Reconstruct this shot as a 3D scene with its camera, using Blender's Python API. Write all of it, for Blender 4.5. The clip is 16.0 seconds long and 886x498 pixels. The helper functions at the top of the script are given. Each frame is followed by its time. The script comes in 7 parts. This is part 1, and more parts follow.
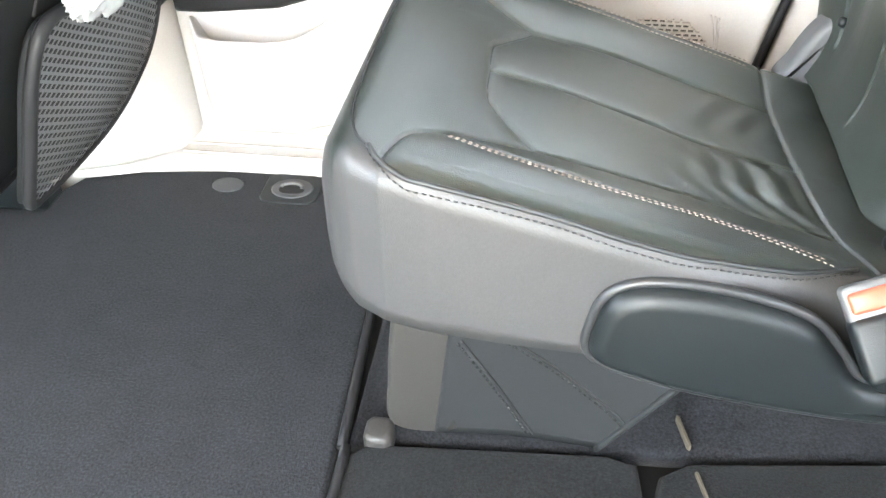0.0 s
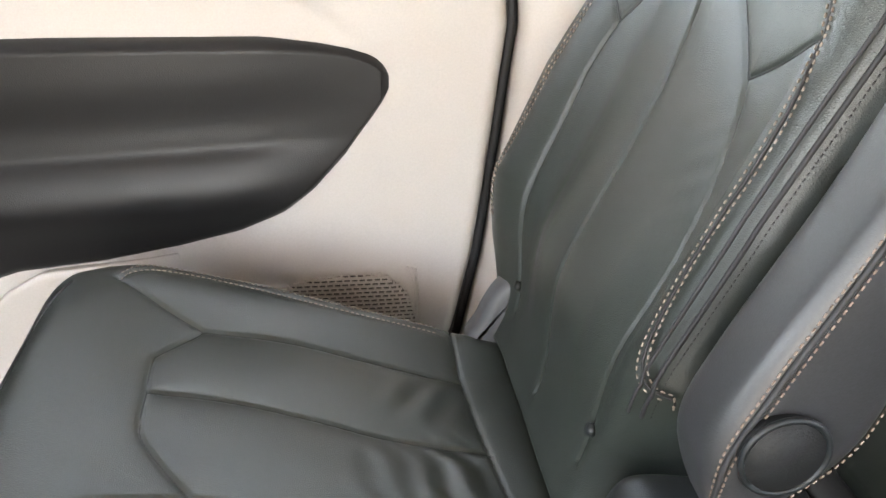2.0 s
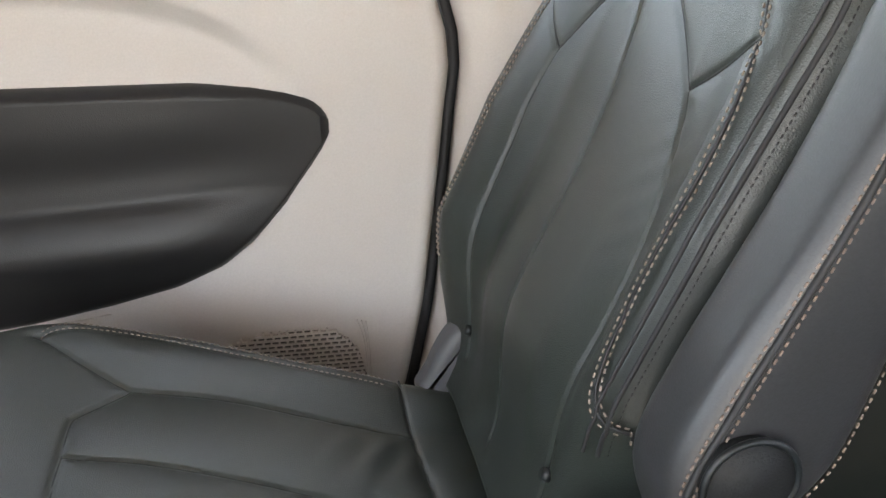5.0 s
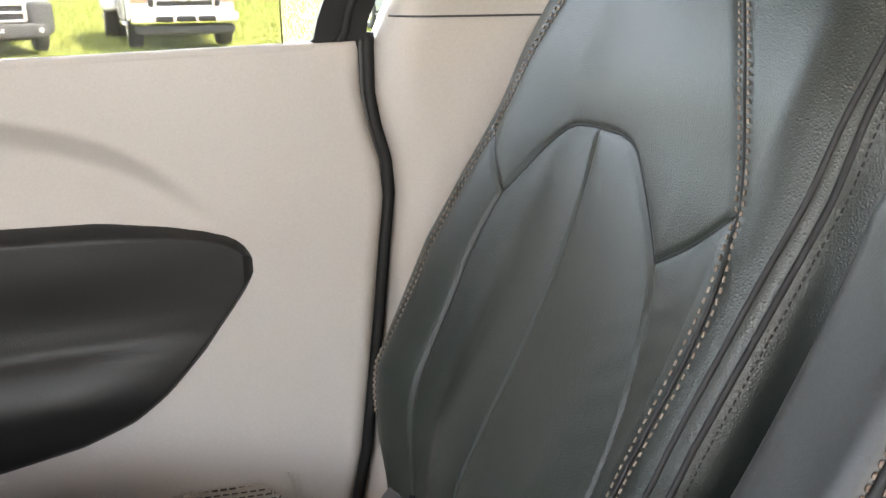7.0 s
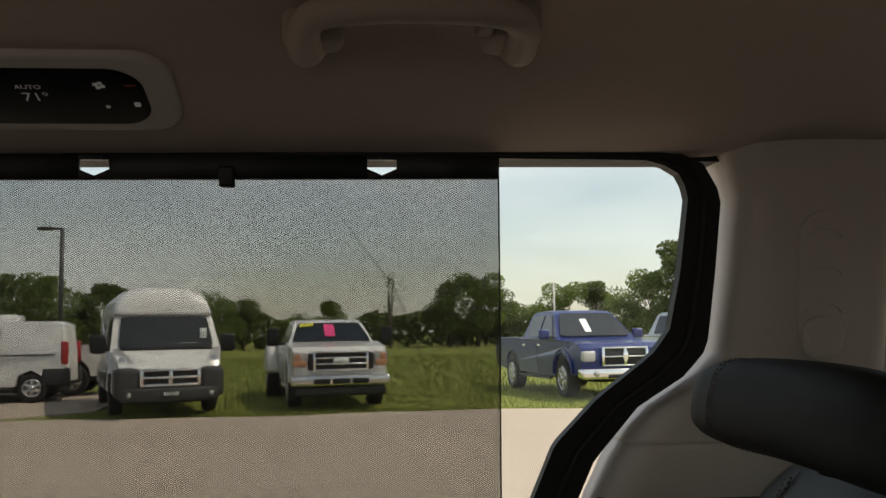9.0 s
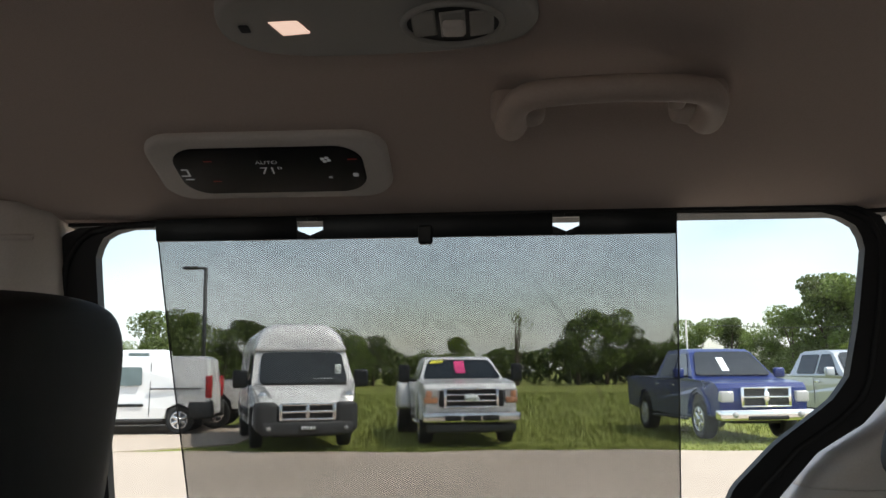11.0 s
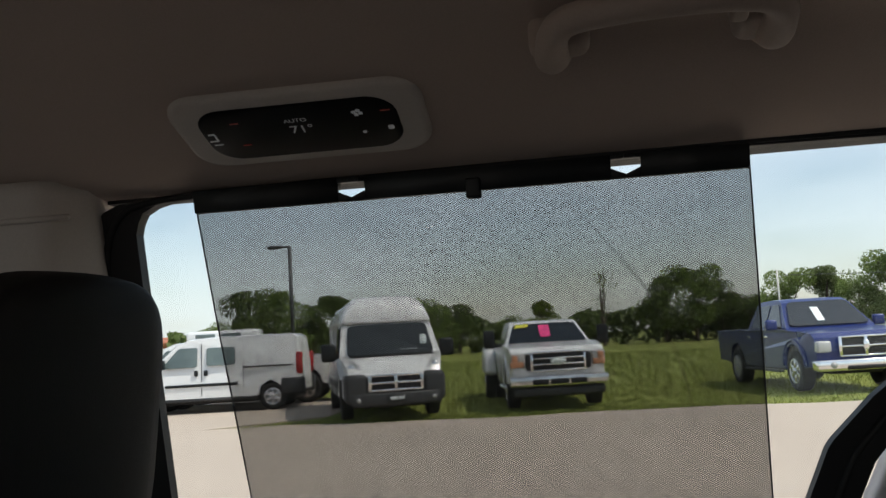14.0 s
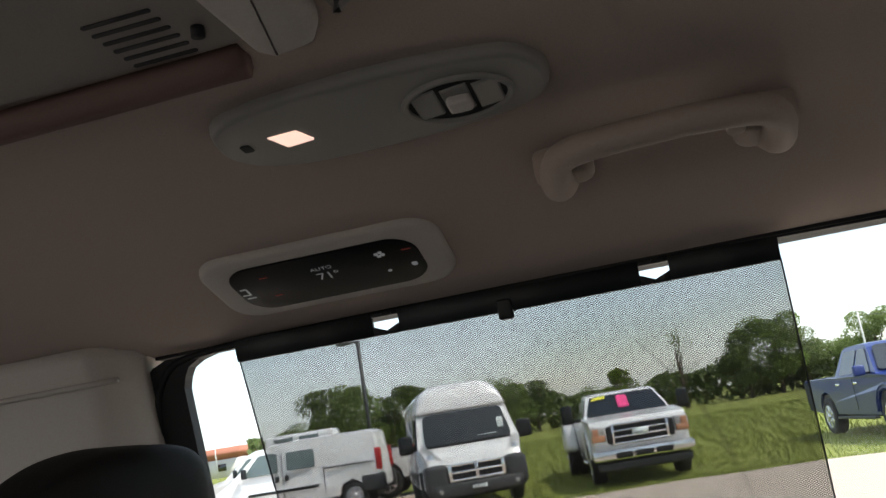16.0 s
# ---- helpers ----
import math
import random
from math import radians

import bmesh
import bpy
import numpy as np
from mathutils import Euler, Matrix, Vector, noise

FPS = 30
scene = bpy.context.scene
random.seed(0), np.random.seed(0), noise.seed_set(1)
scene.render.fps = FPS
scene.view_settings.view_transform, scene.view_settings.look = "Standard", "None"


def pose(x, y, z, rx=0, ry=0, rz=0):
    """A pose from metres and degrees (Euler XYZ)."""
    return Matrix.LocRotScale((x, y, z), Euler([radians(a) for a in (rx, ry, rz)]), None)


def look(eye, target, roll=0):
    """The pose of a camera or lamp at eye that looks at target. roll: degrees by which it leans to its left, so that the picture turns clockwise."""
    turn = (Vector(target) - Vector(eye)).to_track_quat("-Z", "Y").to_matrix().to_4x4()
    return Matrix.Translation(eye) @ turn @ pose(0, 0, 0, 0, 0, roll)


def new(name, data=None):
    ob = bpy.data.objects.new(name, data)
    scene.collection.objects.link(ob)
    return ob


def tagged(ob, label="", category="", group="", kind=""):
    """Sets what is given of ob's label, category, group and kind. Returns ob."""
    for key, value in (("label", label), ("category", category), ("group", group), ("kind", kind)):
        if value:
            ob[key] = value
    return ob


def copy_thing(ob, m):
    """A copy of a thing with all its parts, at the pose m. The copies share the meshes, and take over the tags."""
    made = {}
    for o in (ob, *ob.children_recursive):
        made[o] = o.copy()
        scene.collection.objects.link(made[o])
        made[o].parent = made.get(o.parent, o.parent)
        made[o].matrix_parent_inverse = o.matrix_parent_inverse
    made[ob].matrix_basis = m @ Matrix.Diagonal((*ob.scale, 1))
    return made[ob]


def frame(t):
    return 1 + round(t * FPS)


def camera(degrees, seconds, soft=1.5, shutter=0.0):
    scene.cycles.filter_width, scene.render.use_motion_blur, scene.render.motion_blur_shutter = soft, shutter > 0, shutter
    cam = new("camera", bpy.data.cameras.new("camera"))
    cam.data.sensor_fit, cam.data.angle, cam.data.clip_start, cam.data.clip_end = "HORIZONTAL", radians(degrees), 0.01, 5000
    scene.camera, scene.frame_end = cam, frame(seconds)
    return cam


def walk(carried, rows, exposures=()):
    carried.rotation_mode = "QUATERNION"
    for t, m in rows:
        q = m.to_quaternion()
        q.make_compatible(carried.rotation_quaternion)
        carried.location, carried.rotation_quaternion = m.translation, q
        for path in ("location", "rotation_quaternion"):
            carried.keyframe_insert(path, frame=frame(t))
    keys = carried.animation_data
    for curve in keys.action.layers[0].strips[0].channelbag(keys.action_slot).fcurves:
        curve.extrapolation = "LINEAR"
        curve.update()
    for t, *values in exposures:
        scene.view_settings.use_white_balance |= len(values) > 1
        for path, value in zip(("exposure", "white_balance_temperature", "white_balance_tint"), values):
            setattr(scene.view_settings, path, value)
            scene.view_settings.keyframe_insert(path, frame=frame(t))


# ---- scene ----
cam = camera(53.7, 16.0)
PATH = [
    (0, (0.282, -0.065, 0.794), (0.043, 1.49, -0.441), -1.0),
    (0.5, (0.301, 0.007, 0.818), (0.219, 1.695, -0.251), 0.5),
    (1, (0.317, 0.032, 0.82), (0.329, 1.737, -0.225), 1.0),
    (1.5, (0.352, 0.053, 0.836), (0.511, 1.78, -0.16), 1.7),
    (2, (0.384, 0.069, 0.866), (0.628, 1.835, -0.04), 1.2),
    (2.5, (0.406, 0.07, 0.902), (0.684, 1.879, 0.096), 0.9),
    (3, (0.415, 0.043, 0.922), (0.732, 1.868, 0.169), 1.1),
    (3.5, (0.417, 0.014, 0.938), (0.756, 1.841, 0.198), 0.3),
    (4, (0.417, 0.008, 0.936), (0.754, 1.849, 0.231), 0.1),
    (4.2, (0.422, 0.021, 0.907), (0.728, 1.866, 0.198), -0.3),
    (6.3, (0.4, 0.208, 0.792), (0.762, 1.987, -0.047), -0.0),
    (6.5, (0.434, 0.219, 0.821), (0.796, 2.016, 0.022), -0.4),
    (7, (0.442, 0.203, 0.859), (0.903, 2.055, 0.261), -0.3),
    (7.5, (0.445, 0.186, 0.881), (1.005, 2.043, 0.393), 1.1),
    (8, (0.44, 0.174, 0.929), (1.0, 2.075, 0.659), 0.2),
    (8.5, (0.414, 0.147, 0.964), (0.843, 2.101, 0.967), 1.0),
    (9, (0.348, 0.116, 1.014), (0.529, 2.099, 1.204), -1.0),
    (9.5, (0.31, 0.092, 1.042), (0.338, 2.066, 1.36), -1.6),
    (9.7, (0.303, 0.081, 1.043), (0.311, 2.049, 1.398), -1.7),
    (11.8, (0.273, 0.029, 1.004), (0.138, 2.015, 1.204), 0.1),
    (12, (0.274, 0.033, 1.0), (0.143, 2.02, 1.185), 0.2),
    (12.5, (0.294, 0.021, 0.992), (0.195, 2.014, 1.123), -0.2),
    (13, (0.311, -0.027, 0.966), (0.158, 1.967, 0.966), -0.2),
    (13.5, (0.297, 0.006, 0.968), (0.047, 1.991, 0.956), -1.8),
    (14, (0.304, 0.11, 1.019), (0.015, 2.078, 1.227), -3.4),
    (14.5, (0.319, 0.167, 1.028), (0.077, 2.129, 1.329), -1.5),
    (15, (0.317, 0.156, 1.019), (0.161, 2.125, 1.338), -1.7),
    (15.5, (0.346, 0.142, 1.058), (0.179, 2.103, 1.418), -8.6),
    (16, (0.346, 0.103, 1.064), (-0.058, 2.019, 1.468), -9.3),
]
walk(cam, [(t, look(eye, target, roll)) for t, eye, target, roll in PATH], exposures=[(0.0, 5.88, 7350, 10), (0.5, 5.0, 7400, 13), (1.5, 5.02, 7600, 16), (2.5, 4.3, 7600, 16), (4.0, 3.8, 7500, 16), (6.3, 4.72, 7300, 16), (6.7, 4.57, 7300, 16), (7.0, 4.0, 7400, 16), (7.4, 3.7, 7400, 16), (7.8, 3.0, 7400, 16), (8.2, 2.05, 7400, 16), (8.6, 0.5, 7500, 12), (9.0, 0.28, 7600, 12), (9.5, 0.75, 7400, 12), (12.0, 0.82, 6200, 12), (12.5, 0.84, 6050, 12), (13.0, 0.8, 6250, 12), (13.5, 0.5, 6500, 12), (14.0, 0.3, 6600, 12), (14.5, 0.6, 6700, 12), (15.0, 0.55, 6700, 12), (15.5, 0.75, 6600, 12), (16.0, 1.12, 6500, 12)])

# ---- world, sun, exposure ----
SUN_AZ, SUN_EL = 104.0, 56.0   # azimuth clockwise from +y, elevation
world = bpy.data.worlds.new("sky")
scene.world = world
world.use_nodes = True
wn = world.node_tree
wn.nodes.clear()
w_out = wn.nodes.new("ShaderNodeOutputWorld")
w_bg = wn.nodes.new("ShaderNodeBackground")
w_sky = wn.nodes.new("ShaderNodeTexSky")
w_sky.sky_type = "NISHITA"
w_sky.sun_disc = False
w_sky.sun_elevation = radians(SUN_EL)
w_sky.sun_rotation = radians(SUN_AZ)
w_sky.dust_density = 1.0
w_sky.air_density = 1.1
w_bg.inputs[1].default_value = 0.13
# thin bright haze with soft clouds over the clear sky
w_co = wn.nodes.new("ShaderNodeTexCoord")
w_map = wn.nodes.new("ShaderNodeMapping")
w_map.inputs["Scale"].default_value = (1.0, 1.0, 3.5)
w_noise = wn.nodes.new("ShaderNodeTexNoise")
w_noise.inputs["Scale"].default_value, w_noise.inputs["Detail"].default_value = 2.6, 7
w_range = wn.nodes.new("ShaderNodeMapRange")
w_range.inputs["From Min"].default_value, w_range.inputs["From Max"].default_value = 0.35, 0.68
w_range.inputs["To Min"].default_value, w_range.inputs["To Max"].default_value = 0.14, 0.66
w_mix = wn.nodes.new("ShaderNodeMix")
w_mix.data_type = "RGBA"
w_mix.inputs[7].default_value = (7.0, 7.8, 8.5, 1)
wn.links.new(w_co.outputs["Generated"], w_map.inputs["Vector"])
wn.links.new(w_map.outputs[0], w_noise.inputs["Vector"])
wn.links.new(w_noise.outputs["Fac"], w_range.inputs["Value"])
wn.links.new(w_range.outputs[0], w_mix.inputs[0])
wn.links.new(w_sky.outputs[0], w_mix.inputs[6])
wn.links.new(w_mix.outputs[2], w_bg.inputs[0])
wn.links.new(w_bg.outputs[0], w_out.inputs[0])
sun = new("sun", bpy.data.lights.new("sun", "SUN"))
sun.data.energy = 3.6
sun.data.angle = radians(0.5)
sun.data.color = (1.0, 0.95, 0.88)
a, e = radians(SUN_AZ), radians(SUN_EL)
sun.matrix_world = look((0, 0, 0), (-math.sin(a) * math.cos(e), -math.cos(a) * math.cos(e), -math.sin(e)))
# added area lamp standing in for sky light through the near side's door opening
door_fill = new("door_fill_light", bpy.data.lights.new("door_fill_light", "AREA"))
door_fill.data.shape = "RECTANGLE"
door_fill.data.size, door_fill.data.size_y = 0.72, 0.50
door_fill.data.energy = 0.40
door_fill.data.color = (1.0, 0.965, 0.875)
door_fill.matrix_world = look((0.08, -0.70, 1.02), (0.08, 0.35, 0.0))


# ---- materials ----
def node_material(name):
    m = bpy.data.materials.new(name)
    m.use_nodes = True
    t = m.node_tree
    b = t.nodes["Principled BSDF"]
    return m, t, b


def surface(name, colour, rough=0.5, metal=0.0, spec=0.5, grain=400.0, grain_amount=0.08, stain=3.0, stain_amount=0.08,
            bump=0.0, bump_scale=600.0, sheen=0.0, coat=0.0, voronoi=False, per_object=0.0):
    """A surface with fine grain and broad stains in its colour, uneven gloss and a fine relief."""
    m, t, b = node_material(name)
    link = t.links.new
    co = t.nodes.new("ShaderNodeTexCoord")
    fine = t.nodes.new("ShaderNodeTexNoise")
    fine.inputs["Scale"].default_value, fine.inputs["Detail"].default_value = grain, 4
    broad = t.nodes.new("ShaderNodeTexNoise")
    broad.inputs["Scale"].default_value, broad.inputs["Detail"].default_value = stain, 5
    link(co.outputs["Object"], fine.inputs["Vector"])
    link(co.outputs["Object"], broad.inputs["Vector"])
    total = t.nodes.new("ShaderNodeMath")
    total.operation = "MULTIPLY_ADD"
    total.inputs[1].default_value = grain_amount * 2
    link(fine.outputs["Fac"], total.inputs[0])
    more = t.nodes.new("ShaderNodeMath")
    more.operation = "MULTIPLY_ADD"
    more.inputs[1].default_value = stain_amount * 2
    more.inputs[2].default_value = 1.0 - grain_amount - stain_amount
    link(broad.outputs["Fac"], more.inputs[0])
    link(more.outputs[0], total.inputs[2])
    factor = total
    if per_object:
        info = t.nodes.new("ShaderNodeObjectInfo")
        ob = t.nodes.new("ShaderNodeMath")
        ob.operation = "MULTIPLY_ADD"
        ob.inputs[1].default_value = per_object * 2
        link(info.outputs["Random"], ob.inputs[0])
        sub = t.nodes.new("ShaderNodeMath")
        sub.operation = "SUBTRACT"
        link(total.outputs[0], sub.inputs[0])
        sub.inputs[1].default_value = per_object
        link(sub.outputs[0], ob.inputs[2])
        factor = ob
    mix = t.nodes.new("ShaderNodeMix")
    mix.data_type, mix.blend_type = "RGBA", "MULTIPLY"
    mix.inputs[0].default_value = 1.0
    mix.inputs[6].default_value = (*colour, 1)
    link(factor.outputs[0], mix.inputs[7])
    link(mix.outputs[2], b.inputs["Base Color"])
    gloss = t.nodes.new("ShaderNodeMapRange")
    gloss.inputs["To Min"].default_value, gloss.inputs["To Max"].default_value = max(rough - 0.07, 0.02), min(rough + 0.07, 1)
    link(broad.outputs["Fac"], gloss.inputs["Value"])
    link(gloss.outputs[0], b.inputs["Roughness"])
    b.inputs["Metallic"].default_value = metal
    b.inputs["Specular IOR Level"].default_value = spec
    if sheen:
        b.inputs["Sheen Weight"].default_value = sheen
    if coat:
        b.inputs["Coat Weight"].default_value = coat
        b.inputs["Coat Roughness"].default_value = 0.05
    if bump:
        if voronoi:
            relief = t.nodes.new("ShaderNodeTexVoronoi")
            relief.feature = "DISTANCE_TO_EDGE"
            out = relief.outputs["Distance"]
        else:
            relief = t.nodes.new("ShaderNodeTexNoise")
            relief.inputs["Detail"].default_value = 6
            out = relief.outputs["Fac"]
        relief.inputs["Scale"].default_value = bump_scale
        link(co.outputs["Object"], relief.inputs["Vector"])
        bm_ = t.nodes.new("ShaderNodeBump")
        bm_.inputs["Strength"].default_value = bump
        bm_.inputs["Distance"].default_value = 0.001
        link(out, bm_.inputs["Height"])
        link(bm_.outputs[0], b.inputs["Normal"])
    return m


def glass_material(name, tint, reflect=0.06):
    """Thin automotive glass: light goes straight through, a little is mirrored."""
    m, t, b = node_material(name)
    t.nodes.remove(b)
    out = t.nodes["Material Output"]
    clear = t.nodes.new("ShaderNodeBsdfTransparent")
    clear.inputs[0].default_value = (*tint, 1)
    shine = t.nodes.new("ShaderNodeBsdfGlossy")
    shine.inputs["Roughness"].default_value = 0.02
    mix = t.nodes.new("ShaderNodeMixShader")
    mix.inputs[0].default_value = reflect
    t.links.new(clear.outputs[0], mix.inputs[1])
    t.links.new(shine.outputs[0], mix.inputs[2])
    t.links.new(mix.outputs[0], out.inputs[0])
    return m


def glow(name, colour, strength):
    m, t, b = node_material(name)
    b.inputs["Base Color"].default_value = (*colour, 1)
    b.inputs["Emission Color"].default_value = (*colour, 1)
    b.inputs["Emission Strength"].default_value = strength
    return m


LEATHER = surface("leather", (0.0195, 0.0248, 0.0212), 0.37, spec=0.70, grain=330, grain_amount=0.30, stain=7, stain_amount=0.22, bump=0.36, bump_scale=520, voronoi=True)
# cushion side: lighter grey that carries the light from the door opening
SIDE_LIT = surface("side_lit", (0.050, 0.0488, 0.0485), 0.44, spec=0.5, grain=330, grain_amount=0.2, stain=6, stain_amount=0.15, bump=0.25, bump_scale=380, voronoi=True)
LEATHER_SIDE = surface("leather_side", (0.023, 0.0242, 0.0255), 0.40, spec=0.55, grain=330, grain_amount=0.3, stain=6, stain_amount=0.14, bump=0.12, bump_scale=420, voronoi=True)
LEATHER_DARK = surface("leather_dark", (0.012, 0.013, 0.0135), 0.6, spec=0.22, grain=260, grain_amount=0.1, stain=6, stain_amount=0.15, bump=0.3, bump_scale=420, voronoi=True)
THREAD_LIGHT = surface("thread_light", (0.25, 0.205, 0.172), 0.8, grain=2000, grain_amount=0.2)
THREAD_RUST = surface("thread_rust", (0.19, 0.145, 0.118), 0.8, grain=2000, grain_amount=0.2)
# dark thread, also used for cords that paint the shade in seam grooves
THREAD_AND_SHADE = surface("thread_and_shade", (0.016, 0.017, 0.018), 0.7, grain=2000, grain_amount=0.2)
PIPING = surface("piping", (0.022, 0.024, 0.025), 0.45, grain=500, grain_amount=0.1)
SHELL_BLACK = surface("shell_black", (0.0085, 0.0110, 0.0120), 0.42, spec=0.36, grain=900, grain_amount=0.12, stain=9, stain_amount=0.12, bump=0.25, bump_scale=900)
TRIM = surface("trim_light", (0.525, 0.493, 0.460), 0.52, spec=0.4, grain=420, grain_amount=0.10, stain=2.5, stain_amount=0.06, bump=0.18, bump_scale=900)
TRIM_UPPER = surface("trim_upper", (0.52, 0.48, 0.44), 0.58, spec=0.35, grain=420, grain_amount=0.10, stain=2.5, stain_amount=0.06, bump=0.18, bump_scale=900)
HEADLINER = surface("headliner_cloth", (0.455, 0.370, 0.318), 0.95, spec=0.1, grain=700, grain_amount=0.14, stain=2.2, stain_amount=0.09, bump=0.5, bump_scale=1200, sheen=0.12)
HANDLE_BEIGE = surface("handle_beige", (0.42, 0.345, 0.295), 0.6, spec=0.3, grain=420, grain_amount=0.08, stain=6, stain_amount=0.08, bump=0.15, bump_scale=900)
INSERT = surface("door_insert", (0.0125, 0.0122, 0.0125), 0.46, spec=0.38, grain=300, grain_amount=0.1, stain=5, stain_amount=0.25, bump=0.3, bump_scale=380, voronoi=True)
CARPET = surface("carpet", (0.0180, 0.0190, 0.0215), 0.97, spec=0.08, grain=330, grain_amount=1.5, stain=24, stain_amount=0.30, bump=1.0, bump_scale=420, sheen=0.08)
# the carpet again, with the weaker light near the seat put into its colour
CARPET_SHADED = surface("carpet_shaded", (0.0115, 0.0120, 0.0125), 0.97, spec=0.08, grain=330, grain_amount=1.5, stain=24, stain_amount=0.30, bump=1.0, bump_scale=420, sheen=0.08)
RUBBER = surface("rubber", (0.012, 0.012, 0.013), 0.6, spec=0.4, grain=600, grain_amount=0.15)
SHADE_CLOTH = surface("shade_thread", (0.045, 0.045, 0.045), 0.8, spec=0.2, grain=900, grain_amount=0.2)
GREY_PLASTIC = surface("grey_plastic", (0.058, 0.060, 0.064), 0.5, grain=900, grain_amount=0.1, bump=0.2, bump_scale=900)
BUCKLE_GREY = surface("buckle_grey", (0.13, 0.13, 0.13), 0.45, grain=900, grain_amount=0.08, bump=0.15, bump_scale=900)
GREY_MID = surface("grey_mid", (0.30, 0.29, 0.275), 0.5, grain=900, grain_amount=0.05, bump=0.15, bump_scale=900)
FOOT_GREY = surface("foot_grey", (0.030, 0.028, 0.0255), 0.6, grain=300, grain_amount=0.3, bump=0.4, bump_scale=500)
CORD_GREY = surface("cord_grey", (0.16, 0.16, 0.16), 0.8, grain=900, grain_amount=0.2)
SPEAKER_GREY = surface("speaker_grey", (0.07, 0.067, 0.064), 0.7, grain=900, grain_amount=0.2)
THREAD_RED = surface("thread_red", (0.10, 0.045, 0.038), 0.8, grain=2000, grain_amount=0.2)
STRIP_TAN = surface("strip_tan", (0.085, 0.072, 0.052), 0.9, grain=600, grain_amount=0.3)
METAL = surface("steel", (0.62, 0.62, 0.62), 0.28, metal=1.0, grain=300, grain_amount=0.08)
CHROME = surface("chrome", (0.80, 0.80, 0.80), 0.12, metal=1.0, grain=60, grain_amount=0.05)
RED_BUTTON = surface("red_button", (0.55, 0.085, 0.045), 0.4, grain=300, grain_amount=0.05)
SCREEN = surface("screen_black", (0.003, 0.003, 0.0035), 0.35, spec=0.08, grain=50, grain_amount=0.1)
SCREEN_INK = glow("screen_ink", (0.55, 0.58, 0.60), 0.05)
SCREEN_RED = glow("screen_red", (0.35, 0.03, 0.02), 0.012)
LAMP_GLOW = glow("lamp_glow", (1.0, 0.72, 0.58), 0.45)
WINDOW_GLASS = glass_material("window_glass", (0.93, 0.95, 0.94), 0.03)
SHADE_FILM = glass_material("shade_film", (0.655, 0.645, 0.635), 0.004)
CREASE_FILM = glass_material("crease_film", (0.84, 0.84, 0.84), 0.004)
CAR_GLASS = surface("car_glass", (0.012, 0.016, 0.018), 0.06, spec=0.8, grain=3, grain_amount=0.1, stain=1.0, stain_amount=0.2)
PALE_GLASS = surface("pale_glass", (0.11, 0.145, 0.14), 0.06, spec=0.8, grain=3, grain_amount=0.2, stain=2.0, stain_amount=0.5)
BAG = surface("clear_bag", (0.42, 0.43, 0.43), 0.25, spec=0.7, grain=60, grain_amount=0.2, bump=0.5, bump_scale=40)

# ---- mesh helpers ----
def link_mesh(name, verts, faces, material, smooth=True):
    me = bpy.data.meshes.new(name)
    me.from_pydata([tuple(map(float, v)) for v in verts], [], [tuple(map(int, f)) for f in faces])
    b = bmesh.new()
    b.from_mesh(me)
    bmesh.ops.recalc_face_normals(b, faces=b.faces)
    b.to_mesh(me)
    b.free()
    if smooth:
        me.polygons.foreach_set("use_smooth", [True] * len(me.polygons))
    me.materials.append(material)
    return me


def thing(name, label, category, at=(0, 0, 0), group="", kind=""):
    ob = new(name)
    ob.location = at
    return tagged(ob, label, category, group, kind)


def put(name, mesh, parent=None, label=""):
    """A mesh object, as a part of parent where one is given."""
    ob = new(name, mesh)
    if parent is not None:
        ob.parent = parent
        if parent.parent is None:
            ob.matrix_parent_inverse = parent.matrix_basis.inverted()
    if label:
        tagged(ob, label)
    return ob


def part(name, bm, material, parent, label="", smooth=True):
    me = bpy.data.meshes.new(name)
    bmesh.ops.recalc_face_normals(bm, faces=bm.faces)
    bm.to_mesh(me)
    bm.free()
    if smooth:
        me.polygons.foreach_set("use_smooth", [True] * len(me.polygons))
    me.materials.append(material)
    return put(name, me, parent, label)


def spline(points, n):
    """n points evenly along a smooth curve through the given ones."""
    p = np.array(points, float)
    if len(p) == 2:
        fine = np.linspace(p[0], p[1], 50)
    else:
        ext = np.vstack([2 * p[0] - p[1], p, 2 * p[-1] - p[-2]])
        fine = []
        for i in range(1, len(ext) - 2):
            u = np.linspace(0, 1, 24, endpoint=False)[:, None]
            a_, b_, c_, d_ = ext[i - 1], ext[i], ext[i + 1], ext[i + 2]
            fine.append(0.5 * (2 * b_ + (c_ - a_) * u + (2 * a_ - 5 * b_ + 4 * c_ - d_) * u**2 + (3 * b_ - a_ - 3 * c_ + d_) * u**3))
        fine = np.vstack([*fine, p[-1:]])
    far = np.r_[0, np.cumsum(np.linalg.norm(np.diff(fine, axis=0), axis=1))]
    at = np.linspace(0, far[-1], n)
    return np.stack([np.interp(at, far, fine[:, k]) for k in range(p.shape[1])], 1)


def closed(points, n, round_=True):
    """n points evenly round a closed outline."""
    p = np.array(points, float)
    if round_:
        m = len(p)
        q = spline(np.vstack([p[-2:], p, p[:2]]), 40 * (m + 3))
        # keep the loop between the first and the last repeat
        i0 = np.argmin(np.linalg.norm(q[: len(q) // 2] - p[0], axis=1))
        i1 = len(q) // 2 + np.argmin(np.linalg.norm(q[len(q) // 2:] - p[0], axis=1))
        loop = q[i0:i1 + 1]
    else:
        loop = np.vstack([p, p[:1]])
    far = np.r_[0, np.cumsum(np.linalg.norm(np.diff(loop, axis=0), axis=1))]
    at = np.linspace(0, far[-1], n, endpoint=False)
    return np.stack([np.interp(at, far, loop[:, k]) for k in range(2)], 1)


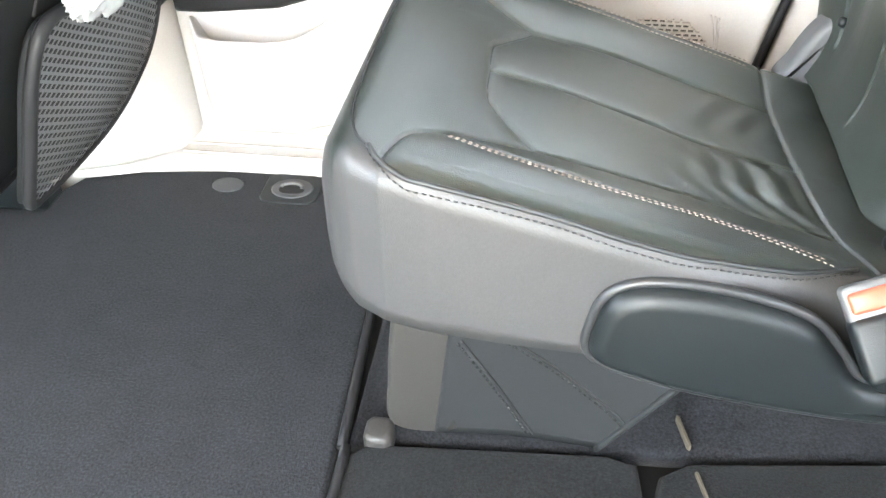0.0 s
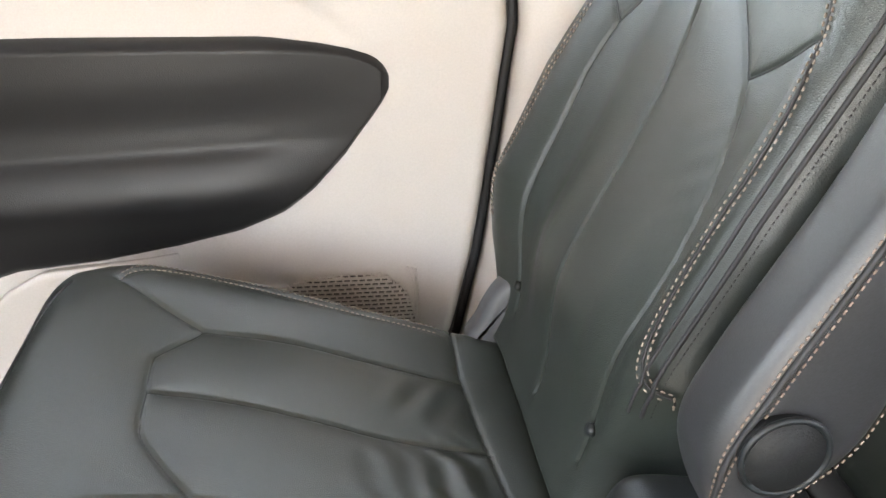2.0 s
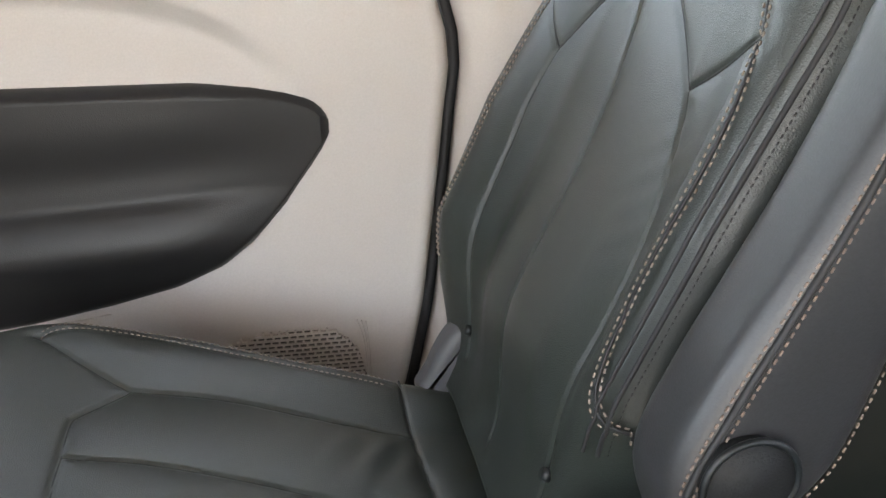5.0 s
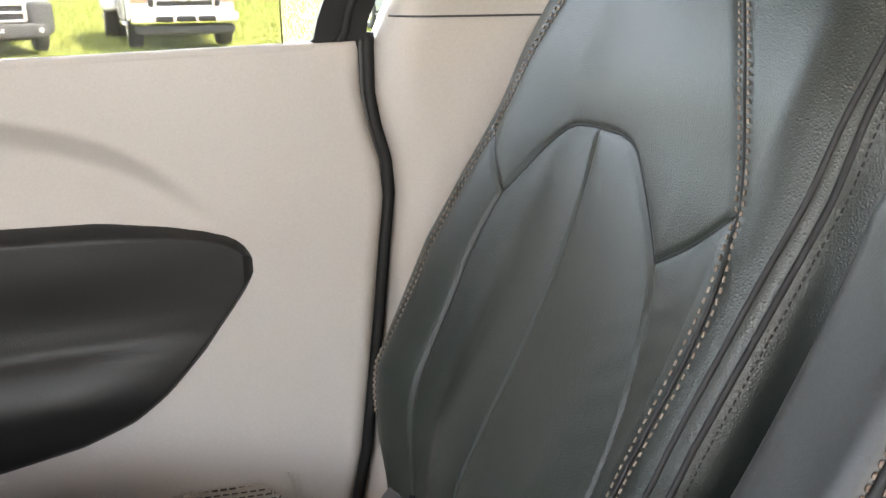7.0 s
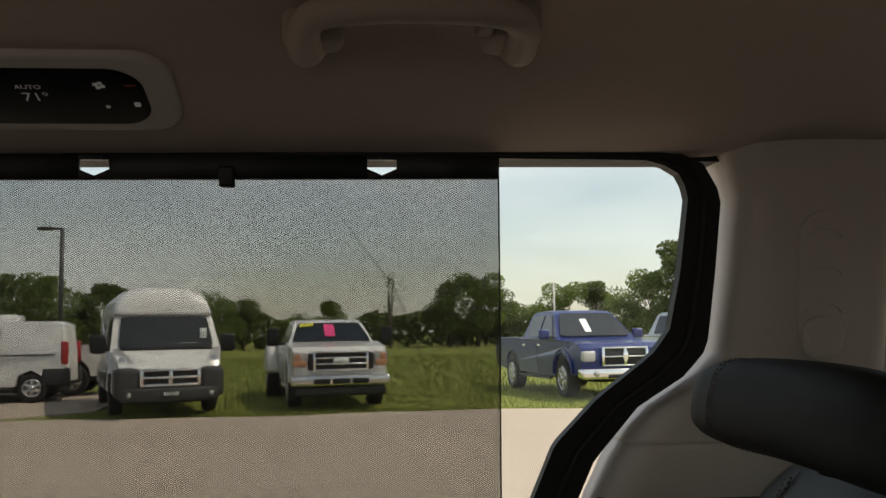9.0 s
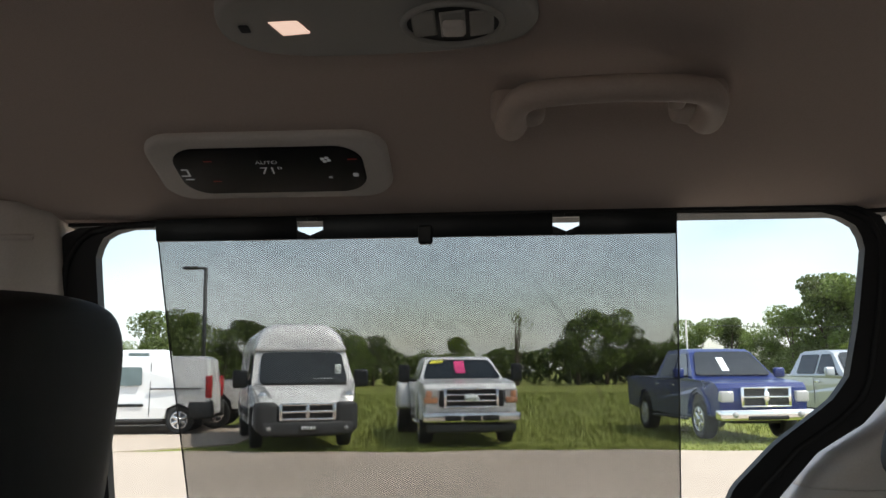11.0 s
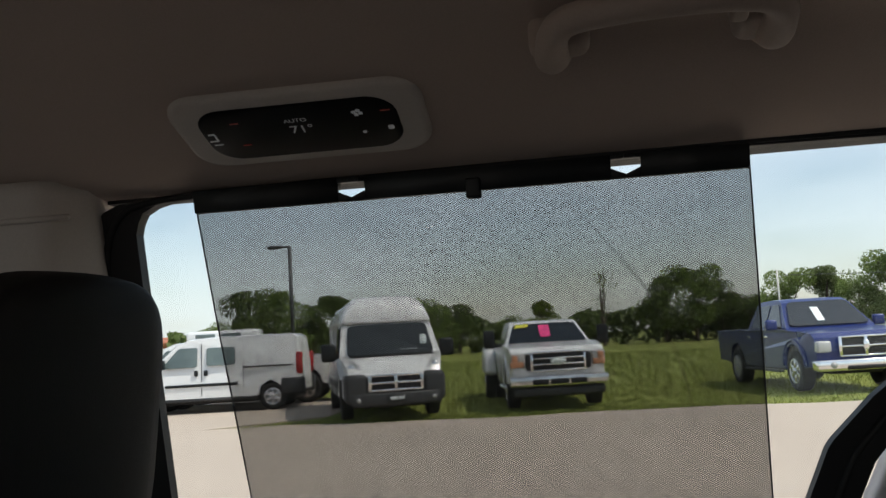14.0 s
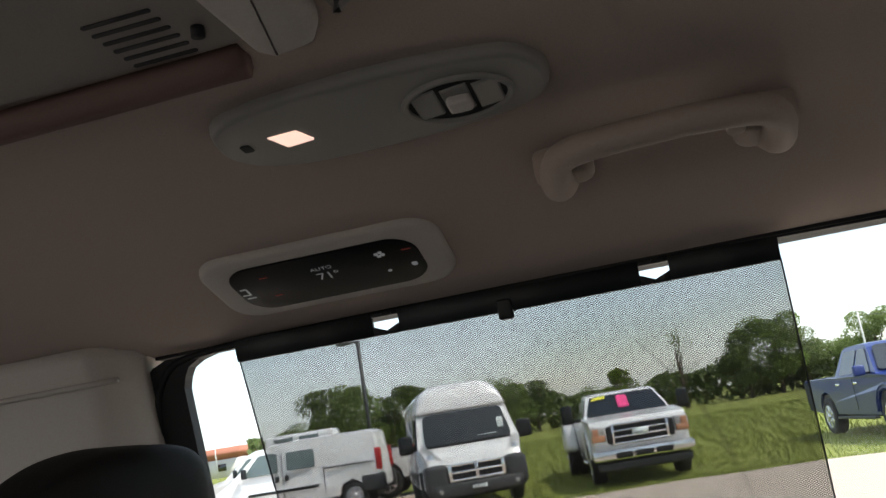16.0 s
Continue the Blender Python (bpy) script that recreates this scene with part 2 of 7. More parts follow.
def rounded_rect(x0, x1, y0, y1, r, n=6):
    out = []
    for cx, cy, a0 in ((x1 - r, y1 - r, 0), (x0 + r, y1 - r, 90), (x0 + r, y0 + r, 180), (x1 - r, y0 + r, 270)):
        for k in range(n + 1):
            t = radians(a0 + 90 * k / n)
            out.append((cx + r * math.cos(t), cy + r * math.sin(t)))
    return np.array(out)


def inset(loop, d):
    """The loop moved inwards by d along its normals."""
    p = np.array(loop, float)
    area = 0.5 * np.sum(p[:, 0] * np.roll(p[:, 1], -1) - p[:, 1] * np.roll(p[:, 0], -1))
    t = np.roll(p, -1, 0) - np.roll(p, 1, 0)
    t /= np.linalg.norm(t, axis=1)[:, None] + 1e-12
    normal = np.stack([-t[:, 1], t[:, 0]], 1) * (1 if area > 0 else -1)
    return p + normal * d


def slab_mesh(name, loop, place, d0, d1, r, material, rings=4, both=True):
    """A plate of the given outline from depth d0 to d1 with rounded rims; place(u, v, d) lays it into the world."""
    levels = []
    if both:
        levels += [(r * (1 - math.sin(math.pi / 2 * k / rings)), d0 + (d1 - d0) / abs(d1 - d0) * r * (1 - math.cos(math.pi / 2 * k / rings))) for k in range(rings + 1)]
    else:
        levels += [(0, d0)]
    levels += [(r * (1 - math.cos(math.pi / 2 * k / rings)), d1 - (d1 - d0) / abs(d1 - d0) * r * (1 - math.sin(math.pi / 2 * k / rings))) for k in range(rings + 1)]
    n, verts, faces = len(loop), [], []
    for off, d in levels:
        for u, v in inset(loop, off):
            verts.append(place(u, v, d))
    for k in range(len(levels) - 1):
        for i in range(n):
            j = (i + 1) % n
            faces.append((k * n + i, k * n + j, (k + 1) * n + j, (k + 1) * n + i))
    faces.append(tuple(range(n)))
    faces.append(tuple((len(levels) - 1) * n + i for i in range(n)))
    return link_mesh(name, verts, faces, material)


def ring_mesh(name, outer, inner, place, d0, d1, material, smooth=False):
    """A frame between two outlines of equal count."""
    n, verts, faces = len(outer), [], []
    for loop, d in ((outer, d0), (outer, d1), (inner, d1), (inner, d0)):
        verts += [place(u, v, d) for u, v in loop]
    for k in range(4):
        for i in range(n):
            j = (i + 1) % n
            a_, b_ = k * n, ((k + 1) % 4) * n
            faces.append((a_ + i, a_ + j, b_ + j, b_ + i))
    return link_mesh(name, verts, faces, material, smooth)


def polar(loop, centre, n):
    """The loop sampled by angle round a centre."""
    p = np.array(loop, float) - centre
    ang = np.unwrap(np.arctan2(p[:, 1], p[:, 0]))
    if ang[-1] < ang[0]:
        p, ang = p[::-1], ang[::-1]
        ang = np.unwrap(np.arctan2(p[:, 1], p[:, 0]))
    ang = np.r_[ang, ang[0] + 2 * np.pi]
    p = np.vstack([p, p[:1]])
    out = []
    for w in np.linspace(0, 2 * np.pi, n, endpoint=False):
        w = ang[0] + (w - ang[0]) % (2 * np.pi)
        k = min(max(np.searchsorted(ang, w) - 1, 0), len(p) - 2)
        d = np.array([math.cos(w), math.sin(w)])
        a_, b_ = p[k], p[k + 1]
        den = d[0] * (b_ - a_)[1] - d[1] * (b_ - a_)[0]
        s = (a_[0] * (b_ - a_)[1] - a_[1] * (b_ - a_)[0]) / den if abs(den) > 1e-12 else np.linalg.norm(a_)
        out.append(centre + d * s)
    return np.array(out)


def tube_mesh(name, points, r, material, seg=8, loop=False):
    """A round cord along points; r may vary along it."""
    p = np.array(points, float)
    n = len(p)
    rr = np.broadcast_to(np.asarray(r, float), (n,))
    t = np.roll(p, -1, 0) - np.roll(p, 1, 0) if loop else np.gradient(p, axis=0)
    t /= np.linalg.norm(t, axis=1)[:, None] + 1e-12
    verts, faces = [], []
    ref = np.array([0, 0, 1.0]) if abs(t[0][2]) < 0.9 else np.array([1.0, 0, 0])
    side = np.cross(t[0], ref)
    for i in range(n):
        side = side - t[i] * np.dot(side, t[i])
        side /= np.linalg.norm(side) + 1e-12
        up = np.cross(side, t[i])
        for k in range(seg):
            w = 2 * math.pi * k / seg
            verts.append(p[i] + rr[i] * (math.cos(w) * side + math.sin(w) * up))
    for i in range(n if loop else n - 1):
        for k in range(seg):
            a_, b_ = i * seg, ((i + 1) % n) * seg
            faces.append((a_ + k, a_ + (k + 1) % seg, b_ + (k + 1) % seg, b_ + k))
    if not loop:
        faces += [tuple(range(seg)), tuple((n - 1) * seg + k for k in range(seg))]
    return link_mesh(name, verts, faces, material)


def stitch_mesh(name, points, material, long=0.0042, gap=0.0022, r=0.0008):
    """A row of single stitches along a curve."""
    p = np.array(points, float)
    far = np.r_[0, np.cumsum(np.linalg.norm(np.diff(p, axis=0), axis=1))]
    starts = np.arange(0, far[-1] - long, long + gap)
    verts, faces = [], []
    for s in starts:
        a_ = np.array([np.interp(s, far, p[:, k]) for k in range(3)])
        b_ = np.array([np.interp(s + long, far, p[:, k]) for k in range(3)])
        t = b_ - a_
        t /= np.linalg.norm(t) + 1e-12
        u = np.cross(t, (0, 0, 1) if abs(t[2]) < 0.9 else (1, 0, 0))
        u /= np.linalg.norm(u)
        v = np.cross(t, u)
        m, i = 0.5 * (a_ + b_), len(verts)
        verts += [a_, b_] + [m + r * (math.cos(w) * u + math.sin(w) * v) - s_ * t * long * 0.32 for s_ in (1, -1) for w in (0, 1.57, 3.14, 4.71)]
        for k in range(4):
            faces += [(i, i + 2 + k, i + 2 + (k + 1) % 4), (i + 1, i + 6 + (k + 1) % 4, i + 6 + k),
                      (i + 2 + k, i + 6 + k, i + 6 + (k + 1) % 4, i + 2 + (k + 1) % 4)]
    return link_mesh(name, verts, faces, material)


def box_bm(x0, x1, y0, y1, z0, z1, bevel=0.0, seg=2, m=None):
    b = bmesh.new()
    bmesh.ops.create_cube(b, size=1)
    bmesh.ops.scale(b, vec=(x1 - x0, y1 - y0, z1 - z0), verts=b.verts)
    bmesh.ops.translate(b, vec=((x0 + x1) / 2, (y0 + y1) / 2, (z0 + z1) / 2), verts=b.verts)
    if bevel:
        bmesh.ops.bevel(b, geom=b.edges[:], offset=bevel, segments=seg, affect="EDGES", profile=0.5)
    if m is not None:
        bmesh.ops.transform(b, matrix=m, verts=b.verts)
    return b


def cyl_bm(r0, r1, h, seg=24, m=None):
    b = bmesh.new()
    bmesh.ops.create_cone(b, cap_ends=True, segments=seg, radius1=r0, radius2=r1, depth=h)
    if m is not None:
        bmesh.ops.transform(b, matrix=m, verts=b.verts)
    return b


def grid_mesh(name, pts, material, thick=None, smooth=True):
    """A sheet from an array rows x columns x 3; thick: how far, as a vector, its back lies behind it."""
    r, c, _ = pts.shape
    verts = pts.reshape(-1, 3)
    faces = [(i * c + j, i * c + j + 1, (i + 1) * c + j + 1, (i + 1) * c + j) for i in range(r - 1) for j in range(c - 1)]
    if thick is not None:
        n = len(verts)
        verts = np.vstack([verts, verts + np.array(thick)])
        faces += [tuple(n + k for k in reversed(f)) for f in faces]
        rim = [(0, j) for j in range(c)] + [(i, c - 1) for i in range(1, r)] + [(r - 1, j) for j in range(c - 2, -1, -1)] + [(i, 0) for i in range(r - 2, 0, -1)]
        ids = [i * c + j for i, j in rim]
        faces += [(ids[k], ids[(k + 1) % len(ids)], n + ids[(k + 1) % len(ids)], n + ids[k]) for k in range(len(ids))]
    return link_mesh(name, verts, faces, material, smooth)


def smooth01(x, a_, b_):
    t = np.clip((np.asarray(x, float) - a_) / (b_ - a_), 0, 1)
    return t * t * (3 - 2 * t)


def line_far(u, v, line):
    """Distance of points (u, v) from a polyline."""
    p = np.array(line, float)
    best = np.full(np.shape(u), 9.0)
    for (ax, ay), (bx, by) in zip(p[:-1], p[1:]):
        dx, dy = bx - ax, by - ay
        k = np.clip(((u - ax) * dx + (v - ay) * dy) / (dx * dx + dy * dy + 1e-12), 0, 1)
        best = np.minimum(best, np.hypot(u - ax - k * dx, v - ay - k * dy))
    return best


def seams(u, v, lines, depth=0.0026, width=0.0020, puff=0.0036, soft=0.016):
    """How far the padding lies below its full height near seams."""
    if not lines:
        return np.zeros(np.shape(u))
    d = np.min([line_far(u, v, q) for q in lines], axis=0)
    return depth * np.exp(-(d / width) ** 2) + puff * np.exp(-d / soft)


def pad_mesh(name, stations, to_world, material, lines=(), extra=None, n_top=110, n_side=9, n_arc=8, r=0.03, rv=None, r_far=None, **kw):
    """A cushion lofted through stations (s, a0, a1, bottom, top): the top carries seams; to_world(s, a, b) lays it into the world."""
    rings, tops = [], []
    for s, a0, a1, bot, top in stations:
        rr = min(r, 0.48 * (a1 - a0))
        rf = min(r_far or r, 0.48 * (a1 - a0))
        mid = np.linspace(a0 + rr, a1 - rf, n_top)
        t_mid = top(mid)
        rh = min(rv or rr, 0.9 * (t_mid[0] - bot))
        ang = np.linspace(math.pi, math.pi / 2, n_arc + 2)[1:-1]
        arc_l = np.stack([a0 + rr + rr * np.cos(ang), t_mid[0] - rh + rh * np.sin(ang)], 1)
        rh2 = min(rf if r_far else rv or rr, 0.9 * (t_mid[-1] - bot))
        ang2 = np.linspace(math.pi / 2, 0, n_arc + 2)[1:-1]
        arc_r = np.stack([a1 - rf + rf * np.cos(ang2), t_mid[-1] - rh2 + rh2 * np.sin(ang2)], 1)
        up = np.stack([np.full(n_side, a0), np.linspace(bot, t_mid[0] - rh, n_side)], 1)
        down = np.stack([np.full(n_side, a1), np.linspace(t_mid[-1] - rh2, bot, n_side)], 1)
        ring = np.vstack([up, arc_l, np.stack([mid, t_mid], 1), arc_r, down])
        flag = np.r_[np.zeros(n_side), np.linspace(0, 1, n_arc), np.ones(n_top), np.linspace(1, 0, n_arc), np.zeros(n_side)]
        rings.append(np.c_[np.full(len(ring), s), ring])
        tops.append(flag)
    R, F = np.array(rings), np.array(tops)
    low = seams(R[..., 0], R[..., 1], lines, **kw)
    if extra is not None:
        low = low + extra(R[..., 0], R[..., 1])
    R[..., 2] -= low * F
    n, c = R.shape[0], R.shape[1]
    verts = [to_world(*p) for p in R.reshape(-1, 3)]
    faces = [(i * c + j, i * c + (j + 1) % c, (i + 1) * c + (j + 1) % c, (i + 1) * c + j) for i in range(n - 1) for j in range(c)]
    faces += [tuple(range(c)), tuple((n - 1) * c + j for j in range(c))]
    return link_mesh(name, verts, faces, material)


# ---- the van's shell: x to the rear, y to the far side, z up from the floor ----
GLASS_PTS = [(-0.207, 0.763), (-0.207, 1.166), (-0.199, 1.188), (-0.173, 1.201), (-0.10, 1.203), (0.15, 1.205), (0.498, 1.207), (0.675, 1.205), (0.705, 1.194), (0.720, 1.169),
             (0.714, 1.080), (0.704, 1.012), (0.684, 0.984), (0.620, 0.934), (0.570, 0.880), (0.545, 0.815), (0.540, 0.792), (0.537, 0.788)]
OUTER_PTS = [(-0.290, 0.755), (-0.290, 1.120), (-0.275, 1.170), (-0.235, 1.202), (-0.10, 1.209), (0.15, 1.212), (0.498, 1.219), (0.690, 1.219), (0.735, 1.203), (0.759, 1.166),
             (0.756, 1.080), (0.750, 0.990), (0.724, 0.958), (0.669, 0.923), (0.618, 0.860), (0.598, 0.810), (0.597, 0.783), (0.59, 0.779)]


def pane_place(u, v, d):
    """The plane of the sliding door's window, which leans in towards the roof; d: outwards."""
    return (u, 1.18 - (v - 0.787) * 0.23 + d, v)


DOOR_EDGE = np.array([(0.03, 0.535), (0.156, 0.547), (0.30, 0.575), (0.47, 0.594), (0.56, 0.603), (0.62, 0.610), (0.66, 0.607), (0.70, 0.596), (0.735, 0.590), (0.79, 0.590)])


def door_edge(z):
    return np.interp(z, DOOR_EDGE[:, 0], DOOR_EDGE[:, 1])


def door_y(z):
    return np.interp(z, [0.0, 0.10, 0.25, 0.40, 0.60, 0.70, 0.775, 0.79], [1.165, 1.160, 1.152, 1.147, 1.147, 1.155, 1.159, 1.161])


CREASE = spline([(-0.31, 0.728), (0.0, 0.728), (0.10, 0.726), (0.21, 0.719), (0.30, 0.697), (0.36, 0.667), (0.42, 0.617), (0.468, 0.565), (0.482, 0.52)], 120)


def build_door():
    door = thing("door_1", "light grey sliding door panel with black padded armrest", "door", (0.15, 1.16, 0.05), kind="structure")
    zs = np.concatenate([np.linspace(0.04, 0.52, 60), np.linspace(0.525, 0.79, 80)])
    us = np.linspace(0, 1, 150)
    Z, U = np.meshgrid(zs, us, indexing="ij")
    X = -0.315 + U * (door_edge(Z) + 0.315)
    Y = door_y(Z)
    Zt = Z - 0.035 * (0.55 - X) * smooth01(Z, 0.73, 0.79)
    zc = np.interp(X, CREASE[:, 0], CREASE[:, 1], right=0.62)
    fade = 1 - smooth01(X, 0.30, 0.475)
    k = np.clip((Z - 0.60) / np.maximum(zc - 0.60, 0.01), 0, 1)
    Y = Y + 0.036 * fade * k * (1 - smooth01(Z, zc - 0.034, zc + 0.006))
    # rear and top rims turn away
    Y = Y + 0.012 * smooth01(X, door_edge(Z) - 0.014, door_edge(Z)) ** 2
    # soft hollow round the tip of the armrest
    d_tip = np.hypot((X - 0.47) / 1.0, (Z - 0.55) / 1.2)
    Y = Y + 0.005 * np.exp(-(d_tip / 0.05) ** 2)
    put("panel", grid_mesh("panel", np.stack([X, Y, Zt], -1), TRIM, (0, 0.03, 0)), door)
    # black padded insert with the armrest fold
    xs = np.concatenate([np.linspace(-0.312, 0.38, 90), 0.385 + 0.0765 * np.sin(np.linspace(0, math.pi / 2, 60))])
    top = np.interp(xs, [-0.32, 0.062, 0.30, 0.374, 0.41, 0.434, 0.444, 0.452, 0.457, 0.460, 0.4615], [0.606, 0.612, 0.611, 0.605, 0.599, 0.591, 0.585, 0.577, 0.569, 0.561, 0.5515])
    bot = np.interp(xs, [-0.32, -0.27, -0.15, -0.03, 0.08, 0.179, 0.26, 0.32, 0.36, 0.402, 0.435, 0.450, 0.4575, 0.4605, 0.4615], [0.250, 0.250, 0.262, 0.300, 0.312, 0.331, 0.352, 0.380, 0.412, 0.456, 0.500, 0.522, 0.536, 0.544, 0.5495])
    vs = np.linspace(0, 1, 70)
    V, XX = np.meshgrid(vs, xs, indexing="ij")
    ZZ = bot + V * (top - bot)
    rim = np.minimum(np.minimum(ZZ - bot, top - ZZ), (0.4615 - XX))
    fold = 0.468 + 0.05 * (XX - 0.1)
    full = smooth01(0.46 - XX, 0.0, 0.22)
    swell = 0.030 * np.exp(-((ZZ - (fold - 0.055)) / 0.055) ** 2) * full + 0.012 * full * smooth01(ZZ, fold, fold + 0.1)
    swell -= 0.003 * np.exp(-((ZZ - fold) / 0.010) ** 2) * full
    YY = door_y(ZZ) + 0.012 - 0.020 * np.sqrt(np.clip(rim / 0.012, 0, 1)) - swell
    put("armrest_pad", grid_mesh("armrest_pad", np.stack([XX, YY, ZZ], -1), INSERT, (0, 0.02, 0)), door, "black padded armrest insert")
    # vent in the front column of the insert
    def pad_swell(u, v):
        f_ = 0.468 + 0.05 * (u - 0.1)
        k = float(smooth01(0.46 - u, 0.0, 0.22))
        return 0.030 * math.exp(-((v - (f_ - 0.055)) / 0.055) ** 2) * k + 0.012 * k * float(smooth01(v, f_, f_ + 0.1)) - 0.003 * math.exp(-((v - f_) / 0.010) ** 2) * k
    def on_door(u, v, d):
        return (u, float(door_y(v)) - 0.008 - pad_swell(u, v) - d, v)
    vent_loop = np.array([(-0.268, 0.433), (-0.160, 0.436), (-0.176, 0.372), (-0.262, 0.370)])
    put("vent", slab_mesh("vent", closed(vent_loop, 48, False), on_door, -0.006, 0.004, 0.002, RUBBER), door, "black slotted air vent")
    for i in range(7):
        z = 0.378 + 0.0085 * i
        for j in range(6):
            x0 = -0.258 + 0.0145 * j + (0.007 if i % 2 else 0)
            if x0 + 0.011 < -0.165:
                put("slat", link_box("slat", x0, x0 + 0.012, on_door(x0, z, 0.0062)[1], on_door(x0, z, 0.0)[1], z, z + 0.0032, GREY_PLASTIC), door)
    # map pocket: a bulging shell with a scooped mouth
    xs = np.linspace(-0.292, 0.30, 90)
    rim_z = np.interp(xs, [-0.30, -0.275, -0.235, -0.16, -0.11, -0.07, -0.04, 0.0, 0.3], [0.250, 0.246, 0.236, 0.236, 0.243, 0.262, 0.288, 0.306, 0.33])
    foot = np.interp(xs, [-0.30, -0.285, -0.26, -0.15, 0.0, 0.3], [0.105, 0.075, 0.058, 0.058, 0.085, 0.12])
    out = 0.068 * smooth01(xs, -0.300, -0.255) * (1 - 0.80 * smooth01(xs, -0.14, 0.02)) * (1 - smooth01(xs, 0.02, 0.27)) + 0.004 - 0.012 * smooth01(xs, 0.05, 0.25)
    rows = []
    for v in np.linspace(0, 1, 26):
        z = foot + (rim_z - foot) * v
        bulge = out * (0.72 + 0.28 * math.sin(math.pi * min(v * 0.62, 0.5))) * min(1.0, (v / 0.10) ** 0.5 if v < 0.10 else 1.0)
        rows.append(np.stack([xs, door_y(z) - bulge, z], -1))
    for v in np.linspace(0.12, 1, 8):
        y_out = door_y(rim_z) - out * (0.72 + 0.28)
        y = y_out + (door_y(rim_z) + 0.004 - y_out) * v
        z = rim_z + 0.003 * math.sin(math.pi * min(v * 3, 1)) - 0.050 * smooth01(v, 0.14, 0.7) * np.clip((out - 0.018) / 0.05, 0, 1)
        rows.append(np.stack([xs, y, z], -1))
    put("map_pocket", grid_mesh("map_pocket", np.array(rows), TRIM, (0, 0.004, -0.002)), door)
    # loudspeaker grille behind the cushion: frame, dark mesh and lattice
    def on_panel(u, v, d):
        return (u, float(door_y(v)) - d, v)
    hole = [(0.232, 0.16), (0.252, 0.218), (0.302, 0.253), (0.360, 0.271), (0.41, 0.275), (0.452, 0.270), (0.480, 0.245), (0.492, 0.205), (0.494, 0.16)]
    hole_loop = closed(hole, 110)
    put("speaker_mesh", slab_mesh("speaker_mesh", hole_loop, on_panel, -0.006, 0.0048, 0.0005, SPEAKER_GREY), door, "perforated speaker cloth")
    n_row = 17
    for i in range(n_row):
        z = 0.163 + 0.0068 * i
        xs_in = [q[0] for q in np.vstack([hole_loop, hole_loop[:1]]) if abs(q[1] - z) < 0.004]
        if len(xs_in) < 2:
            continue
        x0, x1 = min(xs_in), max(xs_in)
        if x1 - x0 < 0.02:
            continue
        pts, fc = [], []
        y = float(door_y(z)) - 0.0052
        def bar(xa, xb, za, zb):
            q = len(pts)
            for xx in (xa, xb):
                for yy in (y - 0.0022, y + 0.003):
                    for zz in (za, zb):
                        pts.append((xx, yy, zz))
            fc.extend([tuple(q + t for t in f_) for f_ in ((0, 1, 3, 2), (4, 6, 7, 5), (0, 4, 5, 1), (2, 3, 7, 6), (0, 2, 6, 4), (1, 5, 7, 3))])
        bar(x0, x1, z, z + 0.0030)
        x = x0 + (0.0045 if i % 2 else 0.009)
        while x < x1 - 0.004:
            bar(x, x + 0.0028, z + 0.0030, z + 0.0068)
            x += 0.0105
        put("grille_bar", link_mesh("grille_bar", pts, fc, TRIM, False), door)
    for i in range(3):
        c = spline([(0.483 + 0.006 * i, 0.288 - 0.002 * i), (0.492 + 0.003 * i, 0.25), (0.497 + 0.0015 * i, 0.17)], 20)
        put("rib", tube_mesh("rib", [(u, float(door_y(v)) - 0.005, v) for u, v in c], 0.0013, TRIM, 6), door)
    # screw cover on the insert
    put("screw_cover", slab_mesh("screw_cover", rounded_rect(-0.075, -0.055, 0.335, 0.355, 0.009), on_door, -0.004, 0.0015, 0.001, INSERT), door)
    # belt strip below the glass
    put("belt_strip", slab_mesh("belt_strip", rounded_rect(-0.25, 0.541, 0.781, 0.7915, 0.004), lambda u, v, d: (u, 1.166 - d, v - 0.035 * (0.541 - u)), -0.012, 0.006, 0.003, TRIM), door)
    # rubber seal along the rear edge
    z = np.linspace(0.04, 0.80, 60)
    put("seal", tube_mesh("seal", np.stack([door_edge(z) + 0.009, np.full_like(z, 1.172), z], 1), 0.008, RUBBER), door, "black rubber door seal")
    put("seal_lip", tube_mesh("seal_lip", np.stack([door_edge(z) + 0.001, np.full_like(z, 1.166) + 0.004, z], 1), 0.0035, GREY_PLASTIC), door)
    return door


def link_box(name, x0, x1, y0, y1, z0, z1, material):
    v = [(x, y, z) for x in (x0, x1) for y in (y0, y1) for z in (z0, z1)]
    f = [(0, 1, 3, 2), (4, 6, 7, 5), (0, 4, 5, 1), (2, 3, 7, 6), (0, 2, 6, 4), (1, 5, 7, 3)]
    return link_mesh(name, v, f, material, False)


def setting(name, mesh, label, category):
    return tagged(put(name, mesh), label, category, kind="structure")


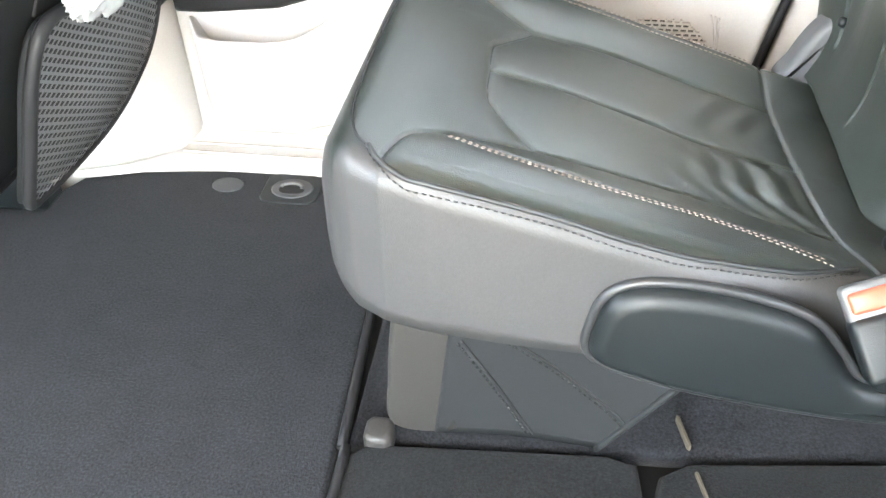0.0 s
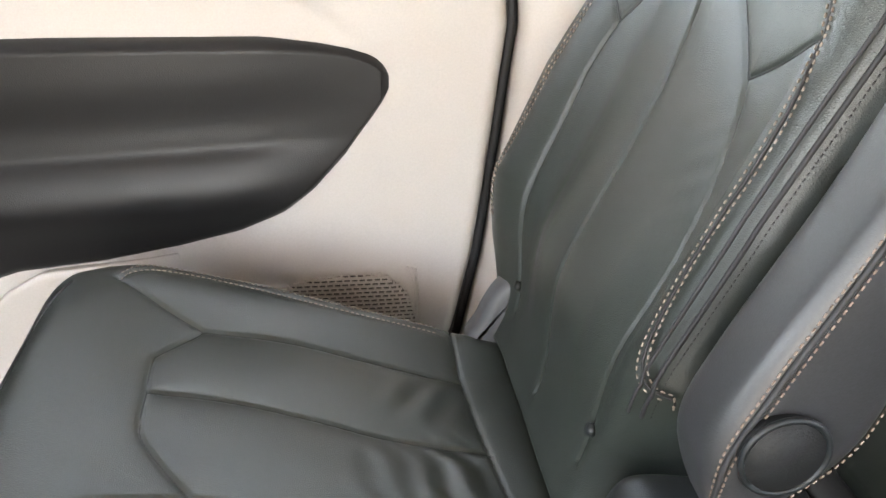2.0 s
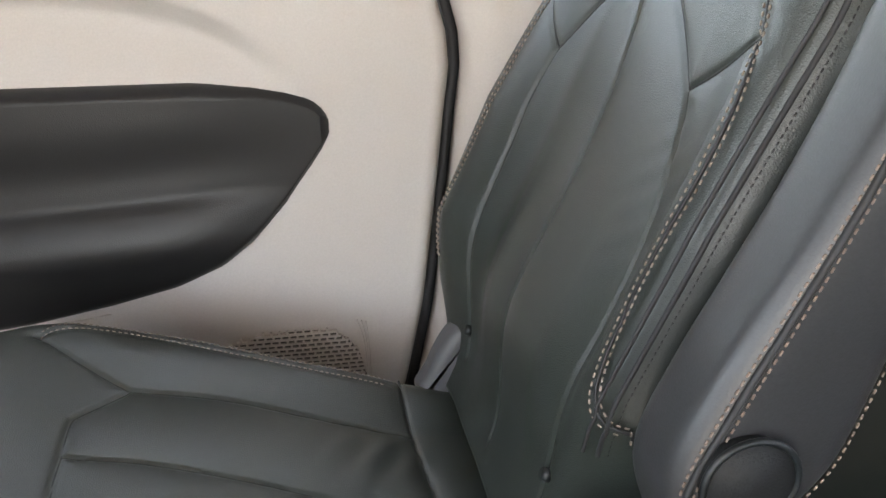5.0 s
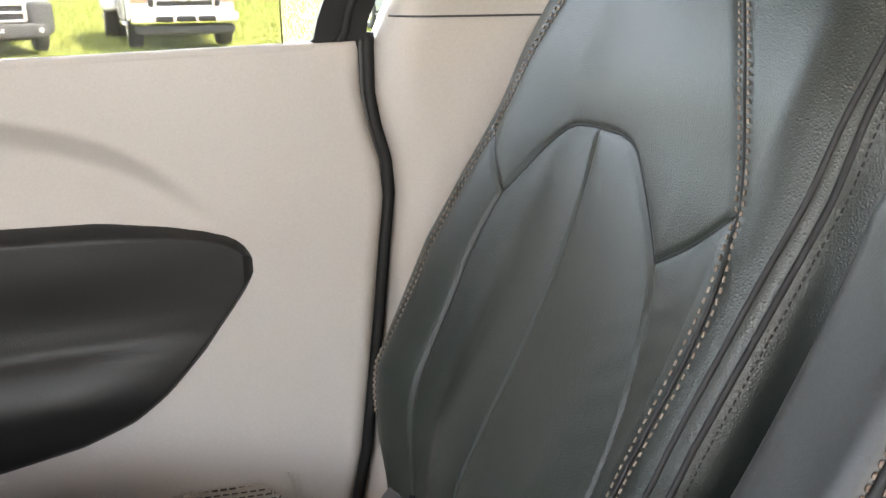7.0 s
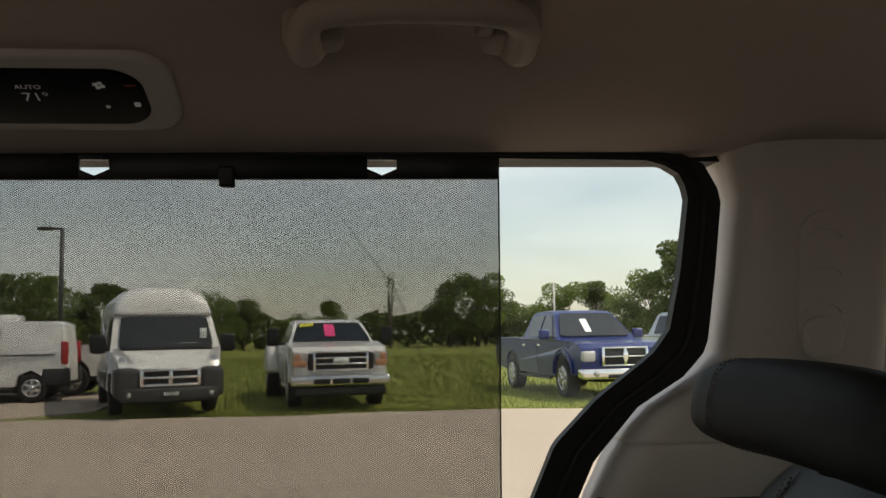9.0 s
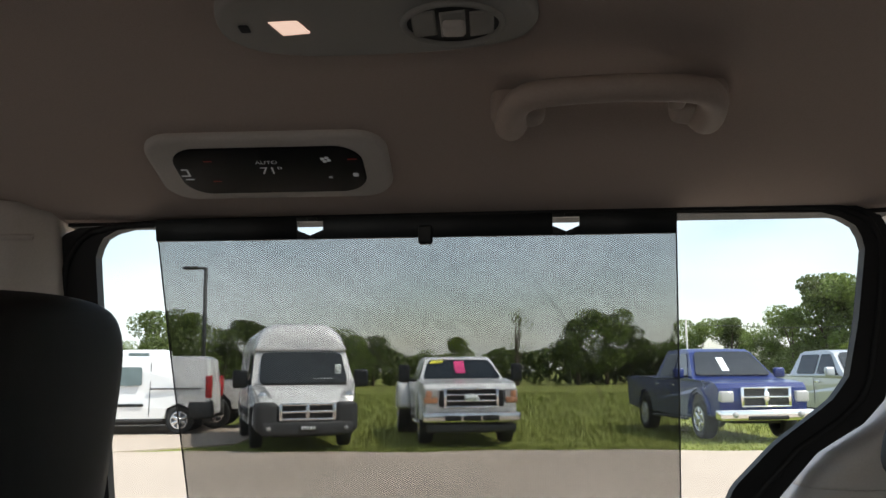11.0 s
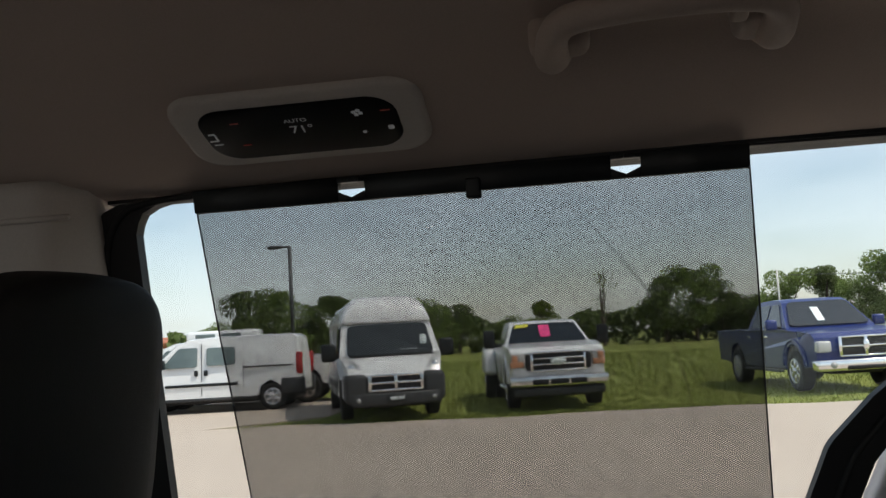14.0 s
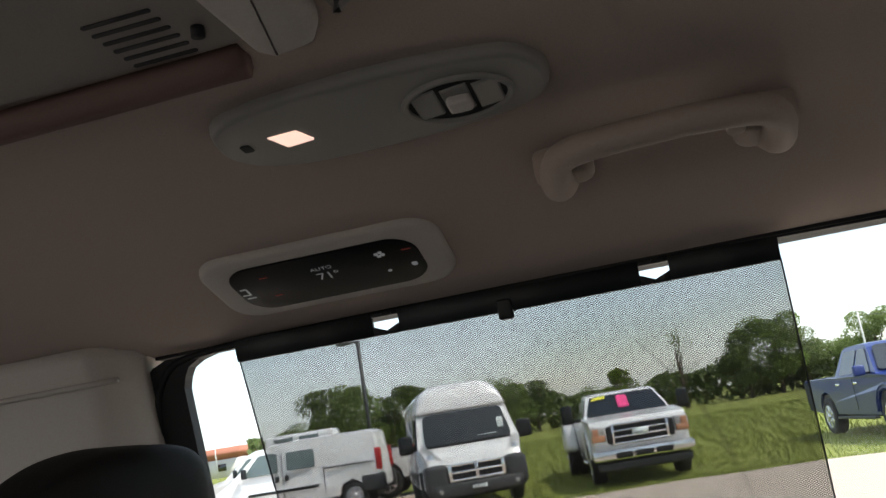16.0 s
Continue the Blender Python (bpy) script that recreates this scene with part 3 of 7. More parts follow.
def build_window():
    win = thing("window_1", "sliding door window in a black rubber frame", "window", (0.25, 1.15, 0.78), kind="structure")
    c = np.array([0.22, 1.0])
    outer = polar(closed(OUTER_PTS, 500, False), c, 220)
    inner = polar(closed(GLASS_PTS, 500, False), c, 220)
    put("frame", ring_mesh("frame", outer, inner, pane_place, -0.012, 0.006, RUBBER), win, "matt black window frame")
    # black boxes added to block sky light leaking in round the frame
    part("header_filler", box_bm(-0.32, 0.80, 1.090, 1.125, 1.207, 1.240), RUBBER, win, "", False)
    part("corner_filler", box_bm(-0.33, -0.250, 1.110, 1.14, 1.15, 1.225), RUBBER, win, "", False)
    mid = outer * 0.55 + inner * 0.45
    put("frame_bead", tube_mesh("frame_bead", [pane_place(u, v, -0.012) for u, v in mid], 0.0045, RUBBER, 8, True), win)
    put("pane", slab_mesh("pane", closed(GLASS_PTS, 160, False), pane_place, 0.002, 0.005, 0.0005, WINDOW_GLASS, 1), win, "clear side glass").visible_shadow = False
    return win


def quarter_edge(z):
    """Front edge of the light trim behind the door, following seal and window frame."""
    zz = [0.0, *DOOR_EDGE[:, 0], 0.80, 0.815, 0.86, 0.90, 0.923, 0.945, 0.960, 0.985, 1.08, 1.166, 1.20, 1.23]
    xx = [0.535, *DOOR_EDGE[:, 1], 0.594, 0.600, 0.620, 0.645, 0.668, 0.702, 0.724, 0.748, 0.757, 0.760, 0.748, 0.735]
    return np.interp(z, zz, xx)


def build_quarter():
    q = thing("wall_quarter_trim", "light beige plastic trim of the rear side wall", "wall trim", (0.9, 1.12, 0.0), kind="structure")
    zs = np.linspace(0.0, 0.882, 110)
    us = np.concatenate([np.linspace(0, 0.12, 40), np.linspace(0.125, 1, 50)])
    def skin(z, x):
        e = quarter_edge(z) + 0.016
        y = 1.118 - 0.16 * np.maximum(z - 0.80, 0) - 0.02 * smooth01(z, 0.75, 0.45)
        d = np.clip((x - e) / 0.050, 0, 1)
        return y + 0.045 * (1 - np.sqrt(1 - (1 - d) ** 2)) - 0.0
    Z, U = np.meshgrid(zs, us, indexing="ij")
    E_ = quarter_edge(Z) + 0.016
    X = E_ + U * (2.05 - E_)
    Y = skin(Z, X)
    Y = Y + 0.004 * np.exp(-((Z - 0.818) / 0.0016) ** 2) * (X < 1.0)
    put("lower_trim", grid_mesh("lower_trim", np.stack([X, Y, Z], -1), TRIM_UPPER, (0, 0.04, 0)), q)
    zs = np.linspace(0.882, 1.235, 70)
    us = np.linspace(0, 1, 60)
    Z, U = np.meshgrid(zs, us, indexing="ij")
    E_ = quarter_edge(Z) + 0.016
    W_ = np.interp(Z, [0.88, 0.90, 0.93, 1.17, 1.205, 1.24], [1.034, 0.986, 0.963, 0.972, 0.994, 1.05])
    X = E_ + U * (W_ - E_)
    Y = skin(Z, X)
    d = np.clip((W_ - X) / 0.035, 0, 1)
    Y = Y + 0.035 * (1 - np.sqrt(1 - (1 - d) ** 2))
    put("pillar_trim", grid_mesh("pillar_trim", np.stack([X, Y, Z], -1), TRIM_UPPER, (0, 0.05, 0)), q)
    line = [(x, float(skin(np.array(0.818), np.array(x))) - 0.0002, 0.818) for x in np.linspace(float(quarter_edge(0.818)) + 0.018, 1.0, 40)]
    put("joint", tube_mesh("joint", line, 0.0012, GREY_PLASTIC, 6), q)
    prof = spline([(1.150, 0.893), (1.115, 0.890), (1.078, 0.878), (1.063, 0.862), (1.068, 0.835), (1.092, 0.795)], 24)
    put("window_ledge", grid_mesh("window_ledge", np.array([np.c_[np.full(24, x), prof[:, 0] + 0.05 * float(smooth01(x, 1.14, 1.0)), prof[:, 1]] for x in np.linspace(1.0, 2.04, 40)]), TRIM_UPPER, (0, 0.04, -0.012)), q)
    # seat-belt height slider in the pillar
    def on_pillar(u, v, d):
        return (u, 1.118 - 0.16 * (v - 0.80) - d, v)
    put("belt_slider", slab_mesh("belt_slider", rounded_rect(0.842, 0.902, 0.985, 1.145, 0.028), on_pillar, -0.01, 0.003, 0.003, TRIM_UPPER), q)
    for i in range(3):
        loop = [on_pillar(0.872 + 0.021 * math.cos(w), 1.112 - 0.042 * i + 0.012 * math.sin(w), 0.004) for w in np.linspace(0.1, math.pi - 0.1, 14)]
        put("rib", tube_mesh("rib", loop, 0.0012, TRIM_UPPER, 6), q)
    put("belt_button", slab_mesh("belt_button", rounded_rect(0.845, 0.893, 0.975, 1.026, 0.02), on_pillar, 0.0, 0.016, 0.008, TRIM_UPPER), q)
    return q


def build_third_window():
    w3 = thing("window_2", "rear quarter window in light trim", "window", (1.3, 1.14, 0.88), kind="structure")
    def place(u, v, d):
        return (u, 1.155 - (v - 0.80) * 0.16 + d, v)
    outer = rounded_rect(0.92, 2.0, 0.80, 1.26, 0.05, 8)
    inner = rounded_rect(0.972, 1.76, 0.885, 1.208, 0.045, 8)
    put("frame", ring_mesh("frame", outer, inner, place, -0.015, 0.03, TRIM_UPPER), w3)
    put("gasket", ring_mesh("gasket", inset(inner, -0.004), inset(inner, 0.006), place, 0.020, 0.034, RUBBER), w3)
    put("pane", slab_mesh("pane", inset(inner, -0.004), place, 0.024, 0.027, 0.0005, WINDOW_GLASS, 1), w3).visible_shadow = False
    return w3


def build_floor():
    fl = tagged(put("floor", link_box("floor", -1.25, 2.1, -0.72, 1.24, -0.10, -0.035, RUBBER)), "black underfloor below the carpet panels", "floor", kind="structure")
    def carpet(name, loop, mat, top=0.0, label=""):
        return put(name, slab_mesh(name, loop, lambda u, v, d: (u, v, d), -0.035, top, 0.010, mat, 3, False), fl, label)
    carpet("carpet_panel", np.array([(-1.2, -0.65), (0.058, -0.65), (0.066, 0.45), (0.060, 0.56), (0.046, 0.80), (0.030, 1.112), (-0.10, 1.114), (-0.236, 1.108), (-0.40, 1.085), (-0.49, 1.055), (-0.54, 0.96), (-0.62, 0.95), (-1.2, 0.95)]), CARPET, 0.0, "dark blue-grey carpet in front of the seat")
    carpet("carpet_panel", closed([(0.082, -0.65), (0.400, -0.65), (0.404, 0.52), (0.402, 0.575), (0.385, 0.588), (0.15, 0.572), (0.074, 0.567)], 80, False), CARPET_SHADED, 0.002, "carpeted lid beside the seat, its grey darkened for shade")
    carpet("carpet_panel", closed([(0.415, -0.65), (1.05, -0.65), (1.05, 0.60), (0.70, 0.62), (0.43, 0.585), (0.415, 0.55)], 80, False), CARPET_SHADED, 0.0)
    carpet("carpet_panel", closed([(0.068, 0.58), (0.37, 0.602), (0.45, 0.605), (0.70, 0.635), (1.05, 0.62), (1.05, 1.10), (0.062, 1.11)], 80, False), CARPET, -0.010)
    carpet("carpet_panel", closed([(1.06, -0.65), (2.05, -0.65), (2.05, 1.08), (1.06, 1.08)], 60, False), CARPET_SHADED, 0.05)
    put("edge_welt", tube_mesh("edge_welt", spline([(0.064, -0.6, 0.002), (0.072, 0.45, 0.003), (0.066, 0.56, 0.003), (0.052, 0.80, 0.003), (0.040, 1.10, 0.003)], 80), 0.0065, RUBBER), fl, "black rubber welt")
    # round grommet and tie-down ring near the sill
    put("grommet", slab_mesh("grommet", closed([(-0.243 + 0.026 * math.cos(w), 1.058 + 0.020 * math.sin(w)) for w in np.linspace(0, 6.283, 24, endpoint=False)], 32), lambda u, v, d: (u, v, d), -0.004, 0.0025, 0.0015, GREY_PLASTIC), fl)
    ring = put("tie_down_plate", slab_mesh("tie_down_plate", rounded_rect(-0.182, -0.088, 1.018, 1.098, 0.018), lambda u, v, d: (u, v, d), -0.006, 0.003, 0.002, SHELL_BLACK), fl, "black tie-down recess")
    put("tie_down_cup", slab_mesh("tie_down_cup", closed([(-0.134 + 0.034 * math.cos(w), 1.056 + 0.027 * math.sin(w)) for w in np.linspace(0, 6.283, 24, endpoint=False)], 40), lambda u, v, d: (u, v, d), 0.0, 0.005, 0.002, GREY_PLASTIC), fl)
    put("tie_down_hole", slab_mesh("tie_down_hole", closed([(-0.134 + 0.021 * math.cos(w), 1.050 + 0.012 * math.sin(w)) for w in np.linspace(0, 6.283, 24, endpoint=False)], 32), lambda u, v, d: (u, v, d), 0.003, 0.0058, 0.0005, RUBBER), fl)
    put("tie_down_ring", tube_mesh("tie_down_ring", [(-0.134 + 0.017 * math.cos(w), 1.054 + 0.012 * math.sin(w), 0.0075) for w in np.linspace(0, math.pi, 14)], 0.003, BUCKLE_GREY), fl)
    # small tan strips between the rear lids
    for x, y, l in ((0.452, 0.63, 0.045), (0.468, 0.548, 0.05)):
        put("strap", slab_mesh("strap", rounded_rect(-l / 2, l / 2, -0.006, 0.006, 0.004), lambda u, v, d, x=x, y=y: (x + 0.35 * v - 0.25 * u, y + u, d), -0.006, 0.004, 0.002, STRIP_TAN), fl, "small tan strip")
    return fl


def build_sill():
    sill = thing("trim_sill", "light grey ribbed plastic door sill", "sill", (-0.1, 1.15, 0.0), kind="structure")
    prof = np.array([(1.095, -0.03), (1.100, 0.006), (1.106, 0.014), (1.125, 0.018), (1.150, 0.022), (1.172, 0.030), (1.178, 0.045), (1.22, 0.050)])
    xs = np.linspace(-0.80, 0.56, 60)
    pts = []
    for x in xs:
        k = smooth01(x, -0.30, -0.52)
        row = prof.copy()
        row[:, 0] -= 0.045 * k
        row[4:, 1] += 0.05 * k * np.linspace(0.2, 1, 4)
        pts.append(np.c_[np.full(len(row), x), row])
    put("sill_plate", grid_mesh("sill_plate", np.array(pts), TRIM, (0, 0, -0.02)), sill)
    for i in range(2):
        y = 1.124 + 0.022 * i
        put("ridge", tube_mesh("ridge", [(x, y, 0.0175 + 0.16 * (y - 1.118) + 0.0) for x in np.linspace(-0.34, 0.5, 30)], 0.0022, TRIM, 6), sill)
    return sill


def build_b_pillar():
    b = thing("wall_b_pillar", "light grey plastic pillar trim in front of the door", "pillar trim", (-0.5, 1.15, 0.0), kind="structure")
    # lower boot of the pillar, flaring into the sill
    zs, us = np.linspace(0.02, 0.275, 30), np.linspace(0, 1, 40)
    Z, U = np.meshgrid(zs, us, indexing="ij")
    X = -0.80 + U * 0.478
    Y = 1.135 - 0.06 * smooth01(Z, 0.14, 0.02) * smooth01(U, 1.0, 0.55) - 0.030 * smooth01(U, 0.98, 0.80) - 0.01 + 0.05 * smooth01(U, 0.93, 1.0) ** 2
    put("boot", grid_mesh("boot", np.stack([X, Y, Z], -1), TRIM, (0, 0.06, 0)), b)
    put("dark_column", slab_mesh("dark_column", rounded_rect(-0.80, -0.322, 0.27, 0.80, 0.01), lambda u, v, d: (u, 1.135 - d, v), -0.06, 0.012, 0.008, SHELL_BLACK), b, "black inner door edge")
    zs, us = np.linspace(0.79, 1.225, 30), np.linspace(0, 1, 30)
    Z, U = np.meshgrid(zs, us, indexing="ij")
    X = -0.62 + U * 0.372
    Y = 1.150 - 0.23 * (Z - 0.787) - 0.045 + 0.04 * smooth01(U, 0.86, 1.0) ** 2
    put("upper_trim", grid_mesh("upper_trim", np.stack([X, Y, Z], -1), TRIM_UPPER, (0, 0.06, 0)), b)
    put("collar", tube_mesh("collar", [(x, 1.150 - 0.23 * 0.395 - 0.045 - 0.004, 1.182) for x in np.linspace(-0.6, -0.25, 10)], 0.0035, TRIM_UPPER), b)
    return b


ROOF_Y = [-0.75, -0.62, -0.45, 0.0, 0.30, 0.65, 0.78, 0.87, 0.93, 1.0, 1.06, 1.088, 1.105]
ROOF_Z = [1.19, 1.24, 1.285, 1.315, 1.320, 1.305, 1.293, 1.275, 1.255, 1.230, 1.214, 1.211, 1.222]


def roof_z(y):
    return float(np.interp(y, ROOF_Y, ROOF_Z))


def roof_slope(y):
    return (roof_z(y + 0.02) - roof_z(y - 0.02)) / 0.04


def build_roof():
    prof = spline(np.c_[ROOF_Y, ROOF_Z], 90)
    xs = np.linspace(-1.25, 2.05, 120)
    pts = np.array([np.c_[np.full(len(prof), x), prof] for x in xs])
    # a soft swell round the grab handle and the climate panel
    X, Y = pts[..., 0], pts[..., 1]
    pts[..., 2] += 0.010 * np.exp(-((X - 0.395) / 0.16) ** 4 - ((Y - 0.87) / 0.05) ** 2)
    pts[..., 2] += 0.010 * smooth01(X, 0.72, 0.85) * smooth01(Y, 0.95, 1.08) 
    tagged(put("ceiling", grid_mesh("ceiling", pts, HEADLINER, (0, 0, 0.02))), "beige cloth headliner curving down to the window", "ceiling", kind="structure")
    tagged(put("roof", link_box("roof", -1.30, 2.15, -0.80, 1.16, 1.345, 1.375, GREY_MID)), "outer roof skin of the van", "roof", kind="structure")


def build_shell():
    """Outer skins and unseen closing walls that shape the daylight, with door opening, windscreen and rear window left
    open to it.
    """
    def wall(name, label, boxes):
        t = thing(name, label, "wall", kind="structure")
        for q in boxes:
            put("wall_panel", link_box("wall_panel", *q, GREY_MID), t)
    wall("wall_far_skin", "outer body side behind the door trim", [(-1.3, 2.15, 1.225, 1.26, -0.42, 0.765), (-0.66, -0.27, 1.17, 1.20, 0.765, 1.24), (0.79, 0.97, 1.17, 1.20, 0.765, 1.24),
         (1.79, 2.15, 1.17, 1.20, 0.765, 1.24), (-1.3, 2.15, 1.12, 1.16, 1.235, 1.345)])
    # the panel from x 0.42 to 0.78 is added to cut the door light
    wall("wall_near", "unseen near body side, its opening narrowed to cut the daylight", [(-1.3, -0.42, -0.78, -0.74, -0.42, 0.88), (-0.42, -0.32, -0.78, -0.74, -0.42, 0.70), (0.78, 2.15, -0.78, -0.74, -0.42, 0.80), (0.42, 0.78, -0.77, -0.73, -0.42, 1.25), (-0.42, -0.30, -0.77, -0.68, 0.70, 1.25),
         (0.78, 0.98, -0.77, -0.70, 0.80, 1.25), (1.8, 2.15, -0.77, -0.70, 0.80, 1.25), (-1.3, 2.15, -0.80, -0.74, 1.235, 1.345)])
    wall("wall_front", "unseen front wall, its height set to limit windscreen light", [(-1.34, -1.30, -0.78, 1.26, -0.42, 0.80)])
    wall("wall_rear", "rear tailgate below its window", [(2.15, 2.19, -0.78, 1.26, -0.42, 0.95), (2.15, 2.19, -0.78, 1.26, 1.12, 1.345)])


build_floor()
build_sill()
build_door()
build_window()
build_b_pillar()
build_quarter()
build_third_window()
build_roof()
build_shell()


# ---- second-row seat ----
def cush_plane(x):
    """Height of the cushion: a slope that rounds over towards its front."""
    return 0.395 - 0.27 * (x - 0.21) - 1.6 * max(0.19 - float(x), 0.0) ** 2


CUSH_C = 0.737
C_HEX = [(0.262, 0.615), (0.219, 0.672), (0.211, 0.700), (0.209, 0.745), (0.207, 0.790), (0.214, 0.808), (0.246, 0.856)]
C_TOP = [(0.246, 0.856), (0.331, 0.862), (0.425, 0.852), (0.513, 0.840)]
C_BOT = [(0.262, 0.615), (0.328, 0.619), (0.429, 0.620), (0.544, 0.614)]
C_BR_B = [(0.262, 0.615), (0.222, 0.606), (0.187, 0.590), (0.158, 0.573), (0.146, 0.549), (0.140, 0.524)]
C_BR_T = [(0.246, 0.856), (0.198, 0.884), (0.155, 0.918)]
C_MID = [(0.210, 0.742), (0.273, 0.749), (0.358, 0.744), (0.431, 0.733), (0.527, 0.728)]
C_REAR = [(0.512, 0.930), (0.515, 0.840), (0.525, 0.731), (0.539, 0.639), (0.566, 0.560)]
C_ST_B = [(0.189, 0.588), (0.234, 0.580), (0.327, 0.573), (0.423, 0.573), (0.522, 0.556)]
C_ST_T = [(0.157, 0.918), (0.170, 0.932), (0.200, 0.940), (0.265, 0.938), (0.398, 0.922), (0.498, 0.912)]
C_PIPE = [(0.128, 0.540), (0.137, 0.526), (0.152, 0.515), (0.176, 0.509), (0.231, 0.510), (0.288, 0.511), (0.351, 0.510), (0.415, 0.513), (0.485, 0.528), (0.545, 0.556)]
C_LINES = [spline(q, 24) for q in (C_HEX, C_TOP, C_BOT, C_BR_B, C_BR_T, C_MID, C_REAR)]
C_SOFT = [spline(q, 24) for q in (C_ST_B, C_ST_T)]


def cush_shape(x, y):
    """Height of the padding over its plane, without seams."""
    v = np.abs((y - CUSH_C) / 0.235)
    h = 0.014 * smooth01(v, 0.45, 0.80) - 0.012 * smooth01(v, 0.86, 1.0) - 0.004
    h = h * smooth01(x, 0.12, 0.24)
    h = h + 0.006 * smooth01(x, 0.24, 0.14)
    return h


def cush_extra(x, y):
    """Stitch valleys and the sitting wrinkles."""
    d = np.min([line_far(x, y, q) for q in C_SOFT], axis=0)
    low = 0.0018 * np.exp(-(d / 0.004) ** 2)
    win = np.exp(-((x - 0.475) / 0.055) ** 2 - ((y - 0.672) / 0.050) ** 2)
    ph = (x * 0.85 + (y - 0.67) * 0.55 + 0.010 * np.sin(y * 60)) / 0.031
    low = low + win * 0.0019 * (np.sin(2 * np.pi * ph) + 0.6 * np.sin(2 * np.pi * ph * 0.61 + 40 * y))
    win2 = np.exp(-((x - 0.47) / 0.05) ** 2 - ((y - 0.80) / 0.035) ** 2)
    low = low + win2 * 0.0016 * np.sin(2 * np.pi * (x * 0.9 - y * 0.5) / 0.036)
    return low + 0.006 * np.exp(-((x - 0.42) / 0.12) ** 2 - ((y - CUSH_C) / 0.10) ** 2)


def cush_point(x, y, lift=0.0):
    z = cush_plane(x) + cush_shape(np.array(x), np.array(y)) - seams(np.array(x), np.array(y), C_LINES) - cush_extra(np.array(x), np.array(y))
    return (float(x), float(y), float(z) + lift)


CUSH_X = [0.055, 0.062, 0.075, 0.09, 0.11, 0.14, 0.18, 0.42, 0.47, 0.545, 0.64]
CUSH_IN = [0.62, 0.588, 0.560, 0.540, 0.522, 0.508, 0.502, 0.503, 0.512, 0.535, 0.56]


def cush_rim(x, y, lift=0.0):
    """A point on the rounded inboard edge of the cushion."""
    a0 = float(np.interp(x, CUSH_X, CUSH_IN))
    z = cush_plane(x) + float(cush_shape(np.array(x), np.array(a0 + 0.026)))
    k = min(max(a0 + 0.026 - y, 0.0), 0.0255)
    return (x, y - 0.5 * lift, z - 0.026 + math.sqrt(0.026 ** 2 - k * k) + lift)


def build_cushion(seat):
    xs = np.concatenate([0.063 + 0.054 * (1 - np.cos(np.linspace(0.0, math.pi / 2, 20))), np.linspace(0.120, 0.635, 230)])
    st = []
    for x in xs:
        q = max(1 - (1 - min((x - 0.063) / 0.054, 1)) ** 2.3, 0.0) ** 0.5 if x < 0.117 else 1.0
        q = max(q, 0.05)
        xm = 0.055 + (x - 0.063) * 0.062 / 0.054 if x < 0.117 else x
        a0 = float(np.interp(xm, CUSH_X, CUSH_IN))
        a1 = float(np.interp(xm, [0.055, 0.062, 0.075, 0.09, 0.11, 0.14, 0.18, 0.30, 0.50, 0.545, 0.64], [0.86, 0.885, 0.910, 0.927, 0.943, 0.957, 0.966, 0.965, 0.940, 0.935, 0.93]))
        bot = float(np.interp(x, [0.05, 0.09, 0.12, 0.16, 0.25, 0.34, 0.45, 0.64], [0.262, 0.258, 0.254, 0.249, 0.240, 0.235, 0.225, 0.20]))
        zc = 0.318
        def top(y, x=x, q=q, zc=zc):
            full = cush_plane(x) + cush_shape(np.full(np.shape(y), x), y)
            return zc + (full - zc) * q
        st.append((x, a0, a1, zc - (zc - bot) * q, top))
    me = pad_mesh("cushion", st, lambda s, a_, b_: (s, a_, b_), LEATHER, C_LINES, cush_extra, n_top=230, r=0.026)
    cu = put("cushion", me, seat, "grey-green leather cushion with wrinkles")
    for c, mat, dy in ((C_ST_B, THREAD_LIGHT, 0), (C_ST_B, THREAD_LIGHT, -0.009), (C_ST_T, THREAD_LIGHT, 0), (C_ST_T, THREAD_LIGHT, 0.008)):
        line = [cush_point(x, y + dy, 0.0012) for x, y in spline(c, 90)]
        put("stitching", stitch_mesh("stitching", line, mat, 0.0040, 0.0020, 0.0007), cu, "tan double stitching")
    # dark cords along the grooves, painting the shade of the seams
    for c in (C_HEX, C_TOP, C_BOT, C_BR_B, C_BR_T, C_MID, C_REAR):
        put("seam", tube_mesh("seam", [cush_point(x, y, -0.0002) for x, y in spline(c, 60)], 0.0011, THREAD_AND_SHADE, 6), cu)
    # paler grey below the piping, with the door's light put into the colour
    me.materials.append(SIDE_LIT)
    pipe_xy = np.array(spline(C_PIPE, 80))
    for p in me.polygons:
        x, y, z = p.center
        if y < np.interp(x, pipe_xy[:, 0], pipe_xy[:, 1]) or x < 0.092 or z < cush_plane(x) - 0.03:
            p.material_index = 1
    pipe = [cush_rim(x, y, 0.0008) for x, y in pipe_xy]
    put("piping", tube_mesh("piping", pipe, 0.0024, PIPING), cu, "dark piping")
    put("piping_stitching", stitch_mesh("piping_stitching", [cush_rim(x, y - 0.0045, 0.0006) for x, y in pipe_xy], THREAD_AND_SHADE, 0.0044, 0.0022, 0.0009), cu)
    front = []
    for x, y in spline([(0.130, 0.535), (0.112, 0.560), (0.100, 0.610), (0.093, 0.700), (0.092, 0.780), (0.097, 0.860), (0.112, 0.905)], 60):
        q = max(1 - (1 - min((x - 0.063) / 0.054, 1)) ** 2.3, 0.0) ** 0.5
        full = cush_plane(x) + float(cush_shape(np.array(x), np.array(y)))
        front.append((x, y, 0.318 + (full - 0.318) * q + 0.0002))
    put("front_seam", tube_mesh("front_seam", front, 0.0014, THREAD_AND_SHADE, 6), cu)
    return cu


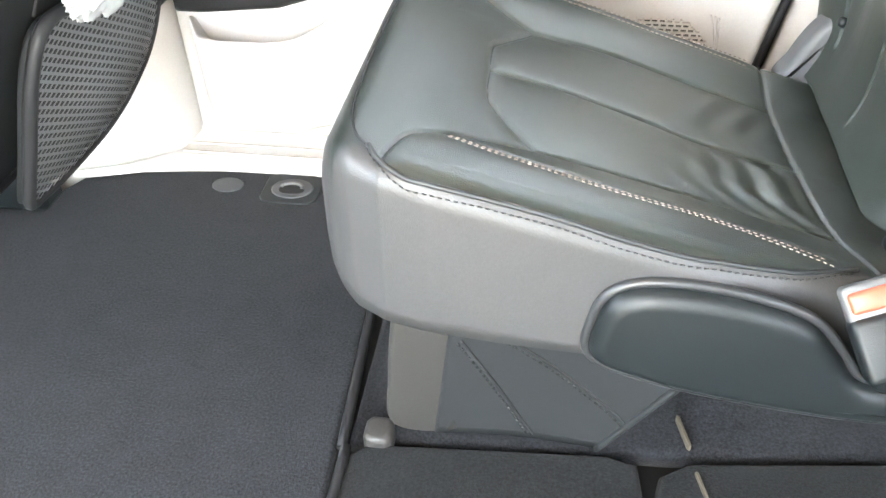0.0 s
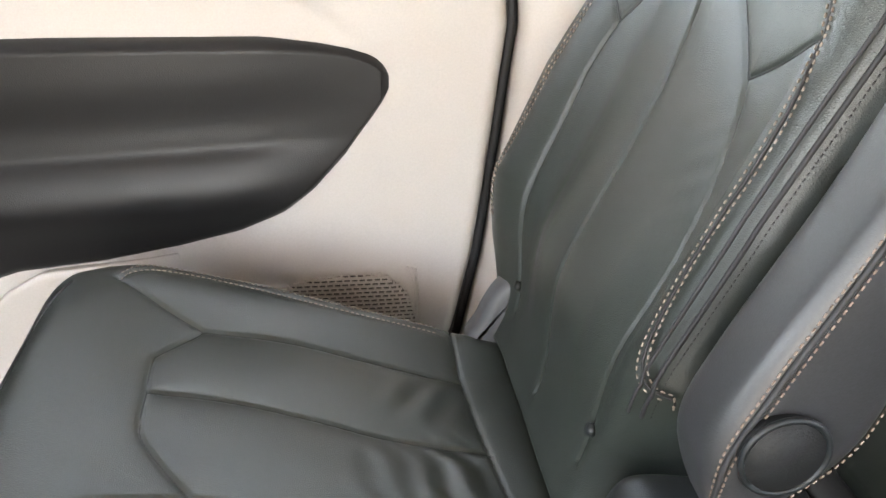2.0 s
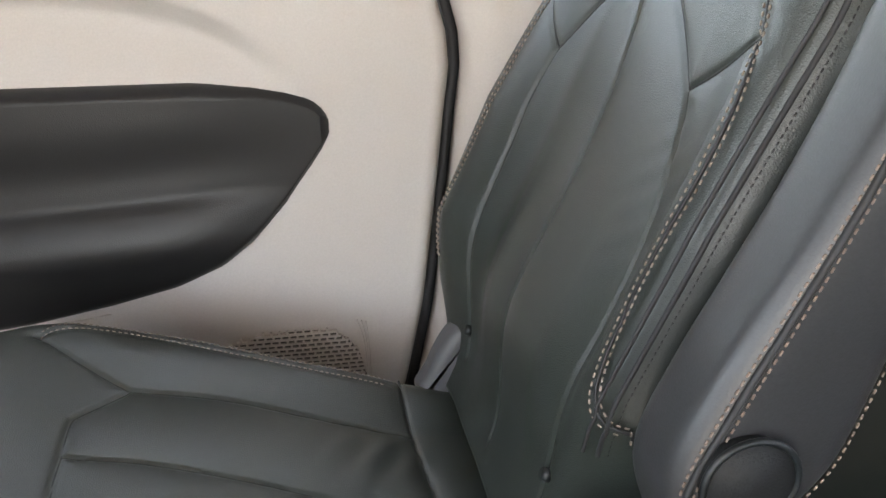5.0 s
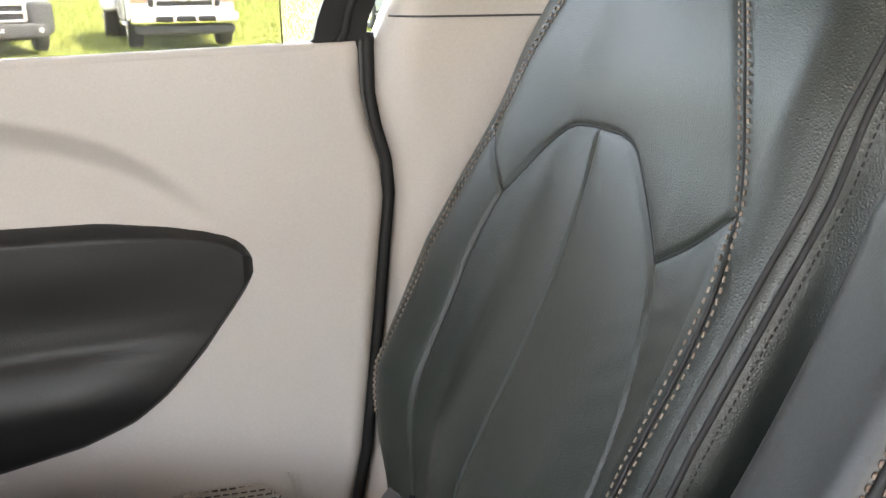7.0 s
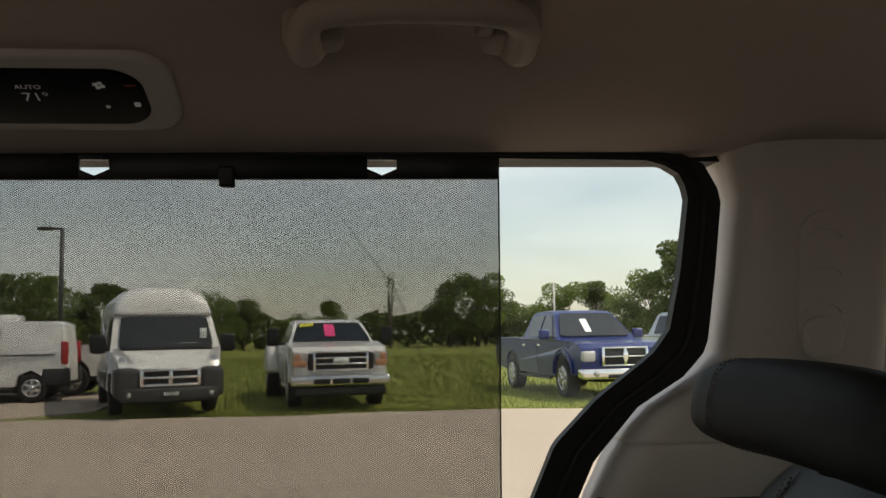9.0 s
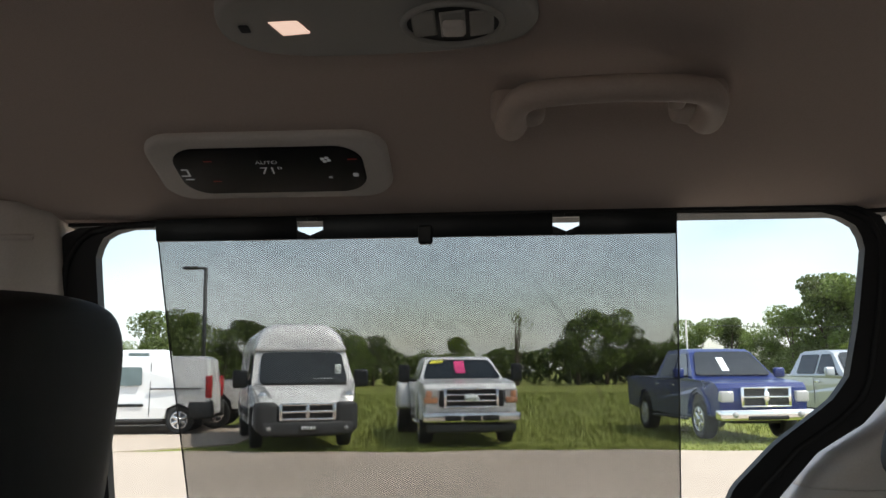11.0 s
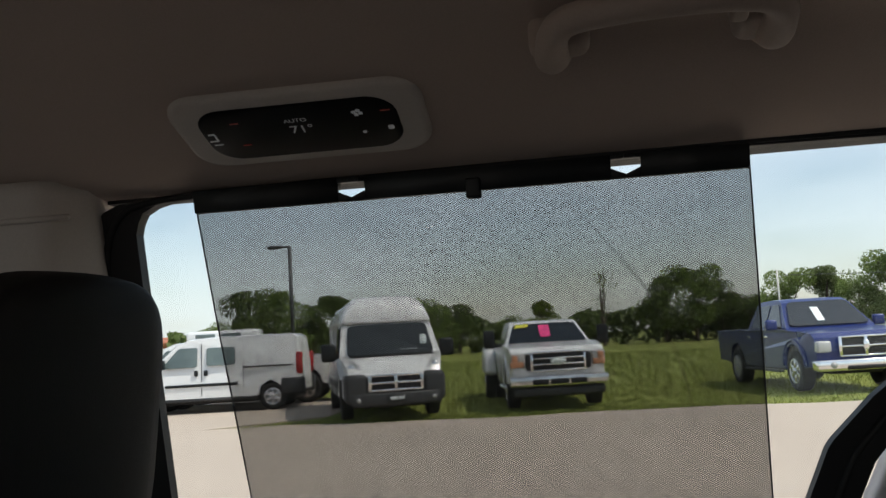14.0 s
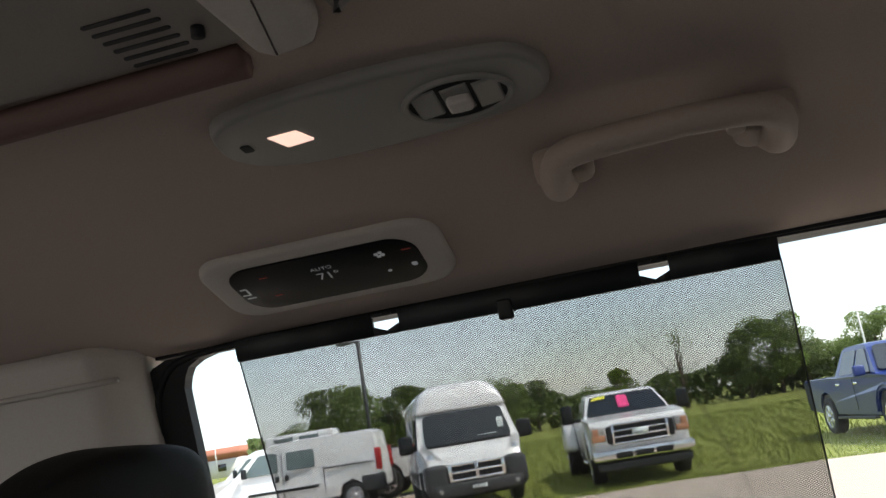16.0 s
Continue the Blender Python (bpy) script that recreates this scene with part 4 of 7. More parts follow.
def back_plane(z):
    return 0.560 + 0.41 * (z - 0.385) + 0.030 * float(smooth01(z, 0.50, 0.34))


BACK_C = 0.752
BACK_OUT_Z = [0.31, 0.40, 0.48, 0.60, 0.70, 0.80, 0.85, 0.88, 0.891]
BACK_OUT = [0.972, 0.990, 1.000, 1.003, 1.004, 1.006, 1.000, 0.980, 0.955]
BACK_Z = [0.31, 0.40, 0.48, 0.60, 0.75, 0.85, 0.88, 0.891]
BACK_IN = [0.600, 0.590, 0.568, 0.557, 0.555, 0.560, 0.576, 0.590]
B_U = [(0.914, 0.678), (0.890, 0.720), (0.866, 0.740), (0.835, 0.746), (0.797, 0.748), (0.772, 0.748), (0.746, 0.741), (0.700, 0.711), (0.670, 0.688)]
B_BR_L = [(0.970, 0.728), (0.914, 0.678)]
B_PAN_L = [(0.914, 0.678), (0.917, 0.640), (0.915, 0.585), (0.915, 0.530), (0.910, 0.450), (0.897, 0.360)]
B_MID = [(0.814, 0.747), (0.800, 0.711), (0.790, 0.665), (0.785, 0.620), (0.780, 0.560), (0.772, 0.490), (0.772, 0.410), (0.770, 0.340)]
B_PAN_R = [(0.670, 0.688), (0.655, 0.667), (0.640, 0.628), (0.630, 0.592), (0.626, 0.540), (0.632, 0.460), (0.642, 0.360)]
B_BR_R = [(0.670, 0.688), (0.644, 0.705), (0.610, 0.734)]
B_ST_R = [(0.722, 0.879), (0.680, 0.830), (0.651, 0.794), (0.626, 0.757), (0.611, 0.731), (0.598, 0.700), (0.594, 0.658), (0.596, 0.619), (0.600, 0.572), (0.598, 0.519), (0.588, 0.488), (0.572, 0.472)]
B_ST_L = [(0.940, 0.870), (0.948, 0.830), (0.958, 0.790), (0.968, 0.720), (0.964, 0.655), (0.962, 0.598), (0.965, 0.551), (0.972, 0.505), (0.962, 0.450)]
B_PIPE = [(0.552, 0.880), (0.553, 0.858), (0.545, 0.827), (0.532, 0.781), (0.528, 0.743), (0.530, 0.682), (0.532, 0.603), (0.528, 0.537), (0.532, 0.48)]
B_LINES = [spline(q, 24) for q in (B_U, B_BR_L, B_PAN_L, B_MID, B_PAN_R, B_BR_R)]
B_SOFT = [spline(q, 30) for q in (B_ST_R, B_ST_L)]


def back_shape(y, z):
    """How far the padding stands forward of its plane, without seams."""
    v = (y - BACK_C) / 0.235
    k = np.interp(z, [0.34, 0.42, 0.50, 0.62, 0.74, 0.88], [0.006, 0.028, 0.045, 0.042, 0.022, 0.006])
    side = smooth01(np.abs(v), 0.48, 0.90)
    h = k * side * np.where(v > 0, 1.0, 0.55) - 0.004
    belly = 0.014 * np.exp(-((z - 0.48) / 0.09) ** 2) * (1 - smooth01(np.abs(v), 0.3, 0.6))
    return h + belly


def back_extra(z, y):
    d = np.min([line_far(y, z, q) for q in B_SOFT], axis=0)
    low = 0.0016 * np.exp(-(d / 0.004) ** 2)
    win = np.exp(-((z - 0.63) / 0.06) ** 2 - ((y - 0.64) / 0.04) ** 2)
    return low + 0.0004 * win * np.sin(2 * np.pi * (z * 1.2 + y * 0.7) / 0.03) - 0.004 * smooth01(z, 0.745, 0.80)


def back_point(y, z, lift=0.0):
    yy, zz = np.array(y), np.array(z)
    f = back_shape(yy, zz) - seams(yy, zz, B_LINES) - back_extra(zz, yy)
    k = min(max(float(np.interp(z, BACK_Z, BACK_IN)) + 0.048 - float(y), 0.0) / 0.048, 0.985)
    j = min(max(float(y) + 0.030 - float(np.interp(z, BACK_OUT_Z, BACK_OUT)), 0.0) / 0.030, 0.98)
    return (float(back_plane(z) - f - lift) + 0.052 * (1 - math.sqrt(1 - k * k)) + 0.030 * (1 - math.sqrt(1 - j * j)), float(y), float(z))


def swap(lines):
    return [np.array(q)[:, ::-1] for q in lines]


def build_backrest(seat):
    zs = np.concatenate([np.linspace(0.315, 0.845, 240), 0.848 + 0.042 * np.sin(np.linspace(0, math.pi / 2, 16))])
    st = []
    for z in zs:
        q = math.sqrt(max(1 - (max(z - 0.846, 0) / 0.0445) ** 2, 0.0))
        q = max(q, 0.08)
        a0 = float(np.interp(z, BACK_Z, BACK_IN))
        a1 = float(np.interp(z, BACK_OUT_Z, BACK_OUT))
        deep = -float(np.interp(z, [0.32, 0.50, 0.68, 0.76, 0.81, 0.87], [0.13, 0.125, 0.105, 0.088, 0.070, 0.050]))
        def top(y, z=z, q=q, deep=deep):
            return deep / 2 + (-deep / 2 + back_shape(y, np.full(np.shape(y), z))) * q
        st.append((z, a0, a1, deep / 2 * (1 + q), top))
    me = pad_mesh("backrest", st, lambda s, a_, b_: (back_plane(s) - b_, a_, s), LEATHER, swap(B_LINES), back_extra, n_top=230, n_arc=14, r=0.048, rv=0.052, r_far=0.030)
    br = put("backrest", me, seat, "grey-green leather backrest with shield-shaped panel")
    for c, dy in ((B_ST_R, 0.0), (B_ST_R, -0.012), (B_ST_L, 0.004), (B_ST_L, -0.005)):
        line = [back_point(y + dy, z, 0.0012) for y, z in spline(c, 120)]
        put("stitching", stitch_mesh("stitching", line, THREAD_LIGHT, 0.0042, 0.0020, 0.0009), br, "tan double stitching")
    # dark cords again put the shade of the creases into colour
    for c, dy in ((B_ST_R, -0.006), (B_ST_L, -0.0005)):
        put("seam", tube_mesh("seam", [back_point(y + dy, z, -0.0004) for y, z in spline(c, 120)], 0.0014, THREAD_AND_SHADE, 6), br)
    put("side_seam", tube_mesh("side_seam", [(back_plane(z) + 0.030, float(np.interp(z, BACK_OUT_Z, BACK_OUT)) + 0.0002, z) for z in np.linspace(0.735, 0.868, 30)], 0.0022, THREAD_AND_SHADE, 6), br)
    for c in (B_U, B_BR_L, B_PAN_L, B_MID, B_PAN_R, B_BR_R):
        put("seam", tube_mesh("seam", [back_point(y, z, 0.0) for y, z in spline(c, 60)], 0.0015 if c in (B_U, B_BR_L, B_BR_R) else 0.0008, THREAD_AND_SHADE, 6), br)
    rim = [(float(np.interp(z, BACK_Z, BACK_IN)) + 0.007, z) for z in np.linspace(0.45, 0.884, 120)]
    edge = [back_point(y, z, 0.0004) for y, z in rim]
    put("piping", tube_mesh("piping", edge, 0.0019, THREAD_AND_SHADE), br, "dark piping")
    inner = [back_point(y + 0.0035 + 0.0045 * float(smooth01(z, 0.88, 0.70)), z, 0.0002) for y, z in rim]
    put("piping", tube_mesh("piping", inner, 0.0017, THREAD_AND_SHADE), br, "dark piping")
    row = [(x + 0.0065, y - 0.0026, z) for x, y, z in edge]
    put("stitching", stitch_mesh("stitching", row, THREAD_AND_SHADE, 0.0032, 0.0016, 0.0006), br, "dark edge stitching")
    for y, z in ((0.903, 0.388), (0.632, 0.402)):
        p = back_point(y, z)
        b = cyl_bm(0.0062, 0.0052, 0.006, 20, pose(p[0] - 0.003, y, z, 0, -68, 0))
        part("button", b, SHELL_BLACK, br, "black button")
    return br


def build_headrest(seat, centre, size, tilt, name="headrest", curve=0.035, posts=0.05, mat=LEATHER_DARK, p=0.42, sewn=False, roll=0.0, soft=5.0):
    """Padded headrest, lofted across, on two steel posts."""
    cx, cy, cz = centre
    dx, dy, dz = size
    n, m = 44, 48
    rows = []
    for i in range(n):
        u = -1 + 2 * i / (n - 1)
        q = max((1 - abs(u) ** (5.0 if u > 0 else soft)) ** 0.36, 0.04)
        row = []
        for k in range(m):
            w = 2 * math.pi * k / m
            c_, s_ = math.cos(w), math.sin(w)
            x = dx / 2 * math.copysign(abs(c_) ** p, c_) * q
            z = dz / 2 * math.copysign(abs(s_) ** p, s_) * q
            groove = 0.003 * (math.exp(-((abs(u) - 0.66) / 0.012) ** 2))
            r_ = 1 - groove / 0.05
            x = x * r_ - curve * u * u
            z = z * r_ - 0.010 * u * u
            t = radians(tilt)
            row.append((cx + x * math.cos(t) + z * math.sin(t), cy + u * dy / 2, cz - x * math.sin(t) + z * math.cos(t) + roll * u * dy / 2))
        rows.append(row)
    v = np.array(rows)
    faces = [(i * m + k, i * m + (k + 1) % m, (i + 1) * m + (k + 1) % m, (i + 1) * m + k) for i in range(n - 1) for k in range(m)]
    faces += [tuple(range(m)), tuple((n - 1) * m + k for k in range(m))]
    hr = put(name, link_mesh(name, v.reshape(-1, 3), faces, mat), seat, "dark leather headrest")
    if sewn:
        centre_line = v.mean(axis=1)
        for i in (34,):
            for s in (-0.004, 0.004):
                run = [centre_line[i] + (v[i, k] - centre_line[i]) * 1.008 + np.array([0, s, 0]) for k in range(m // 4 - 2, m - m // 4 + 3)]
                put("stitching", stitch_mesh("stitching", spline(run, 120), THREAD_RED, 0.0034, 0.0016, 0.0004), hr, "dull red stitching")
    for s in (-1, 1):
        p0 = (cx + 0.035, cy + s * 0.062, cz - dz * 0.35)
        p1 = (cx + 0.035 - posts * 0.25, cy + s * 0.062, cz - dz / 2 - posts)
        put("post", tube_mesh("post", [p0, p1], 0.0055, METAL, 12), seat, "steel headrest post")
        b = cyl_bm(0.017, 0.013, 0.010, 24, pose(p1[0] + posts * 0.06, p1[1], p1[2] + posts * 0.32, 0, 10, 0))
        part("post_collar", b, SHELL_BLACK, seat)
    return hr


def profile_pad(name, outline, y0, y1, r, material, parent, label="", n=120):
    """A rounded pad with its outline in the x-z plane, from y0 to y1."""
    return put(name, slab_mesh(name, closed(outline, n), lambda u, v, d: (u, d, v), y0, y1, r, material, 6), parent, label)


def build_second_seat():
    seat = thing("captain_seat", "dark grey-green leather second-row seat, tan stitching, armrest folded up", "car seat", (0.38, 0.74, 0.0))
    cu = build_cushion(seat)
    br = build_backrest(seat)
    hr = build_headrest(seat, (0.700, 0.748, 0.944), (0.105, 0.375, 0.080), 14, posts=0.012, curve=0.012, p=0.6, sewn=True, roll=0.018, soft=3.2)
    # gap strip between cushion and backrest
    put("hinge_strip", tube_mesh("hinge_strip", spline([(0.615, 0.92, 0.335), (0.622, 0.80, 0.322), (0.626, 0.66, 0.322), (0.628, 0.57, 0.335)], 30), 0.012, SHELL_BLACK), seat, "black hinge strip")
    for y, z in ((0.905, 0.322), (0.585, 0.318)):
        part("latch", box_bm(-0.022, 0.022, -0.008, 0.008, -0.006, 0.010, 0.004, 2, pose(0.592, y, z, 0, 14, 0)), SHELL_BLACK, seat, "black seat latch slot")
    # outboard hinge foot, grey plastic
    profile_pad("hinge_cover", [(0.536, 0.300), (0.545, 0.332), (0.566, 0.372), (0.596, 0.392), (0.625, 0.380), (0.625, 0.30)], 0.955, 0.915, 0.012, GREY_PLASTIC, seat, "grey plastic hinge cover")
    # inboard side shield and recliner cover
    shield = [(0.326, 0.243), (0.327, 0.285), (0.337, 0.310), (0.36, 0.323), (0.40, 0.325), (0.45, 0.318), (0.50, 0.300), (0.53, 0.268), (0.556, 0.238), (0.62, 0.232), (0.63, 0.20), (0.55, 0.195), (0.44, 0.207), (0.37, 0.222)]
    profile_pad("side_shield", shield, 0.520, 0.484, 0.016, SHELL_BLACK, seat, "black plastic side shield")
    rim = closed(shield, 120)
    put("shield_rim", tube_mesh("shield_rim", [(u, 0.500, v) for u, v in inset(rim, -0.003)], 0.0045, LEATHER_SIDE, 8, True), seat)
    cover = [(0.566, 0.235), (0.560, 0.30), (0.562, 0.37), (0.568, 0.405), (0.580, 0.428), (0.60, 0.435), (0.645, 0.428), (0.668, 0.416), (0.678, 0.395), (0.690, 0.34), (0.695, 0.24)]
    profile_pad("recliner_cover", cover, 0.550, 0.478, 0.020, SHELL_BLACK, seat, "black plastic recliner cover")
    # armrest folded upright beside the backrest
    fr = spline([(0.606, 0.485), (0.600, 0.525), (0.619, 0.575), (0.643, 0.622), (0.670, 0.675), (0.699, 0.741), (0.714, 0.790)], 60)
    bk = spline([(0.640, 0.468), (0.694, 0.510), (0.716, 0.565), (0.733, 0.642), (0.742, 0.707), (0.745, 0.772)], 60)
    rows, edges = [], ([], [], [])
    for i in range(60):
        u = 0.5 - 0.5 * math.cos(math.pi * i / 59)
        q = max(min(1.0, (1 - ((u - 0.90) / 0.1) ** 2 if u > 0.90 else 1.0), (1 - ((0.10 - u) / 0.1) ** 2 if u < 0.10 else 1.0)), 0.0) ** 0.5
        q = max(q, 0.02)
        even = np.linspace(0, 1, 60)
        f_i = np.array([np.interp(u, even, fr[:, k]) for k in range(2)])
        b_i = np.array([np.interp(u, even, bk[:, k]) for k in range(2)])
        c, d = (f_i + b_i) / 2, (b_i - f_i) / 2
        push = np.array([0.10, 0.30]) * ((0.030 * (u - 0.90) / 0.1) if u > 0.90 else 0) - np.array([0.2, 0.5]) * ((0.030 * (0.10 - u) / 0.1) if u < 0.10 else 0)
        row = []
        for k in range(40):
            w = 2 * math.pi * k / 40
            ca, sa = math.cos(w), math.sin(w)
            a_ = math.copysign(abs(ca) ** 0.5, ca) * q
            b_ = math.copysign(abs(sa) ** 0.5, sa) * q
            p = c + d * a_ + push
            row.append((p[0], 0.482 + 0.034 * b_, p[1]))
        rows.append(row)
        if 0.03 < u < 0.992:
            for e_, (a_, b_, off) in zip(edges, ((-0.80, -0.876, 0), (-0.64, -0.956, 0), (0.88, -0.80, 0))):
                p = c + d * a_ * q * 1.025 + push
                e_.append((p[0], 0.482 + 0.034 * b_ * q * 1.035, p[1]))
    v = np.array(rows)
    faces = [(i * 40 + k, i * 40 + (k + 1) % 40, (i + 1) * 40 + (k + 1) % 40, (i + 1) * 40 + k) for i in range(59) for k in range(40)] + [tuple(range(40)), tuple(59 * 40 + k for k in range(40))]
    arm = put("armrest", link_mesh("armrest", v.reshape(-1, 3), faces, LEATHER_SIDE), seat, "leather armrest folded upright")
    for e_ in edges:
        put("stitching", stitch_mesh("stitching", e_, THREAD_RUST, 0.0038, 0.0016, 0.0009), arm, "tan double stitching")
    put("seam", tube_mesh("seam", [tuple((np.array(p) + np.array(r_)) / 2) for p, r_ in zip(edges[0], edges[1])], 0.0022, THREAD_AND_SHADE, 6), arm)
    part("pivot_cap", cyl_bm(0.026, 0.026, 0.012, 40, pose(0.640, 0.446, 0.529, 90, 0, 0)), LEATHER_DARK, arm, "round black pivot cap")
    ring = [(0.640 + 0.027 * math.cos(w), 0.4405, 0.529 + 0.027 * math.sin(w)) for w in np.linspace(0, 6.283, 40, endpoint=False)]
    put("cap_rim", tube_mesh("cap_rim", ring, 0.0022, SHELL_BLACK, 8, True), arm)
    # buckle on its stalk
    m = pose(0.536, 0.502, 0.328, -38, -22, 8) @ Matrix.Scale(0.80, 4)
    bk = part("buckle", box_bm(-0.024, 0.030, -0.016, 0.014, -0.040, 0.016, 0.006, 3, m), BUCKLE_GREY, seat, "grey seat-belt buckle")
    part("release_button", box_bm(-0.020, 0.026, -0.022, -0.010, -0.012, 0.010, 0.004, 2, m), RED_BUTTON, bk, "orange-red release button")
    part("buckle_body", box_bm(-0.026, 0.032, -0.020, 0.016, -0.085, -0.016, 0.008, 3, m), SHELL_BLACK, bk)
    # leather skirt and grey foot under the cushion
    xs = np.linspace(0, 1, 40)
    rows = []
    for v in np.linspace(0, 1, 16):
        x0, x1 = 0.168 + 0.03 * v, 0.352 + 0.118 * v
        x = x0 + (x1 - x0) * xs
        rows.append(np.stack([x, 0.590 - 0.055 * v + 0.006 * np.sin(3.1 * xs), np.full_like(x, 0.004 + 0.25 * v)], -1))
    sk = put("skirt", grid_mesh("skirt", np.array(rows), LEATHER_SIDE, (0, 0.012, 0)), seat, "grey leather skirt with stitched seams")
    def on_skirt(x, z, lift=0.0012):
        v = (z - 0.004) / 0.25
        u = (x - 0.168 - 0.03 * v) / (0.184 + 0.088 * v)
        return (x, 0.590 - 0.055 * v + 0.006 * math.sin(3.1 * u) - lift, z)
    for c in ([(0.202, 0.235), (0.28, 0.165), (0.345, 0.095), (0.378, 0.055)], [(0.200, 0.19), (0.235, 0.11), (0.275, 0.01)]):
        put("stitching", stitch_mesh("stitching", [on_skirt(x, z) for x, z in spline(c, 40)], THREAD_AND_SHADE, 0.006, 0.003, 0.0016), sk)
        put("seam", tube_mesh("seam", [on_skirt(x + 0.004, z + 0.004, 0.0004) for x, z in spline(c, 40)], 0.0018, THREAD_AND_SHADE, 6), sk)
    put("skirt_edge", tube_mesh("skirt_edge", [on_skirt(0.352 + 0.118 * v, 0.004 + 0.25 * v) for v in np.linspace(0, 1, 20)], 0.004, PIPING), sk)
    foot = [(0.118, 0.006), (0.120, 0.10), (0.135, 0.22), (0.150, 0.27), (0.205, 0.26), (0.200, 0.20), (0.190, 0.12), (0.198, 0.05), (0.190, 0.004)]
    put("seat_foot", slab_mesh("seat_foot", closed(foot, 70), lambda u, v, d: (u, d - 0.20 * v, v), 0.62, 0.592, 0.008, FOOT_GREY), seat, "grey plastic seat leg")
    put("floor_latch", slab_mesh("floor_latch", rounded_rect(0.088, 0.122, 0.560, 0.598, 0.012), lambda u, v, d: (u, v, d), -0.02, 0.016, 0.008, FOOT_GREY), seat, "grey latch cover")
    part("base", box_bm(0.24, 0.50, 0.74, 0.92, -0.014, 0.24, 0.02), CARPET_SHADED, seat, "black seat base")
    return seat


build_second_seat()

# ---- front seat, seen from behind ----
def build_front_seat():
    seat = thing("front_seat", "black leather front seat with a mesh back pocket", "car seat", (-0.45, 0.78, 0.0))
    def plane(z):
        return -0.055 + 0.41 * (z - 0.86)
    def lean(y, z, d):
        """On the flat of the seat's back; d: backwards."""
        return (-0.040 + 0.50 * (z - 0.80) + d, y, z)
    side = [(0.545, 0.30), (0.535, 0.45), (0.535, 0.66), (0.540, 0.775)] + [(0.60 - 0.06 * math.cos(w), 0.776 + 0.060 * math.sin(w)) for w in np.linspace(0.3, math.pi / 2, 6)]
    side += [(0.80, 0.840)] + [(0.995 + 0.066 * math.sin(w), 0.772 + 0.066 * math.cos(w)) for w in np.linspace(0, math.pi / 2, 8)] + [(1.060, 0.70), (1.030, 0.60), (0.985, 0.52), (0.945, 0.45), (0.912, 0.30), (0.885, 0.252), (0.84, 0.238), (0.60, 0.238), (0.56, 0.255)]
    edge = closed(side, 200, False)
    bk = put("seat_back", slab_mesh("seat_back", edge, lean, -0.150, 0.0, 0.034, LEATHER_DARK, 7), seat, "black leather seat back")
    for y in (0.640, 0.950):
        put("seam", tube_mesh("seam", [lean(y, z, 0.0004) for z in np.linspace(0.47, 0.800, 30)], 0.0022, THREAD_AND_SHADE), bk)
    rim = inset(edge, 0.026)
    top = [q for q in rim if q[1] > 0.62]
    put("seam", tube_mesh("seam", [lean(y, z, -0.0012) for y, z in top], 0.0022, THREAD_AND_SHADE), bk)
    put("stitching", stitch_mesh("stitching", [lean(y, z, 0.0004) for y, z in inset(edge, 0.035) if z > 0.62], THREAD_AND_SHADE, 0.005, 0.003, 0.0011), bk)
    put("panel_seam", tube_mesh("panel_seam", [lean(y, z, 0.0004) for y, z in spline([(0.64, 0.60), (0.70, 0.66), (0.80, 0.685), (0.90, 0.66), (0.95, 0.60)], 40)], 0.0020, THREAD_AND_SHADE), bk)
    build_headrest(seat, (-0.148, 0.822, 0.968), (0.095, 0.330, 0.262), 6, posts=0.010, curve=0.02, soft=2.6)
    # mesh pocket: woven cords over a dark sheet, with a bound rim
    rim = [(0.62, 0.46), (0.75, 0.445), (0.85, 0.445), (0.902, 0.46), (0.890, 0.33), (0.868, 0.288), (0.84, 0.262), (0.78, 0.250), (0.66, 0.252), (0.625, 0.28)]
    def on_back(y, z, lift=0.03):
        return (plane(z) + lift + 0.02 * math.exp(-((y - 0.8) / 0.14) ** 2 - ((z - 0.34) / 0.08) ** 2), y, z)
    loop = closed(rim, 120)
    put("pocket_sheet", slab_mesh("pocket_sheet", loop, lambda u, v, d: on_back(u, v, 0.012 + d), 0.0, 0.014, 0.004, LEATHER_DARK), seat, "dark pocket lining")
    put("pocket_rim", tube_mesh("pocket_rim", [on_back(u, v, 0.028) for u, v in loop], 0.007, RUBBER, 8, True), seat, "black elastic rim")
    verts, faces = [], []
    for sgn in (1, -1):
        for c in np.arange(-0.4, 1.6, 0.0095):
            run = []
            for y in np.linspace(0.62, 1.01, 60):
                z = c - 0.45 + sgn * (y - 0.8) * 0.55 + 0.3
                run.append((y, z))
            inside = [q for q in run if point_in(q, loop)]
            for a_, b_ in zip(inside[:-1], inside[1:]):
                if abs(b_[0] - a_[0]) > 0.012:
                    continue
                i = len(verts)
                w = 0.0019
                for (y, z), dz in ((a_, -w), (a_, w), (b_, w), (b_, -w)):
                    verts.append(on_back(y, z + dz, 0.0315 + 0.0006 * sgn))
                faces.append((i, i + 1, i + 2, i + 3))
    pm = put("pocket_mesh", link_mesh("pocket_mesh", verts, faces, CORD_GREY), seat, "grey woven pocket mesh")
    tagged(pm, kind="stuff")
    part("seat_cushion", box_bm(-0.95, -0.46, 0.54, 1.03, 0.22, 0.40, 0.05, 4), LEATHER_DARK, seat)
    part("seat_base", box_bm(-0.90, -0.62, 0.60, 0.98, -0.004, 0.24, 0.02), SHELL_BLACK, seat)
    part("rear_foot", box_bm(-0.62, -0.50, 0.95, 1.01, -0.004, 0.06, 0.012, 3), SHELL_BLACK, seat, "black seat rail end")
    return seat


